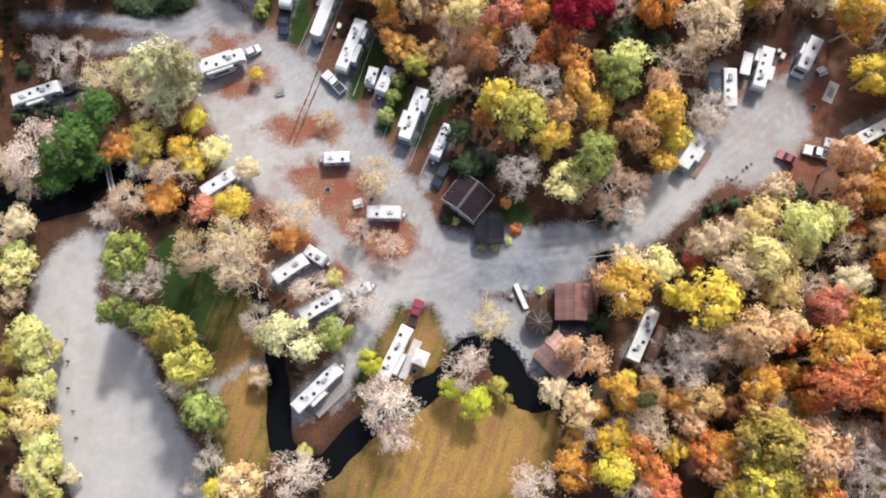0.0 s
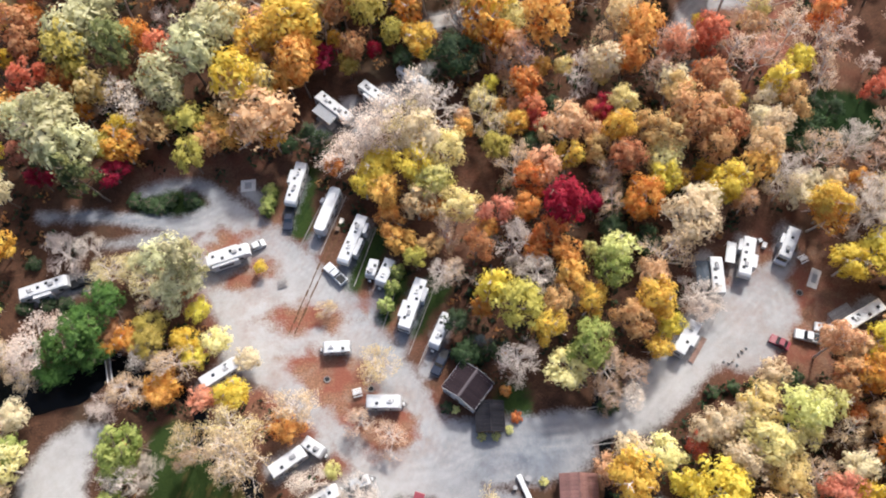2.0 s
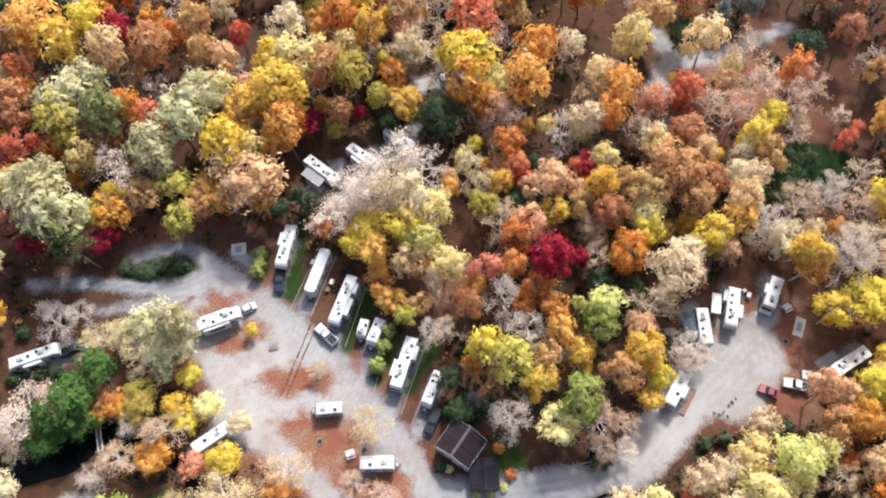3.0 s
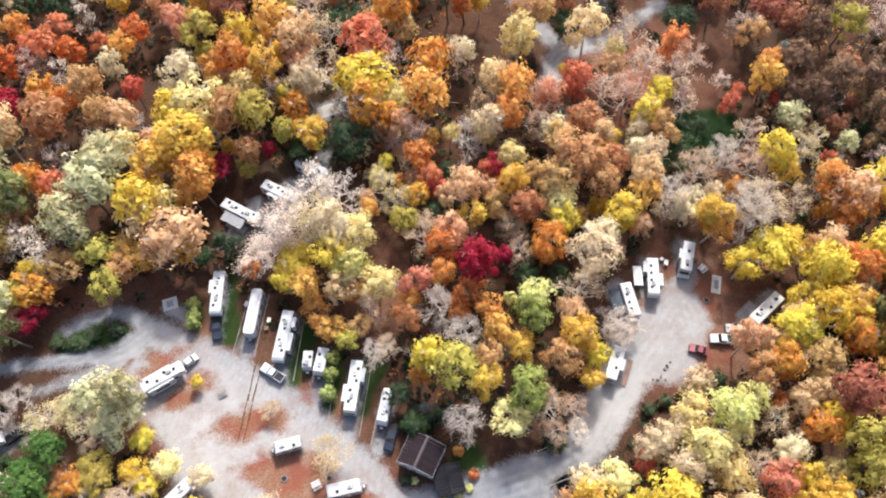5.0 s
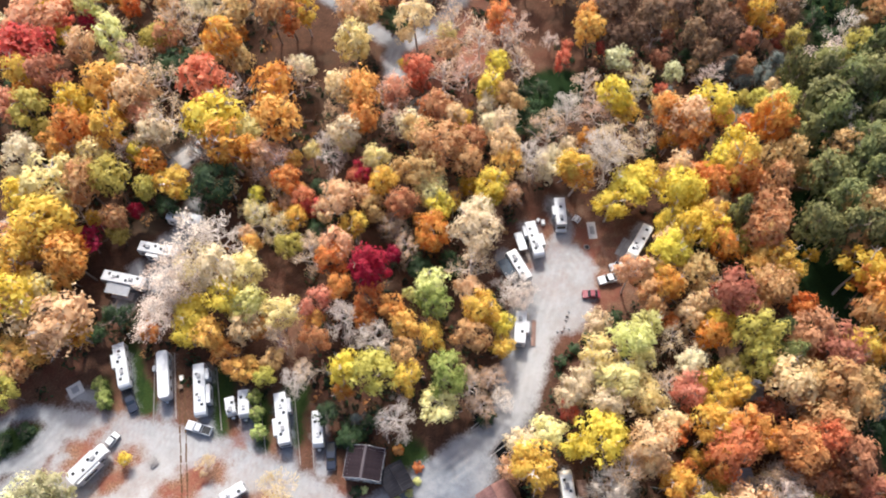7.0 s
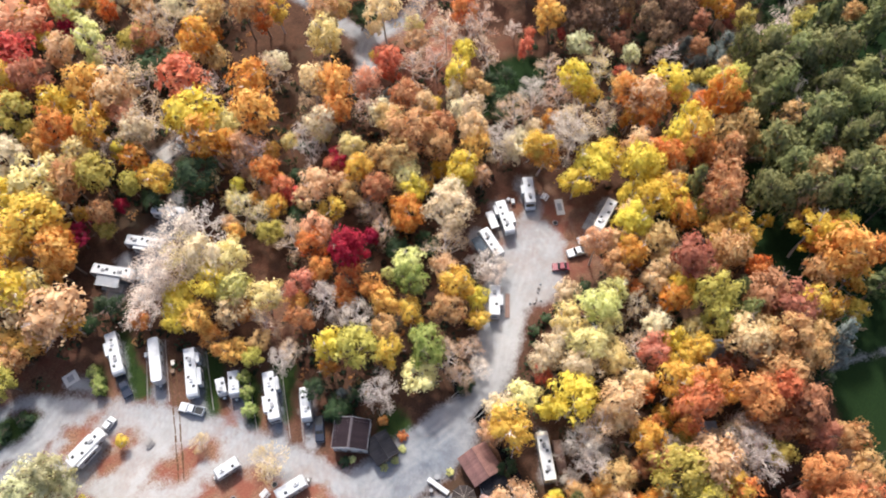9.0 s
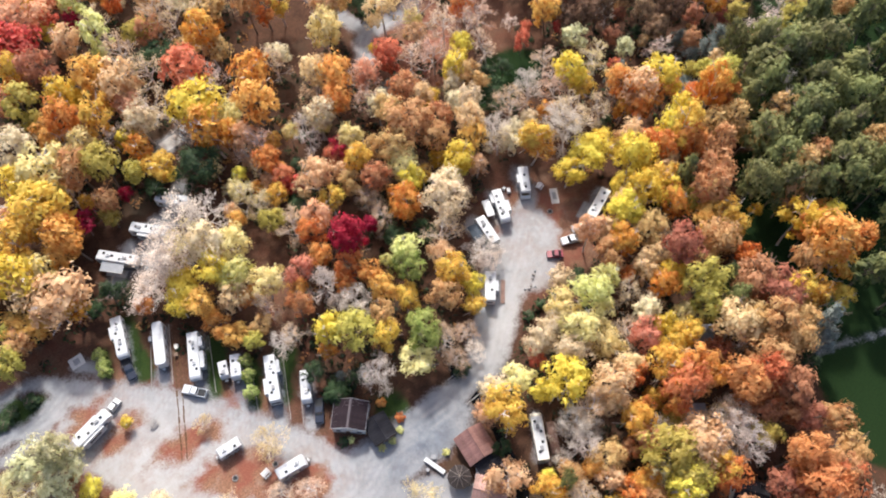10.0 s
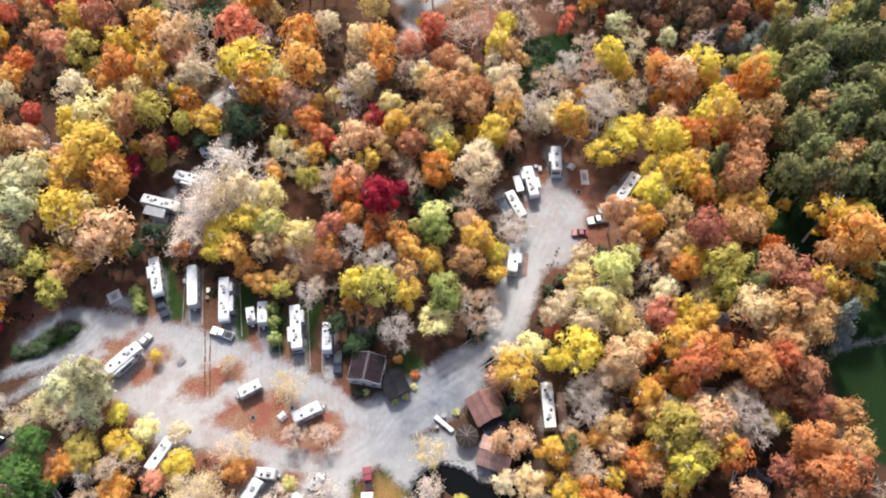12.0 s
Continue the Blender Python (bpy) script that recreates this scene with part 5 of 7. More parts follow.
plant("grey", [(62.1, 101.5, 6, 3), (7.5, 43.4, 5, 2.5), (126.5, 50.7, 7, 3.5), (122.6, 52.5, 6.9, 3.5), (141.9, 58.3, 9.5, 4.7), (133.2, 60.3, 7.2, 3.6), (138.4, 58.5, 6.7, 3.3), (135.9, 66, 6.7, 3.3), (133.1, 65.7, 5.3, 2.7), (95, -14.6, 21, 4.7), (94.2, -17, 13.4, 3.1)])
plant("moss", [(139.7, 47.2, 22, 5.5), (136.6, 50.4, 22, 3.9), (144.3, 47, 22, 4.5), (150.2, 38.6, 22, 5.2), (134.1, 42, 22, 5.4), (143.2, 36.6, 22, 5.6), (142.7, 32, 22, 4.7), (126.1, 38, 22, 3.8), (132.6, 24, 22, 4.9), (120.1, 25.7, 22, 5.5), (113, 16.1, 22, 4.9), (109.7, 19.3, 22, 3.9), (118.2, 10.8, 22, 4), (98.1, 30.9, 22, 3.4), (156.4, 36, 22, 5.5), (152.9, 26.3, 22, 5.9), (144.6, 26.3, 22, 4.6), (132.9, 16.8, 22, 5.5), (137.2, 15.4, 22, 4.4), (126.8, 11.8, 22, 5.4), (131.3, 8.3, 22, 5)])
plant("forest", [(143.1, 41.6, 22, 5.6), (133.7, 36.5, 22, 4.9), (119.3, 20.2, 22, 5.1), (127, 20.8, 22, 4.5), (85.7, 6.7, 22, 2.8), (84.4, 3.2, 22, 3.2), (30, -5.9, 22, 1.8), (-65.5, 114.7, 22, 4.3), (-68.5, 83.7, 22, 4), (154.8, 45.4, 22, 4.3), (160.7, 43.1, 22, 4.9), (164.4, 35.5, 22, 4.9), (146.6, 20.4, 22, 4.9), (135.4, 27.2, 22, 5.1), (135.9, 22.6, 22, 4.4), (129.3, 23.7, 22, 4.7), (125, 5.6, 22, 4.9), (122.2, 9.7, 22, 4.2)])
plant("fern", [(27, 38.9, 14, 4.6), (32.7, 52.1, 16, 4.2), (-56.7, 29.1, 21, 4.5), (-57, 26.1, 17.3, 3.6), (-59.4, 17.9, 16.2, 3.4), (-55.3, 16.6, 14.9, 3.2), (-44, 0.1, 18, 3.7), (-45.7, -2.7, 15.5, 3.3), (-43.5, -2.5, 10.3, 2.2), (-22, 11.1, 8.1, 3.7), (-81.3, 30.9, 7.8, 3.6)])
plant("umber", [(115.7, 92.3, 17.3, 4.5), (120.9, 84.6, 18.5, 4.8), (128.6, 75.4, 14.7, 3.9), (135.8, 70.8, 17.6, 4.6), (116.3, 83.4, 15.7, 4.1), (137.2, 77.6, 16.5, 4.3), (131.2, 83.2, 15.1, 4), (111.5, 88.5, 13.2, 3.5), (128.9, 69, 13.3, 3.6), (154.7, 66.9, 13.1, 3.5)])
plant("chartreuse", [(-2, -0.6, 5.9, 2.2), (2.4, -2.9, 7.3, 2.7), (-16.3, 5.6, 6.5, 2.4)])
plant("green", [(-64.6, 58.3, 9.7, 4.4), (-69.8, 49.9, 11.7, 5.2), (-68.6, 54.1, 7.8, 3.6), (-75, 45.7, 7.8, 3.6), (-68, 47.9, 7.7, 3.5)])

# the wood between: drawn by lot, thinned where the ground is open
VIEW = [(-100, -28), (-100, 105), (-78, 210), (0, 216), (120, 140), (206, 48), (92, -58), (-70, -30)]
PALETTES = (
    (lambda x, y: x > max(106, 91.5 + 1.06 * y), ("forest", "forest", "forest", "forest", "forest", "forest", "darkgreen")),
    (lambda x, y: x > 30 and y < 22, ("rust", "ember", "orange", "orange", "brick", "umber", "rust", "bare")),
    (lambda x, y: x < -30 and y < 60, ("lime", "cream", "tan", "olive", "tan")),
    (lambda x, y: x < 10 and y > 85, ("rust", "orange", "cream", "gold", "red", "darkgreen", "red", "orange", "yellow", "pink")),
    (lambda x, y: x > 106 and y > 60, ("umber", "rust", "umber", "grey", "olive", "pink", "bare", "umber", "brick")),
    (lambda x, y: x > 60 and y > 60, ("rust", "umber", "umber", "pink", "grey", "brick", "rust", "tan", "darkgreen", "olive")),
    (lambda x, y: True, ("rust", "orange", "tan", "pink", "cream", "yellow", "darkgreen", "bare", "gold", "orange", "orange", "red")),
)


def inside(x, y, ring):
    hit = False
    for (x0, y0), (x1, y1) in zip(ring, ring[1:] + ring[:1]):
        if (y0 > y) != (y1 > y) and x < x0 + (y - y0) * (x1 - x0) / (y1 - y0):
            hit = not hit
    return hit


wood_dice = random.Random(17)
LOTS = []
for gx in np.arange(-104, 212, 5.7):
    for gy in np.arange(-60, 220, 5.7):
        x, y = gx + wood_dice.uniform(-2.6, 2.6), gy + wood_dice.uniform(-2.6, 2.6)
        radius, height = wood_dice.uniform(3.0, 4.8), wood_dice.uniform(10, 16)
        colour = wood_dice.choice(next(names for test, names in PALETTES if test(x, y)))
        if colour == "forest":
            radius, height = radius * 1.05, height + (9 if y < 45 else 5)
        if inside(x, y, VIEW) and not any(math.hypot(x - cx, y - cy) < r for cx, cy, r in CLEARINGS):
            LOTS.append((colour, x, y, height, radius))
ROUND_FAR = [smooth_line(FAR_ROAD), smooth_line(FAR_FORK)]
lot_x, lot_y = np.array([q[1] for q in LOTS]), np.array([q[2] for q in LOTS])
free = (gravel_field(lot_x, lot_y) > 3.2) & (lawn_field(lot_x, lot_y) > 2.0) & (line_field(ROUND_OPEN, lot_x, lot_y) > 2.0) & (line_field(ROUND_FAR, lot_x + 5, lot_y + 7) > 5.0) & (creek_field(lot_x, lot_y) > 1.0)
KEPT = len(PLANTED)


def over_pitch(lot):
    """Whether a tree would stand between the sun and the middle of a pitch."""
    _, x, y, height, radius = lot
    for a, b, _ in PADS:
        for z in (0.4, 0.6, 0.8, 1.0):
            k = (z * height - 3) / -SUN_WAY.z
            if math.hypot((a[0] + b[0]) / 2 - SUN_WAY.x * k - x, (a[1] + b[1]) / 2 - SUN_WAY.y * k - y) < radius:
                return True
    return False


for lot, good in zip(LOTS, free):
    if good and not over_pitch(lot) and not any(math.hypot(lot[1] - q[1], lot[2] - q[2]) < 0.72 * (q[4] + lot[4]) for q in PLANTED):
        PLANTED.append(lot)
foot = bed(np.array([q[1] for q in PLANTED]), np.array([q[2] for q in PLANTED])) - 0.05
PLANTED = [(c, x, y, float(z), h, r) for (c, x, y, h, r), z in zip(PLANTED, foot)]
for row in PLANTED[:KEPT]:
    tree(*row)
joined("woodland", PLANTED[KEPT:], "dense mixed autumn woodland of many trees", "woodland")

# low shrubs under the wood
shrub_rng = np.random.RandomState(31)
sx, sy = shrub_rng.uniform(-104, 200, 9500), shrub_rng.uniform(-60, 215, 9500)
good = np.array([inside(x, y, VIEW) for x, y in zip(sx, sy)])
sx, sy = sx[good], sy[good]
good = (gravel_field(sx, sy) > 2.0) & (lawn_field(sx, sy) > 0.8) & (creek_field(sx, sy) > 0.5) & (wave(sx, sy, 0.09, 41) > -0.5) & (island_field(sx, sy) > 2.5)
for cx, cy, r in CLEARINGS:
    good &= np.hypot(sx - cx, sy - cy) > r * 0.9
sx, sy = sx[good], sy[good]
each = 14
size = np.repeat(shrub_rng.uniform(0.7, 1.9, len(sx)), each)
d = shrub_rng.normal(size=(len(sx) * each, 3))
d[:, 2] = np.abs(d[:, 2]) * 0.9
d /= np.linalg.norm(d, axis=1)[:, None]
leaf_at = np.stack((np.repeat(sx, each), np.repeat(sy, each), np.zeros(len(sx) * each)), 1) + d * size[:, None] * shrub_rng.uniform(0.6, 1.05, len(d))[:, None]
tilt = d + shrub_rng.normal(size=d.shape) * 0.5
tilt /= np.linalg.norm(tilt, axis=1)[:, None]
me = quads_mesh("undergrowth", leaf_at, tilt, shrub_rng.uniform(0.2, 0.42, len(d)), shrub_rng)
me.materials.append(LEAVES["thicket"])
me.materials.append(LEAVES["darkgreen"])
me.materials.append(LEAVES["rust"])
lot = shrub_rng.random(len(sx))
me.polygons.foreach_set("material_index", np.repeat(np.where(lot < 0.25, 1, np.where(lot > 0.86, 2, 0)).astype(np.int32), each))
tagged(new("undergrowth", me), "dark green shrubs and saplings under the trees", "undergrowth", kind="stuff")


# ---- caravans and vehicles ----
def wheel(parent, x, y, r, width=0.24):
    turn = pose(x, y, r, 90, 0, 0)
    bm = bmesh.new()
    bmesh.ops.create_cone(bm, cap_ends=True, segments=14, radius1=r, radius2=r, depth=width)
    bevel_all(bm, 0.03, 1)
    w = part("wheel", bm, RUBBER, parent, "", turn)
    bm = bmesh.new()
    bmesh.ops.create_cone(bm, cap_ends=True, segments=12, radius1=r * 0.58, radius2=r * 0.5, depth=width + 0.02)
    part("rim", bm, ALU, w, "grey metal rim")


def roof_kit(root, length, width, height, units, vents, dice):
    for k in range(units):
        x = length * (0.18 - 0.42 * k) + dice.uniform(-0.3, 0.3)
        a = part("air_conditioner", box(x, 0, height + 0.02, 1.05, 0.75, 0.30, 0.08), WHITE if dice.random() < 0.6 else GREY, root)
        part("grille", box(x, 0, height + 0.325, 0.55, 0.5, 0.02), GREY, a)
    for k in range(vents):
        x = length * (-0.4 + 0.8 * (k + 0.5) / vents) + dice.uniform(-0.4, 0.4)
        part("roof_vent", box(x, dice.choice((-0.45, 0.1, 0.5)), height + 0.02, 0.58, 0.58, 0.14, 0.03, 1), dice.choice((BLACK, GLASS, BLACK)), root)


def caravan(x, y, heading, length, label, width=2.5, height=3.3, style="travel", slides=(), awning=0, seed=1, colour=None, group="caravans on their pitches", name="travel_trailer"):
    """A caravan: its nose points along heading. slides: (place along, side, length, depth); awning: side or 0."""
    dice = random.Random(seed)
    skin = colour or WHITE
    root = thing(name, pose(x, y, 0.05, 0, 0, heading), label, "caravan", group)
    h, f = length / 2, 0.62
    if style == "fifth":
        profile = [(-h, f), (h * 0.52, f), (h * 0.56, 1.55), (h * 0.97, 1.6), (h, 1.9), (h * 0.97, height - 0.35), (h * 0.86, height), (-h, height - 0.12)]
    elif style == "coach":
        profile = [(-h, 0.42), (h * 0.97, 0.42), (h, 1.1), (h * 0.985, height - 0.7), (h * 0.93, height), (-h, height)]
    elif style == "cab":
        profile = [(-h, 0.5), (h, 0.5), (h, 1.15), (h * 0.80, 1.3), (h * 0.66, 2.0), (h * 0.80, 2.25), (h * 0.78, height - 0.25), (h * 0.62, height), (-h, height)]
    elif style == "round":
        profile = [(-h, f), (h * 0.9, f), (h, 1.0), (h * 0.99, 2.0), (h * 0.9, height - 0.35), (h * 0.7, height), (-h * 0.85, height), (-h * 0.98, height - 0.45)]
    else:
        profile = [(-h, f), (h * 0.94, f), (h, 1.2), (h * 0.97, height - 0.6), (h * 0.84, height), (-h * 0.97, height), (-h, height - 0.2)]
    if style == "round":
        body = box(0, 0, f, length, width, height - f)
        upright = [e for e in body.edges if abs(e.verts[0].co.z - e.verts[1].co.z) > 1]
        bmesh.ops.bevel(body, geom=upright, offset=0.7, segments=5, affect="EDGES", profile=0.5)
        rim = [e for e in body.edges if min(v.co.z for v in e.verts) > height - 0.01]
        bmesh.ops.bevel(body, geom=rim, offset=0.22, segments=3, affect="EDGES", profile=0.5)
    else:
        body = bevel_all(prism(profile, width), 0.10, 2)
    part("body", body, skin, root)
    part("roof", box(-length * 0.03, 0, height + 0.004, length * (0.84 if style != "round" else 0.78), width * (0.88 if style != "round" else 0.74), 0.03, 0.012, 1), ROOFING, root, "off-white roof membrane")
    if not (style == "round" and length > 10):
        roof_kit(root, length, width, height + 0.03, 2 if length > 9.5 else 1, 4 if length > 8 else 2, dice)
    for side in (-1, 1):
        count = max(2, int(length / 2.4))
        for k in range(count):
            wx = -h + length * (k + 0.6) / (count + 0.5)
            win = part("window", box(wx, side * (width / 2 + 0.012), 1.65, 0.95, 0.04, 0.65, 0.012, 1), GLASS, root)
            part("window_frame", box(wx, side * (width / 2 + 0.006), 1.60, 1.05, 0.03, 0.75), GREY, win)
        part("stripe", box(-length * 0.05, side * (width / 2 + 0.008), 1.15, length * 0.8, 0.02, 0.18), STRIPE, root, "brown stripe along the side")
    door_side = -1 if awning <= 0 else 1
    door = part("door", box(h * 0.2, door_side * (width / 2 + 0.02), 0.65, 0.68, 0.05, 1.85, 0.02, 1), CREAM, root)
    part("handle", box(h * 0.2 + 0.25, door_side * (width / 2 + 0.05), 1.5, 0.10, 0.03, 0.05), GREY, door)
    part("rear_window", box(-h - 0.015, 0, 1.7, 0.04, width * 0.5, 0.55, 0.01, 1), GLASS, root)
    part("bumper", box(-h - 0.10, 0, 0.5, 0.14, width * 0.9, 0.16, 0.03, 1), GREY, root)
    if style in ("coach", "cab"):
        if style == "coach":
            part("windscreen", box(h * 0.985 + 0.03, 0, 1.25, 0.06, width * 0.88, 1.1, 0.02, 1), GLASS, root)
        else:
            part("windscreen", prism([(h * 0.815, 1.30), (h * 0.835, 1.32), (h * 0.70, 2.0), (h * 0.68, 1.98)], width * 0.8), GLASS, root)
        for side in (-1, 1):
            part("mirror", box(h * 0.86, side * (width / 2 + 0.18), 1.5, 0.12, 0.22, 0.34, 0.03, 1), BLACK, root)
            part("headlight", box(h + 0.01, side * width * 0.36, 0.75, 0.06, 0.35, 0.18, 0.02, 1), ALU, root)
            wheel(root, h * 0.62, side * (width / 2 - 0.12), 0.42)
            wheel(root, -h * 0.5, side * (width / 2 - 0.12), 0.42)
    else:
        for side in (-1, 1):
            for wx in (-h * 0.18 - 0.45, -h * 0.18 + 0.45):
                wheel(root, wx, side * (width / 2 - 0.10), 0.36)
        if style != "fifth":
            bm = tube(bmesh.new(), (h - 0.1, 0.7, 0.55), (h + 1.1, 0, 0.5), 0.06, 0.05)
            tube(bm, (h - 0.1, -0.7, 0.55), (h + 1.1, 0, 0.5), 0.06, 0.05)
            part("drawbar", bm, BLACK, root)
            part("gas_bottles", box(h + 0.35, 0, 0.55, 0.4, 0.7, 0.55, 0.14, 3), WHITE, root)
        for side in (-1, 1):
            part("landing_leg", box(h * 0.75 if style != "fifth" else h * 0.5, side * 0.8, 0.0, 0.10, 0.10, 0.7), GREY, root)
    for along, side, size, deep in slides:
        sl = part("slide_out", box(along, side * (width / 2 + deep / 2), 0.75, size, deep, height - 1.05, 0.04, 1), skin, root)
        part("slide_roof", box(along, side * (width / 2 + deep / 2), height - 0.29, size * 0.97, deep * 0.96, 0.03), ROOFING, sl)
        part("window", box(along, side * (width / 2 + deep + 0.015), 1.6, size * 0.55, 0.04, 0.7, 0.01, 1), GLASS, sl)
    if awning:
        aw = prism([(0, 0), (2.4, -0.55), (2.4, -0.59), (0, -0.04)], length * 0.55)
        cloth = part("awning", aw, CANVAS, root, "grey fabric awning rolled out", pose(-length * 0.05, awning * (width / 2 + 0.02), height - 0.35, 0, 0, 90 * awning))
        part("roller", tube(bmesh.new(), (2.42, -length * 0.28, -0.57), (2.42, length * 0.28, -0.57), 0.07, 0.07, 8), WHITE, cloth)
        for s in (-1, 1):
            part("arm", tube(bmesh.new(), (0.02, s * length * 0.27, -1.6), (2.40, s * length * 0.27, -0.60), 0.025, 0.025, 5), ALU, cloth)
    return root


def car(x, y, heading, label, paint, kind="sedan", length=4.6, width=1.85, name="car"):
    """A parked car: sedan, estate or pickup, its nose along heading."""
    root = thing(name, pose(x, y, 0.05, 0, 0, heading), label, "car", "parked vehicles")
    h = length / 2
    if kind == "pickup":
        low = [(-h, 0.45), (h, 0.45), (h, 0.85), (h * 0.96, 1.08), (h * 0.42, 1.15), (-h * 0.98, 1.15), (-h, 1.1)]
        cab = [(h * 0.40, 1.13), (h * 0.20, 1.72), (-h * 0.20, 1.74), (-h * 0.26, 1.13)]
    elif kind == "estate":
        low = [(-h, 0.4), (h, 0.4), (h, 0.8), (h * 0.94, 1.0), (h * 0.42, 1.08), (-h * 0.98, 1.08), (-h, 0.95)]
        cab = [(h * 0.42, 1.06), (h * 0.14, 1.62), (-h * 0.80, 1.62), (-h * 0.96, 1.06)]
    else:
        low = [(-h, 0.38), (h, 0.38), (h, 0.7), (h * 0.94, 0.84), (h * 0.38, 0.96), (-h * 0.72, 0.98), (-h * 0.98, 0.92), (-h, 0.7)]
        cab = [(h * 0.40, 0.94), (h * 0.08, 1.42), (-h * 0.38, 1.44), (-h * 0.74, 0.96)]
    part("body", bevel_all(prism(low, width), 0.07, 2), paint, root)
    part("cabin_glass", bevel_all(prism(cab, width * 0.86), 0.06, 1), GLASS, root)
    top = max(z for _, z in cab)
    xs = [px for px, z in cab if z > top - 0.05]
    part("roof", box((max(xs) + min(xs)) / 2, 0, top - 0.03, max(xs) - min(xs) + 0.06, width * 0.82, 0.06, 0.025, 1), paint, root)
    if kind == "pickup":
        part("cargo_bed", box(-h * 0.62, 0, 1.152, h * 0.62, width * 0.78, 0.02), BLACK, root, "dark open cargo bed")
        for s in (-1, 1):
            part("bed_rail", box(-h * 0.62, s * width * 0.44, 1.15, h * 0.70, 0.12, 0.12, 0.03, 1), paint, root)
        part("tailgate", box(-h * 0.97, 0, 1.0, 0.07, width * 0.9, 0.27, 0.02, 1), paint, root)
    for s in (-1, 1):
        part("headlight", box(h - 0.02, s * width * 0.36, 0.66, 0.08, 0.34, 0.15, 0.03, 1), ALU, root)
        part("tail_light", box(-h + 0.01, s * width * 0.40, 0.72, 0.06, 0.22, 0.16, 0.02, 1), RED, root)
        part("mirror", box(h * 0.32, s * (width / 2 + 0.09), 0.95, 0.12, 0.18, 0.12, 0.03, 1), paint, root)
        for wx in (h * 0.62, -h * 0.60):
            wheel(root, wx, s * (width / 2 - 0.10), 0.35 if kind != "pickup" else 0.39)
    part("bumper", box(h + 0.02, 0, 0.42, 0.12, width * 0.92, 0.16, 0.04, 1), GREY, root)
    return root


# the row of pitches along the main lane
caravan(-27.7, 82.1, 254, 10.3, "white fifth-wheel caravan coupled to a dark pickup", style="fifth", slides=((-1.5, -1, 3.2, 0.7),), seed=1)
car(-29.7, 75.0, 263, "dark blue pickup truck coupled to a white caravan", NAVY, "pickup", 5.8, 1.95, "pickup_truck")
caravan(-21.2, 75.2, 247, 10.6, "long plain white caravan with rounded ends", style="round", seed=2)
caravan(-16.3, 67.7, 245, 11.4, "white caravan with slide-outs beside a silver pickup", style="fifth", slides=((1.2, 1, 4.0, 0.9), (-3.2, 1, 2.4, 0.8)), seed=3)
car(-20.4, 61.2, 129, "silver pickup truck parked across the pitch", SILVER, "pickup", 5.7, 1.95, "pickup_truck")
caravan(-10.1, 59.9, 243, 5.7, "small white caravan beside a second white one", height=2.9, width=2.3, seed=4)
caravan(-12.7, 61.1, 251, 3.9, "short white cargo trailer beside a caravan", height=2.5, width=2.0, seed=5, name="cargo_trailer")
caravan(-5.1, 52.3, 246, 11.0, "large white motorhome with two slide-outs", style="coach", slides=((1.5, -1, 3.6, 0.8), (-2.6, 1, 3.0, 0.8)), seed=6, name="motorhome")
caravan(-0.1, 46.4, 241, 7.4, "narrow white caravan on a gravel pitch", height=2.9, width=2.2, seed=7)
car(-0.7, 40.5, 239, "dark blue pickup truck behind a caravan", NAVY, "pickup", 5.6, 1.95, "pickup_truck")
# the loop
caravan(-41.9, 66.8, 15, 9.0, "white fifth-wheel caravan standing across its pitch", style="fifth", width=2.6, seed=8, slides=((-0.9, 1, 6.2, 0.5), (-1.0, -1, 5.6, 0.5)))
car(-36.2, 69.4, 24, "small white utility cart before a caravan", WHITE, "estate", 2.9, 1.6, "utility_cart")
caravan(-20.7, 45.2, 178, 5.4, "small white folding camper with dark windows", height=2.5, width=2.3, seed=9)
caravan(-12.1, 33.4, 354, 6.6, "compact white caravan on the leaf-strewn island", width=2.5, seed=10)
caravan(-43.1, 42.2, 29, 8.0, "white caravan half hidden by a yellow tree", seed=11)
caravan(-30.4, 24.2, 30, 7.2, "white caravan under half-bare trees", seed=12)
caravan(-25.6, 26.4, 321, 4.5, "short white caravan beside the loop lane", height=2.8, width=2.2, seed=13)
caravan(-25.1, 16.7, 25, 8.4, "white caravan under a pale green tree", seed=14)
caravan(-17.5, 19.3, 15, 3.8, "small white trailer behind thin branches", height=2.2, width=1.9, seed=15, name="cargo_trailer")
caravan(-11.9, 6.9, 59, 10.8, "long white fifth-wheel caravan towed by a red pickup", style="fifth", slides=((-1.5, -1, 4.2, 0.9),), seed=16)
caravan(-26.6, 1.7, 39, 11.0, "long white caravan with a grey deck on the creek bank", slides=((-1.0, -1, 3.5, 0.8),), seed=17)
caravan(-79.1, 63.6, 14, 9.8, "white fifth-wheel caravan beside dark shrubs", style="fifth", seed=18, slides=((-0.6, -1, 3.6, 0.7),))
car(-72.3, 64.9, 16, "black pickup truck in front of a caravan", BLACK, "pickup", 5.2, 1.9, "pickup_truck")
car(-7.7, 14.2, 67, "dark red pickup truck in front of a long caravan", RED, "pickup", 5.2, 1.9, "pickup_truck")
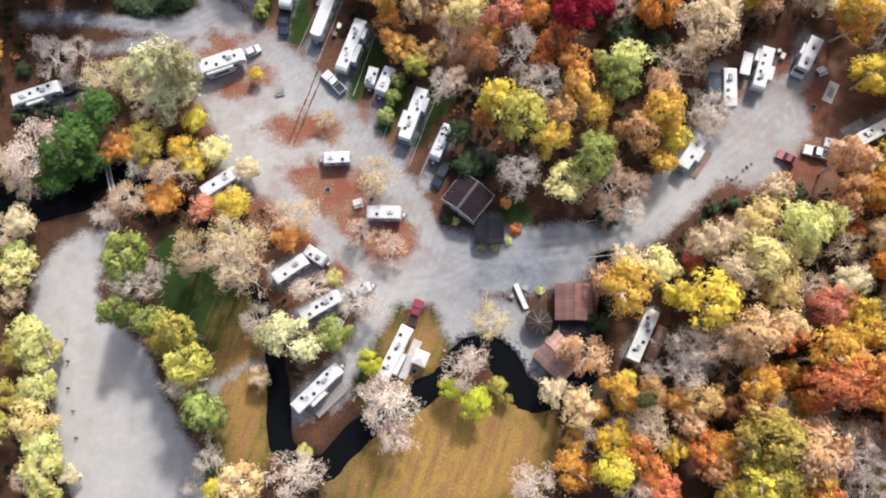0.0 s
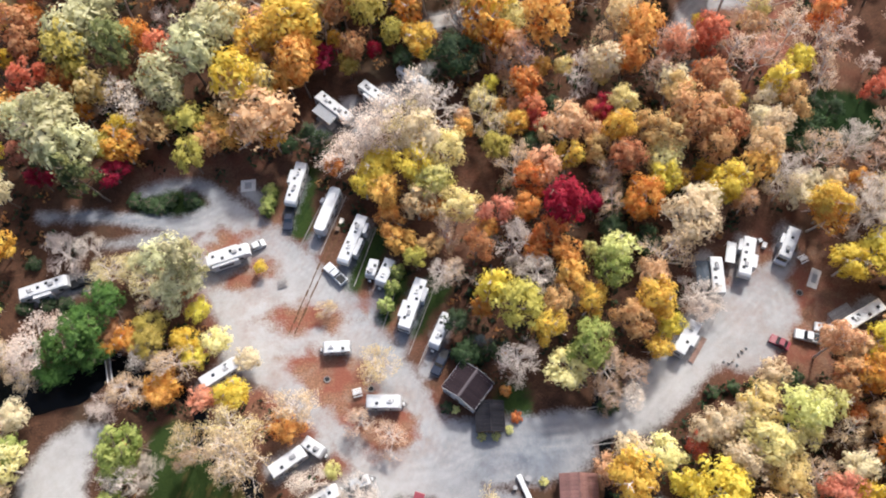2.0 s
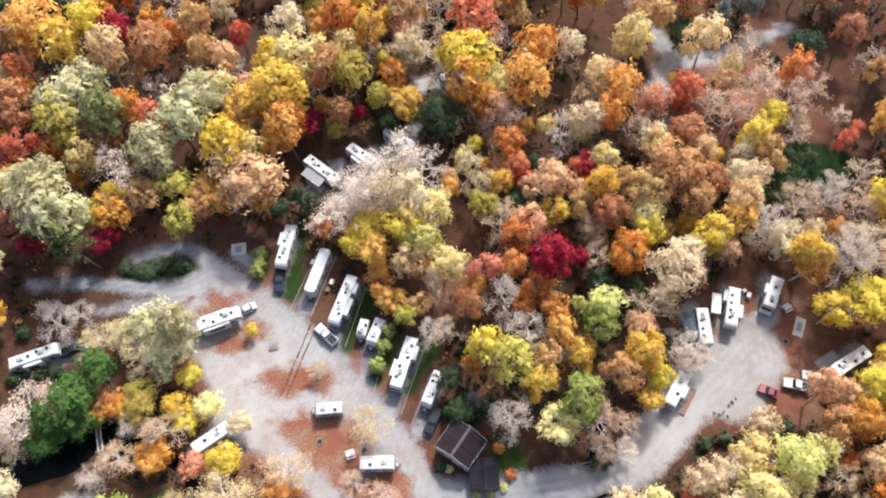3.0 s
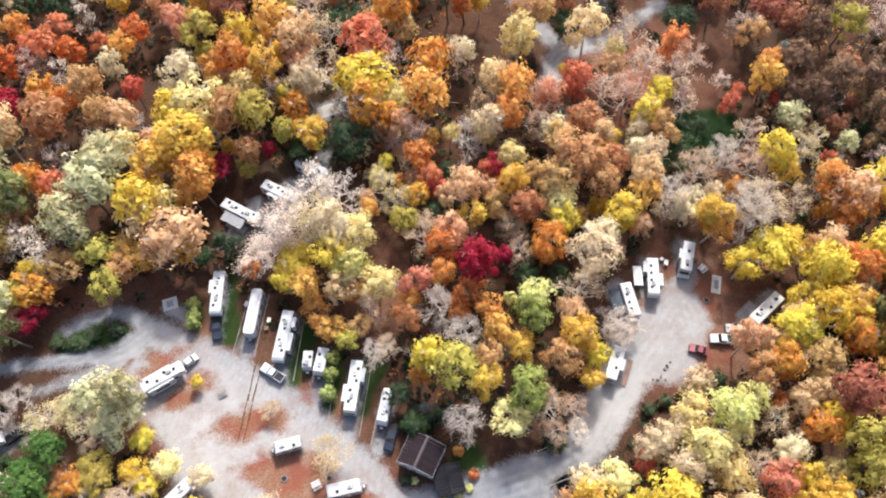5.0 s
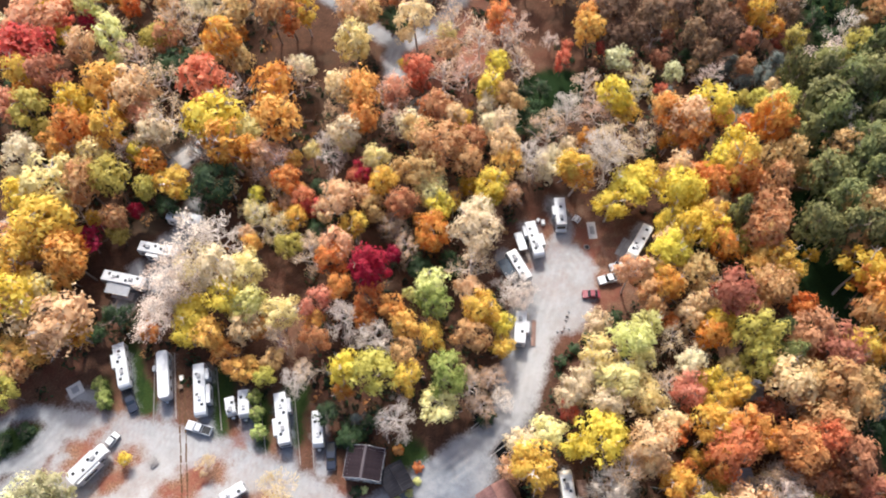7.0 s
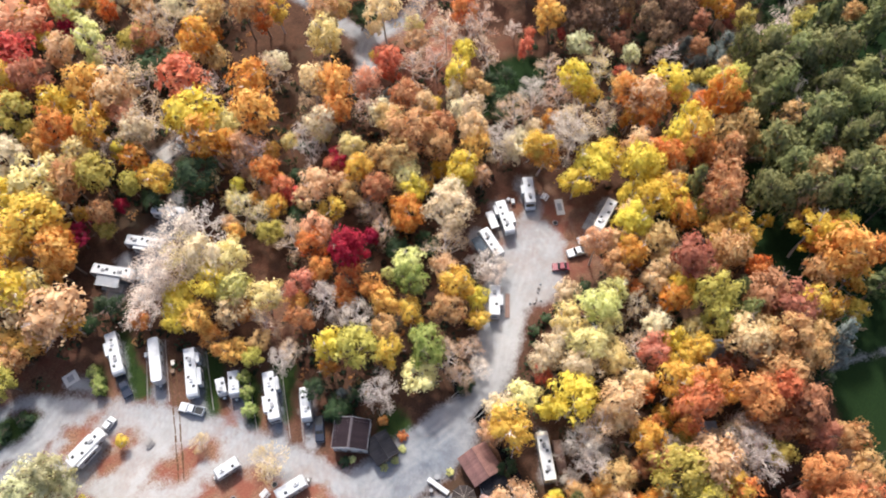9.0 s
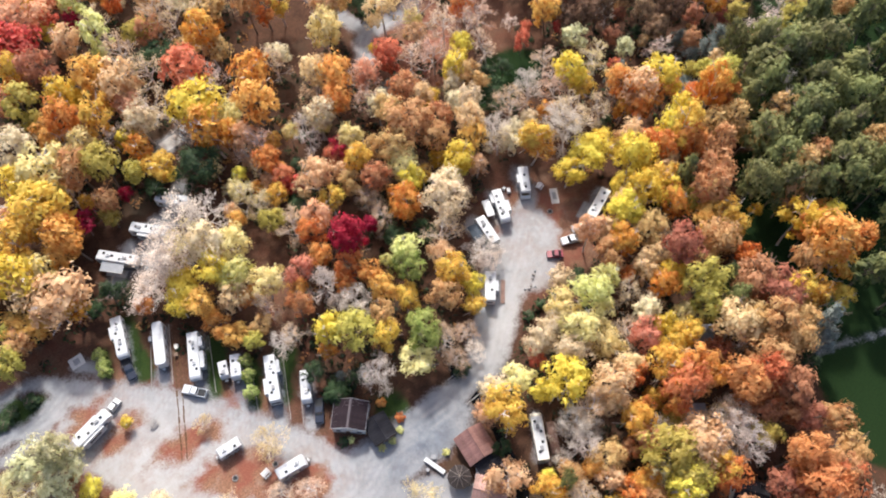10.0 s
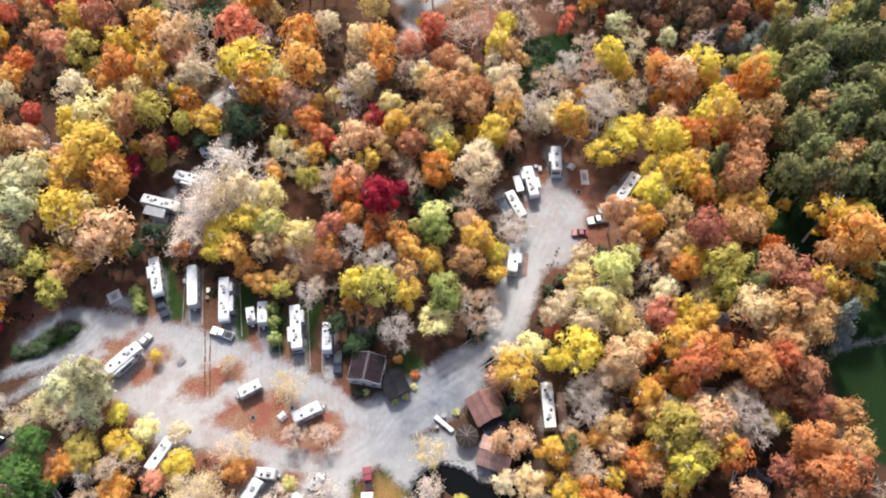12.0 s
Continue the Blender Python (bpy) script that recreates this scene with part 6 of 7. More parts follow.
# the eastern clearing
caravan(56.2, 52.2, 82, 8.2, "white caravan with a grey canopy beside it", seed=19)
caravan(63.1, 55.3, 247, 9.0, "white fifth-wheel caravan with wide slide-outs", style="fifth", slides=((0.5, 1, 3.0, 0.9), (-2.4, -1, 2.6, 0.8)), seed=20)
caravan(72.2, 57.1, 237, 8.0, "white motorhome with a cab and dark windscreen", style="cab", slides=((-0.8, -1, 2.4, 0.6),), seed=21, name="motorhome")
caravan(82.4, 40.9, 203, 9.4, "grey-white caravan on a gravel pad below trees", seed=22, colour=CREAM)
caravan(47.4, 40.1, 50, 7.8, "white caravan half covered by a golden tree", seed=23, slides=((0, -1, 2.6, 0.7),))
car(71.6, 38.2, 159, "white pickup truck with a dark open bed", WHITE, "pickup", 5.4, 1.95, "pickup_truck")
car(75.6, 39.4, 159, "white sedan parked beside a pickup", WHITE, "sedan", 4.7)
car(65.7, 37.7, 145, "dark red sedan on the edge of the gravel", RED, "sedan", 4.0)
# by the barns and in the northern wood
caravan(33.6, 6.4, 60, 10.4, "white park caravan with a brown deck alongside", seed=24, colour=CREAM)
caravan(-0.5, 107.0, 314, 8.8, "white caravan with a rounded nose in the wood", style="round", seed=25)
caravan(-9.1, 102.9, 313, 9.6, "white caravan partly under bare branches", seed=26, slides=((-1, -1, 3.0, 0.8),))
caravan(-18.8, 100.7, 313, 10.2, "white caravan with a pale awning rolled out", seed=27, awning=-1)
car(12.7, 124.7, 103, "white car among the trees", WHITE, "sedan", 4.4)


# ---- buildings ----
def gable(name, x, y, heading, length, width, eaves, ridge, roof, wall, label, category, sheets=14, overhang=0.35, openings=(), cap=None, fascia=None):
    """A gabled building: four walls, two slopes of single roof sheets, ridge cap, doors and windows. openings: (kind, wall, along, width, height, foot)."""
    root = thing(name, pose(x, y, 0.0, 0, 0, heading), label, category)
    t = 0.16
    for s in (-1, 1):
        part("wall", box(0, s * (width / 2 - t / 2), -0.2, length, t, eaves + 0.2), wall, root)
        bm = bmesh.new()
        pts = [(-width / 2 + t, -0.2), (width / 2 - t, -0.2), (width / 2 - t, eaves), (0, ridge - 0.08), (-width / 2 + t, eaves)]
        prism(pts, t, bm)
        part("gable_wall", bm, wall, root, "", pose(s * (length / 2 - t / 2), 0, 0, 0, 0, 90))
    slope = math.hypot(width / 2 + overhang, (ridge - eaves) * (1 + 2 * overhang / width))
    angle = math.degrees(math.atan2(ridge - eaves, width / 2))
    step_x = (length + 2 * overhang) / sheets
    bm = box(0, 0, 0, step_x - 0.02, slope, 0.05, 0.012, 1)
    for k in (-0.33, 0.0, 0.33):
        box(k * step_x, 0, 0.05, 0.05, slope, 0.035, 0, 1, bm)
    me = bpy.data.meshes.new("roof_sheet")
    bm.to_mesh(me)
    bm.free()
    me.materials.append(roof)
    for s in (-1, 1):
        for k in range(sheets):
            lift = 0.004 * (k % 2)
            m = pose(-length / 2 - overhang + step_x * (k + 0.5), 0, ridge + lift, 0, 0, 0) @ pose(0, 0, 0, -s * angle, 0, 0) @ pose(0, s * slope / 2, 0)
            shared("roof_sheet", me, root, m)
    part("ridge_cap", bevel_all(prism([(-0.28, -0.10), (0, 0.12), (0.28, -0.10), (0.22, -0.13), (0, 0.05), (-0.22, -0.13)], length + 2 * overhang), 0.008, 1), cap or roof, root, "", pose(0, 0, ridge + 0.06, 0, 0, 90))
    if fascia:
        drop = (ridge - eaves) * 2 * overhang / width
        for s in (-1, 1):
            part("fascia", box(0, s * (width / 2 + overhang + 0.03), eaves - drop - 0.16, length + 2 * overhang, 0.05, 0.22, 0.008, 1), fascia, root, "white eaves board")
            for e in (-1, 1):
                m = pose(e * (length / 2 + overhang + 0.03), 0, ridge + 0.02, 0, 0, 0) @ pose(0, 0, 0, -s * angle, 0, 0) @ pose(0, s * slope / 2, -0.16)
                part("barge_board", box(0, 0, 0, 0.05, slope, 0.22, 0.008, 1), fascia, root, "white gable board", m)
    for kind, side, along, w, h, foot in openings:
        if side in ("front", "back"):
            s = -1 if side == "front" else 1
            m = pose(along, s * (width / 2 + 0.02), foot)
        else:
            s = -1 if side == "west" else 1
            m = pose(s * (length / 2 + 0.02), along, foot, 0, 0, 90)
        frame_ob = part(kind, box(0, 0, 0, w, 0.08, h, 0.01, 1), GLASS if kind == "window" else TIMBER, root, "", m)
        bm = box(-w / 2 - 0.05, 0, -0.05, 0.10, 0.12, h + 0.15)
        box(w / 2 + 0.05, 0, -0.05, 0.10, 0.12, h + 0.15, 0, 1, bm)
        box(0, 0, h, w + 0.2, 0.12, 0.10, 0, 1, bm)
        part("trim", bm, WHITE, frame_ob)
    return root


gable("house", 4.0, 34.8, 48, 6.2, 7.3, 3.7, 5.3, PURPLE, WHITE, "small house with a purple-brown shingled roof and white walls", "house", 9, 0.12,
      (("window", "west", -2.2, 1.1, 1.0, 1.1), ("door", "west", 0.3, 0.95, 2.0, 0.05), ("window", "west", 2.3, 1.1, 1.0, 1.1), ("window", "front", 1.2, 1.2, 1.0, 1.1), ("window", "back", 0.8, 1.0, 1.0, 1.1)), cap=RIDGE, fascia=WHITE)
gable("porch_shed", 7.5, 28.8, 86, 5.3, 4.9, 2.3, 3.2, SHINGLE, TIMBER, "low dark-roofed shed beside the house and lane", "shed", 8, 0.3,
      (("door", "west", 0.0, 1.2, 1.9, 0.05), ("window", "front", 0.5, 0.9, 0.7, 1.1)))
gable("barn", 21.7, 13.4, 84, 6.2, 6.2, 3.0, 4.5, RUSTY, TIMBER, "timber barn with a rusty red sheet roof", "barn", 9, 0.35,
      (("door", "west", 0.0, 2.2, 2.3, 0.0), ("window", "front", 0.5, 0.9, 0.8, 1.2)))
gable("lean_to_shed", 21.5, 8.6, 84, 3.4, 5.2, 2.2, 2.6, SHINGLE, TIMBER, "low dark lean-to shed against the barn", "shed", 5, 0.2, (("door", "west", 0.0, 1.2, 1.8, 0.0),))
gable("mill_shed", 17.9, 3.7, -50, 6.6, 5.9, 2.7, 4.0, FADED, TIMBER, "wooden shed with a rust-brown sheet roof by the creek", "shed", 9, 0.35,
      (("door", "front", 0.0, 1.2, 1.9, 0.0), ("window", "west", 0.5, 0.9, 0.8, 1.1)))
gable("wood_shed", 63.0, -11.4, 62, 5.4, 5.0, 2.6, 3.8, GREYROOF, TIMBER, "shed with a blue-grey sheet roof under tall trees", "shed", 8, 0.3, (("door", "west", 0.0, 1.4, 1.9, 0.0),))
gable("wood_shed", 78.2, 1.5, -38, 4.4, 4.0, 2.4, 3.3, GREYROOF, TIMBER, "small shed with a blue-grey roof among trees", "shed", 7, 0.3, (("door", "west", 0.0, 1.2, 1.8, 0.0),))
gable("cabin", 60.4, -29.0, -53, 6.4, 5.0, 2.9, 4.6, SHINGLE, WHITE, "small cabin with a dark roof and a white gable wall", "cabin", 8, 0.25,
      (("window", "west", 0.0, 1.0, 1.3, 1.2), ("door", "front", 1.0, 0.95, 2.0, 0.05)))


# ---- small structures ----
def canopy(x, y, heading, sx, sy, height, cloth, label, name="canopy_tent"):
    root = thing(name, pose(x, y, 0.05, 0, 0, heading), label, "canopy")
    bm = bmesh.new()
    rim = [bm.verts.new((a * sx / 2, b * sy / 2, height)) for a, b in ((-1, -1), (1, -1), (1, 1), (-1, 1))]
    low = [bm.verts.new((v.co.x, v.co.y, height - 0.22)) for v in rim]
    peak = bm.verts.new((0, 0, height + 0.45))
    for k in range(4):
        bm.faces.new((rim[k], rim[(k + 1) % 4], peak))
        bm.faces.new((low[k], low[(k + 1) % 4], rim[(k + 1) % 4], rim[k]))
    part("cover", bm, cloth, root)
    for a, b in ((-1, -1), (1, -1), (1, 1), (-1, 1)):
        part("leg", tube(bmesh.new(), (a * (sx / 2 - 0.06), b * (sy / 2 - 0.06), 0), (a * (sx / 2 - 0.06), b * (sy / 2 - 0.06), height), 0.035, 0.035, 6), ALU, root)
    return root


def deck(x, y, heading, sx, sy, height, label, boards=14, rail=True, material=None):
    root = thing("deck", pose(x, y, 0.03, 0, 0, heading), label, "deck")
    material = material or BROWN_DECK
    wide = sy / boards
    bm = box(0, 0, 0, sx, wide - 0.02, 0.05, 0.008, 1)
    me = bpy.data.meshes.new("board")
    bm.to_mesh(me)
    bm.free()
    me.materials.append(material)
    for k in range(boards):
        shared("board", me, root, pose(0, -sy / 2 + wide * (k + 0.5), height))
    for a in (-1, 1):
        for b in (-1, 1):
            part("post", box(a * (sx / 2 - 0.08), b * (sy / 2 - 0.08), 0, 0.12, 0.12, height + (0.95 if rail else 0)), TIMBER, root)
    if rail:
        part("rail", box(0, -sy / 2 + 0.06, height + 0.9, sx, 0.10, 0.06, 0.01, 1), TIMBER, root)
    return root


def picnic_table(x, y, heading, material, label):
    root = thing("picnic_table", pose(x, y, 0.02, 0, 0, heading), label, "table")
    for k in range(4):
        part("plank", box(0, -0.30 + 0.2 * k, 0.72, 1.8, 0.18, 0.04, 0.008, 1), material, root)
    for s in (-1, 1):
        part("bench", box(0, s * 0.72, 0.43, 1.8, 0.26, 0.04, 0.008, 1), material, root)
        bm = tube(bmesh.new(), (s * 0.6, -0.72, 0), (s * 0.6, 0.2, 0.72), 0.05, 0.05, 5)
        tube(bm, (s * 0.6, 0.72, 0), (s * 0.6, -0.2, 0.72), 0.05, 0.05, 5)
        part("leg", bm, material, root)
    return root


def fire_ring(x, y, label="round ring of grey stones for a fire"):
    root = thing("fire_ring", pose(x, y, 0.02), label, "fire pit")
    me = bpy.data.meshes.new("stone")
    bm = bmesh.new()
    bmesh.ops.create_icosphere(bm, subdivisions=1, radius=0.17)
    bm.to_mesh(me)
    bm.free()
    me.materials.append(STONE)
    for k in range(11):
        a = k * math.tau / 11
        shared("stone", me, root, pose(0.6 * math.cos(a), 0.6 * math.sin(a), 0.08, 20 * k, 35 * k, 50 * k))
    bm = bmesh.new()
    bmesh.ops.create_cone(bm, cap_ends=True, segments=14, radius1=0.5, radius2=0.42, depth=0.06, matrix=Matrix.Translation((0, 0, 0.03)))
    part("ash_bed", bm, BLACK, root)
    return root


def slab(x, y, heading, sx, sy, label, hollow=True):
    """A pale concrete pad with a kerb and a darker sunk middle."""
    root = thing("concrete_pad", pose(x, y, 0.0, 0, 0, heading), label, "concrete pad")
    part("base", box(0, 0, -0.1, sx, sy, 0.18, 0.02, 1), CONCRETE, root)
    if hollow:
        part("pit_frame", box(0, 0, 0.08, sx * 0.45, sy * 0.5, 0.14, 0.02, 1), GREY, root)
    return root


canopy(-7.3, 5.6, 63, 2.7, 2.7, 2.3, WHITE, "square white canopy tent beside a caravan")
canopy(53.7, 52.9, 80, 5.4, 2.7, 2.4, BLUE_CANVAS, "long dark blue canopy beside a white caravan")
canopy(60.4, 56.9, 70, 4.6, 1.9, 2.3, PALE_CANVAS, "pale canopy beside a fifth-wheel caravan")
deck(-9.4, 5.6, 62, 7.6, 1.7, 0.4, "pale grey deck along a long caravan", 9, False, CONCRETE)
deck(-24.6, -0.6, 39, 7.5, 2.0, 0.5, "grey deck with a rail along a caravan", 12, True, STONE)
deck(36.2, 4.6, 60, 7.0, 1.9, 0.6, "brown wooden deck along a park caravan", 12)
deck(49.6, 37.9, 50, 6.0, 1.0, 0.3, "brown wooden step deck beside a caravan", 6, False)
deck(79.6, 42.6, 23, 5.0, 2.2, 0.15, "low grey platform beside a caravan", 10, False, STONE)
deck(-20.9, 98.6, 313, 5.0, 2.0, 0.4, "pale deck below a caravan awning", 10, False, CONCRETE)
slab(76.6, 50.3, 59, 4.4, 2.0, "pale concrete pad with a sunk middle")
slab(-38.6, 84.3, 0, 3.2, 2.9, "pale concrete pad with a grey hatch")
slab(7.8, 124.7, 6, 5.6, 3.6, "pale concrete pad among trees", False)
picnic_table(75.4, 54.6, 20, PALE_CANVAS, "pale picnic table on bare earth")
picnic_table(-31.3, 60.5, 14, STONE, "weathered grey picnic table on the pale gravel")
picnic_table(-17.2, 36.2, 10, PALE_CANVAS, "pale picnic table beside a caravan")
picnic_table(-26.2, 12.6, 30, TIMBER, "weathered picnic table under trees")
fire_ring(-8.8, 3.3)
fire_ring(72.8, 47.6)
fire_ring(-14.6, 36.8)
fire_ring(-23.0, 39.5)

# dark round pavilion between the barns
pavilion = thing("pavilion", pose(14.9, 10.2, 0.05), "dark round pavilion with a ribbed canvas roof", "pavilion")
for k in range(10):
    a0, a1 = k * math.tau / 10, (k + 1) * math.tau / 10
    bm = bmesh.new()
    v = [bm.verts.new(p) for p in ((0, 0, 3.3), (2.6 * math.cos(a0), 2.6 * math.sin(a0), 2.3), (2.6 * math.cos(a1), 2.6 * math.sin(a1), 2.3), (2.6 * math.cos(a1), 2.6 * math.sin(a1), 2.1), (2.6 * math.cos(a0), 2.6 * math.sin(a0), 2.1))]
    bm.faces.new((v[0], v[1], v[2]))
    bm.faces.new((v[1], v[4], v[3], v[2]))
    part("roof_panel", bm, DARK_CANVAS, pavilion)
    part("rib", tube(bmesh.new(), (0, 0, 3.34), (2.62 * math.cos(a0), 2.62 * math.sin(a0), 2.33), 0.05, 0.04, 5), STRIPE, pavilion)
    if k % 2 == 0:
        part("post", tube(bmesh.new(), (2.5 * math.cos(a0), 2.5 * math.sin(a0), 0), (2.5 * math.cos(a0), 2.5 * math.sin(a0), 2.25), 0.07, 0.07, 6), TIMBER, pavilion)

# long white storage box on the yard
chest = thing("storage_box", pose(12.3, 15.5, 0.05, 0, 0, 108), "long narrow white storage box on gravel", "box")
part("body", box(0, 0, 0, 5.1, 0.85, 0.75, 0.04, 1), WHITE, chest)
for k in range(3):
    part("lid", box(-1.7 + 1.7 * k, 0, 0.752, 1.66, 0.93, 0.07, 0.02, 1), WHITE, chest)

# footbridge over the western bend of the creek
bridge = thing("footbridge", pose(-65.9, 46.5, 0.05, 0, 0, -79), "narrow footbridge with two white beams over dark water", "bridge")
for s in (-1, 1):
    part("beam", box(0, s * 0.42, 0.0, 7.0, 0.16, 0.28, 0.02, 1), PALE_CANVAS, bridge, "white painted beam")
for k in range(18):
    part("plank", box(-3.4 + 0.4 * k, 0, 0.06, 0.30, 0.68, 0.05, 0.008, 1), STRIPE, bridge)

# rails where the lane crosses the creek
for y, turn in ((28.9, 4), (21.9, 2)):
    rail = thing("bridge_rail", pose(29.2, y, 0.05, 0, 0, turn), "low pale rail beside the lane over the creek", "railing", "bridge rails")
    for k in range(4):
        part("post", box(-3 + 2 * k, 0, -0.4, 0.14, 0.14, 1.2, 0.02, 1), CONCRETE, rail)
    for z in (0.35, 0.65):
        part("bar", box(0, 0, z, 6.4, 0.08, 0.12, 0.02, 1), CONCRETE, rail)


# ---- shrubs ----
for x, y in ((-33.5, 81.7), (-33.8, 79.2), (-34.2, 77.2)):
    shrub("fern", x, y, 3.6, 1.7, "yellow-green shrub in a strip between pitches")
for x, y in ((-7.7, 60.0), (-9.0, 56.6), (-10.4, 53.0)):
    shrub("fern", x, y, 3.6, 1.8, "fresh yellow-green shrub in a strip between caravans")
for x, y in ((50.2, 29.4), (54.5, 29.9), (58.6, 30.1), (64.3, 30.1), (66.9, 30.4)):
    shrub("darkgreen", x, y, 2.0, 1.5, "dark green shrub on brown leaf litter")
for x, y in ((-59.5, 81.3), (-55.3, 82.0), (-50.5, 81.5), (-62.6, 82.7), (-57.3, 80.6)):
    shrub("darkgreen", x, y, 1.6, 2.0, "low dark green shrub on a grassy island")
for x, y in ((-83.0, 70.0), (-78.9, 60.6), (-83.5, 60.4), (-75.4, 60.3)):
    shrub("darkgreen", x, y, 2.0, 1.8, "dark green shrub beside a caravan")
for x, y in ((5.5, 43.4), (3.4, 41.6), (6.4, 41.0), (9.0, 41.5)):
    shrub("darkgreen", x, y, 3.2, 2.0, "tall dark green shrub behind the house")
for x, y in ((11.2, 33.6), (12.6, 28.4)):
    shrub("orange", x, y, 1.4, 1.2, "low orange shrub beside the house")
for x, y in ((5.6, 25.5), (8.3, 25.3), (10.9, 26.3), (1.2, 31.0)):
    shrub("lime", x, y, 0.9, 0.9, "low yellow-green shrub along the wall")
shrub("darkgreen", -0.4, 31.6, 1.2, 1.3, "dark green shrub before the house")
shrub("lime", 16.0, 16.3, 1.1, 0.9, "small green shrub on the yard")


# ---- yard clutter ----
def pot(x, y, r, label):
    root = thing("barrel", pose(x, y, 0.05), label, "barrel")
    bm = bmesh.new()
    bmesh.ops.create_cone(bm, cap_ends=True, segments=16, radius1=r * 0.9, radius2=r, depth=0.8, matrix=Matrix.Translation((0, 0, 0.4)))
    part("body", bevel_all(bm, 0.03, 1), RUBBER, root)
    bm = bmesh.new()
    bmesh.ops.create_cone(bm, cap_ends=True, segments=16, radius1=r * 1.04, radius2=r * 1.04, depth=0.06, matrix=Matrix.Translation((0, 0, 0.81)))
    part("lid", bm, GREY, root)


def crate(x, y, heading, sx, sy, h, paint, label):
    root = thing("crate", pose(x, y, 0.05, 0, 0, heading), label, "crate", "gear on the gravel")
    part("body", box(0, 0, 0, sx, sy, h, 0.03, 1), paint, root)
    part("lid", box(0, 0, h + 0.002, sx * 1.04, sy * 1.04, 0.06, 0.015, 1), paint, root)


def woodpile(x, y, heading, length, label):
    root = thing("woodpile", pose(x, y, 0.05, 0, 0, heading), label, "woodpile")
    bm = tube(bmesh.new(), (0, -0.25, 0), (0, 0.25, 0), 0.09, 0.08, 7)
    me = bpy.data.meshes.new("log")
    bm.to_mesh(me)
    bm.free()
    me.materials.append(TIMBER)
    for row in range(4):
        for k in range(int(length / 0.19)):
            shared("log", me, root, pose(-length / 2 + 0.19 * k + 0.09 * (row % 2), 0.03 * ((k * 7 + row) % 3 - 1), 0.09 + 0.16 * row, 0, 40 * k, 4 * (k % 3)))


pot(13.2, 17.1, 0.55, "dark round barrel on the gravel yard")
pot(10.6, 15.7, 0.4, "small dark barrel beside a storage box")
pot(13.4, 2.4, 0.5, "dark round barrel beside the creek")
crate(18.3, 8.4, 30, 1.1, 0.8, 0.7, PALE_CANVAS, "pale crate between two sheds")
crate(19.0, 9.2, 70, 0.9, 0.6, 0.5, WHITE, "white crate beside the barn")
for k, (x, y) in enumerate(((54.2, 35.2), (55.1, 34.8), (56.0, 35.1), (56.6, 34.2), (57.4, 36.2), (58.2, 36.8), (59.2, 37.4))):
    crate(x, y, 25 * k, 0.45 + 0.1 * (k % 3), 0.35, 0.3 + 0.1 * (k % 2), (GREY, STONE, STRIPE)[k % 3], "small grey crate on the pale gravel")
woodpile(-17.4, 31.9, 20, 1.8, "stack of split firewood beside a caravan")
woodpile(74.9, 57.2, 60, 1.6, "stack of split firewood on bare earth")
crate(68.3, 58.4, 60, 1.2, 0.8, 0.8, PALE_CANVAS, "pale crate beside a motorhome")
crate(67.8, 59.6, 20, 0.8, 0.7, 0.6, WHITE, "white crate beside a motorhome")
crate(-22.5, 78.6, 60, 1.1, 0.7, 0.7, PALE_CANVAS, "pale crate beside a long caravan")
crate(-19.6, 71.6, 70, 0.9, 0.8, 0.6, TIMBER, "wooden crate between two caravans")
crate(-18.6, 73.2, 70, 1.1, 0.8, 0.8, CREAM, "cream crate between two caravans")
picnic_table(-22.3, 13.4, 60, PALE_CANVAS, "pale picnic table beside the drive")

# pale edging along the pitches
for (x0, y0), (x1, y1) in (((-17.4, 79.5), (-23.6, 66.0)), ((-21.6, 80.6), (-28.2, 67.4)), ((-11.4, 71.2), (-16.8, 58.4)), ((-6.2, 61.6), (-11.8, 48.2)), ((-0.8, 55.6), (-6.8, 42.8)), ((0.2, 50.4), (-5.0, 40.4))):
    edge = thing("edging", pose((x0 + x1) / 2, (y0 + y1) / 2, 0.04, 0, 0, math.degrees(math.atan2(y1 - y0, x1 - x0))), "weathered grey edging beside a gravel pitch", "edging", "edging of the pitches")
    run = math.hypot(x1 - x0, y1 - y0)
    for k in range(4):
        part("sleeper", box(-run / 2 + run / 4 * (k + 0.5), 0, -0.05, run / 4 - 0.04, 0.14, 0.16, 0.02, 1), STONE, edge)

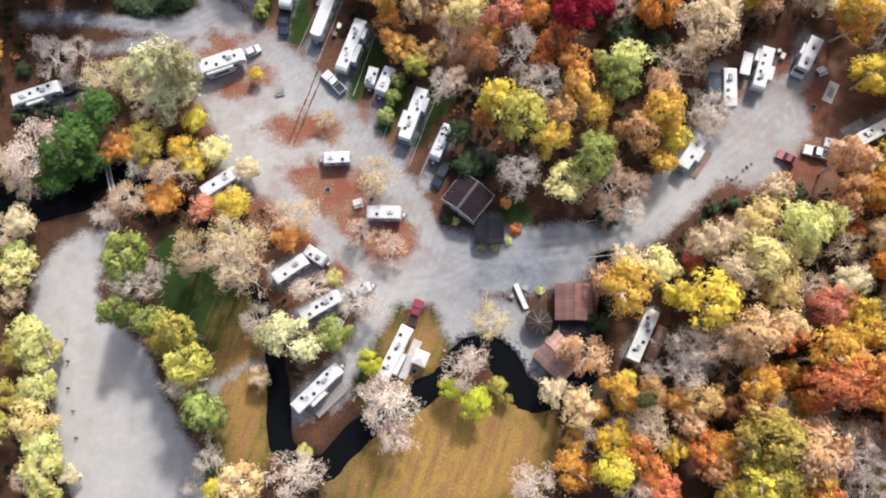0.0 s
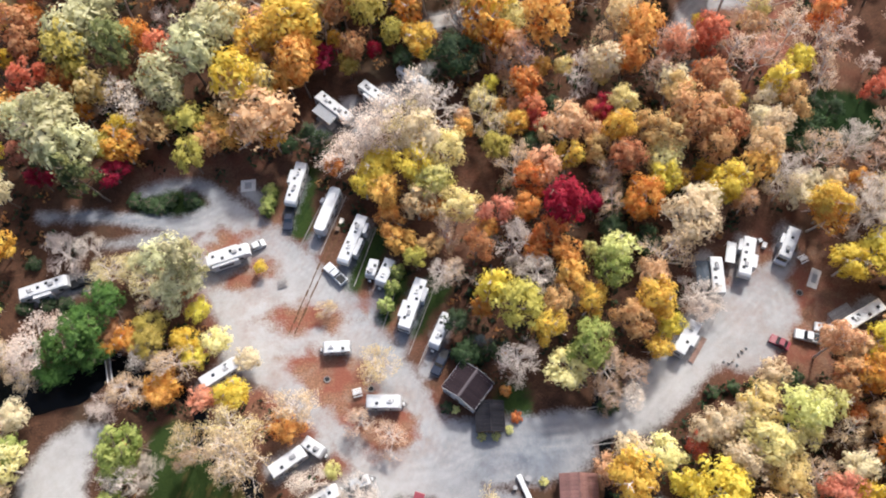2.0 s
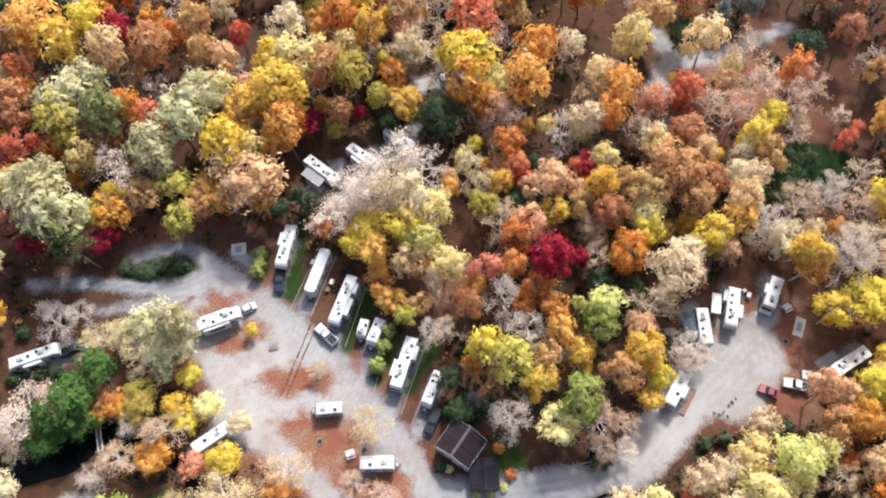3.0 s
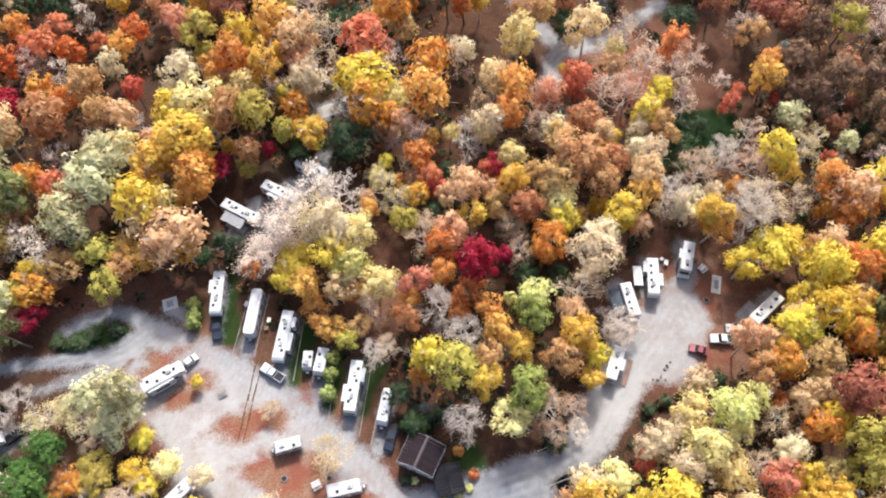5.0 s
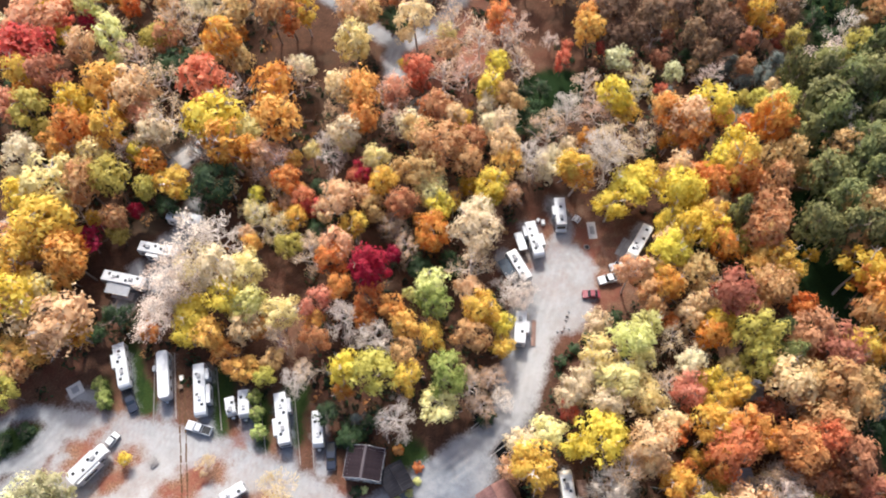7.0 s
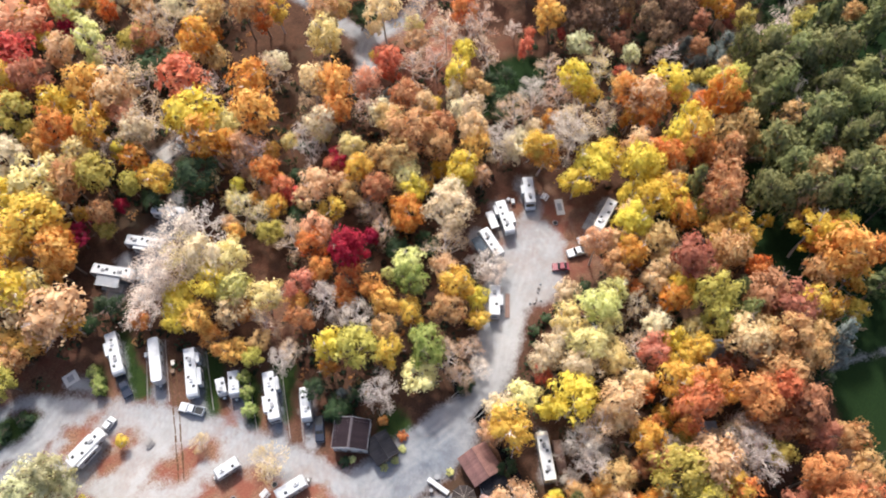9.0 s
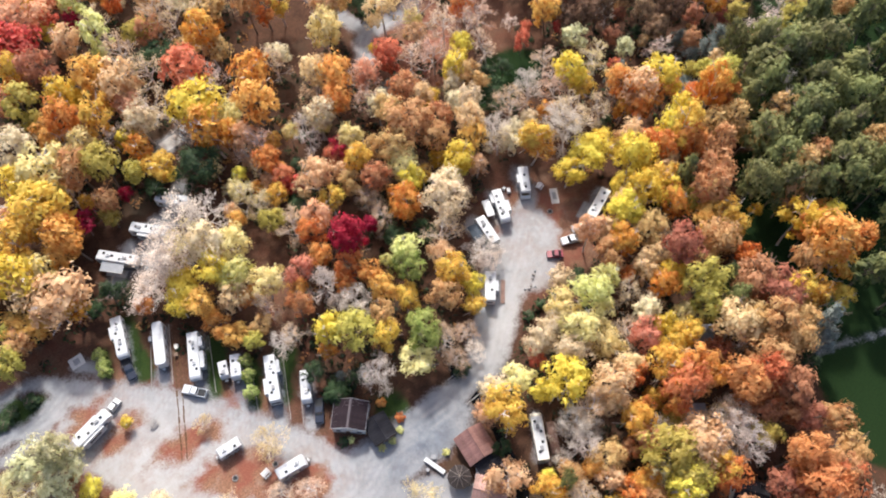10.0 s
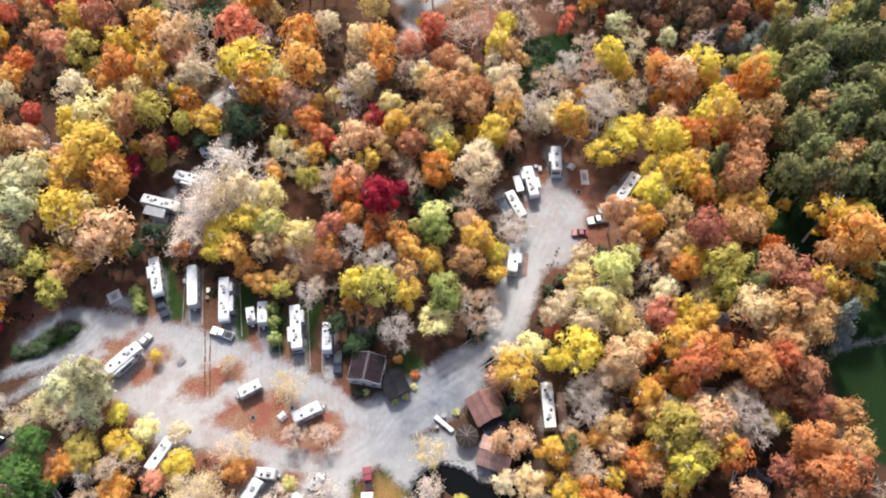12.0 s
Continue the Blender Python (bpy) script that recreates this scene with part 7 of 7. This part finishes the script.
# two narrow dark strips across the lane: long cast shadows built as brown pieces
for k, (x0, y0, x1, y1) in enumerate(((-18.4, 75.6, -30.3, 49.6), (-17.3, 75.2, -29.2, 49.2))):
    run = math.hypot(x1 - x0, y1 - y0)
    shade_strip = new("track_%d" % (k + 1))
    shade_strip.matrix_basis = pose((x0 + x1) / 2, (y0 + y1) / 2, 0.055, 0, 0, math.degrees(math.atan2(y1 - y0, x1 - x0)))
    tagged(shade_strip, "narrow dark brown strip standing for a long cast shadow", "track", kind="structure")
    for i in range(14):
        w = 0.30 + 0.10 * math.sin(2.3 * i + k)
        part("earth", box(-run / 2 + run / 14 * (i + 0.5), 0.06 * math.sin(1.7 * i + 2 * k), -0.04, run / 14 * (0.97 - 0.2 * ((i * 5 + k) % 3 == 0)), w, 0.055, 0.012, 1), SHADOW_BROWN, shade_strip)

# stones along the creek below the yard
bank = thing("stone_bank", pose(0, 0, 0), "row of grey stones along the creek bank", "stones")
stone_dice = random.Random(77)
me = bpy.data.meshes.new("stone")
bm = bmesh.new()
bmesh.ops.create_icosphere(bm, subdivisions=1, radius=0.36)
for v in bm.verts:
    v.co *= stone_dice.uniform(0.75, 1.2)
bm.to_mesh(me)
bm.free()
me.materials.append(STONE)
for a, b in zip(ROUND_CREEK[1], ROUND_CREEK[1][1:]):
    if -1.5 < a[0] < 15 and -6 < a[1] < 9:
        dx, dy = b[0] - a[0], b[1] - a[1]
        n = math.hypot(dx, dy)
        for _ in range(2):
            w = a[2] + stone_dice.uniform(0.5, 1.5)
            s, u = stone_dice.uniform(0.4, 1.05), stone_dice.random()
            shared("stone", me, bank, pose(a[0] + dx * u - dy / n * w, a[1] + dy * u + dx / n * w, 0.0, stone_dice.uniform(0, 360), stone_dice.uniform(0, 360), 0) @ Matrix.Diagonal((s, s, s * 0.8, 1)))

# short posts along the western lot
for x, y in [(-73.8, 10.6), (-73.7, 5.6), (-72.8, 1.3), (-72.2, -3.6), (-71.5, -10.9), (-74.1, 14.8)]:
    post = thing("post", pose(x, y, 0.03), "short dark wooden post beside the pale lot", "post", "posts along the lot")
    part("stake", tube(bmesh.new(), (0, 0, -0.2), (0, 0, 1.0), 0.17, 0.15, 8), TIMBER, post)
    part("cap", tube(bmesh.new(), (0, 0, 1.0), (0, 0, 1.06), 0.19, 0.16, 8), BLACK, post)
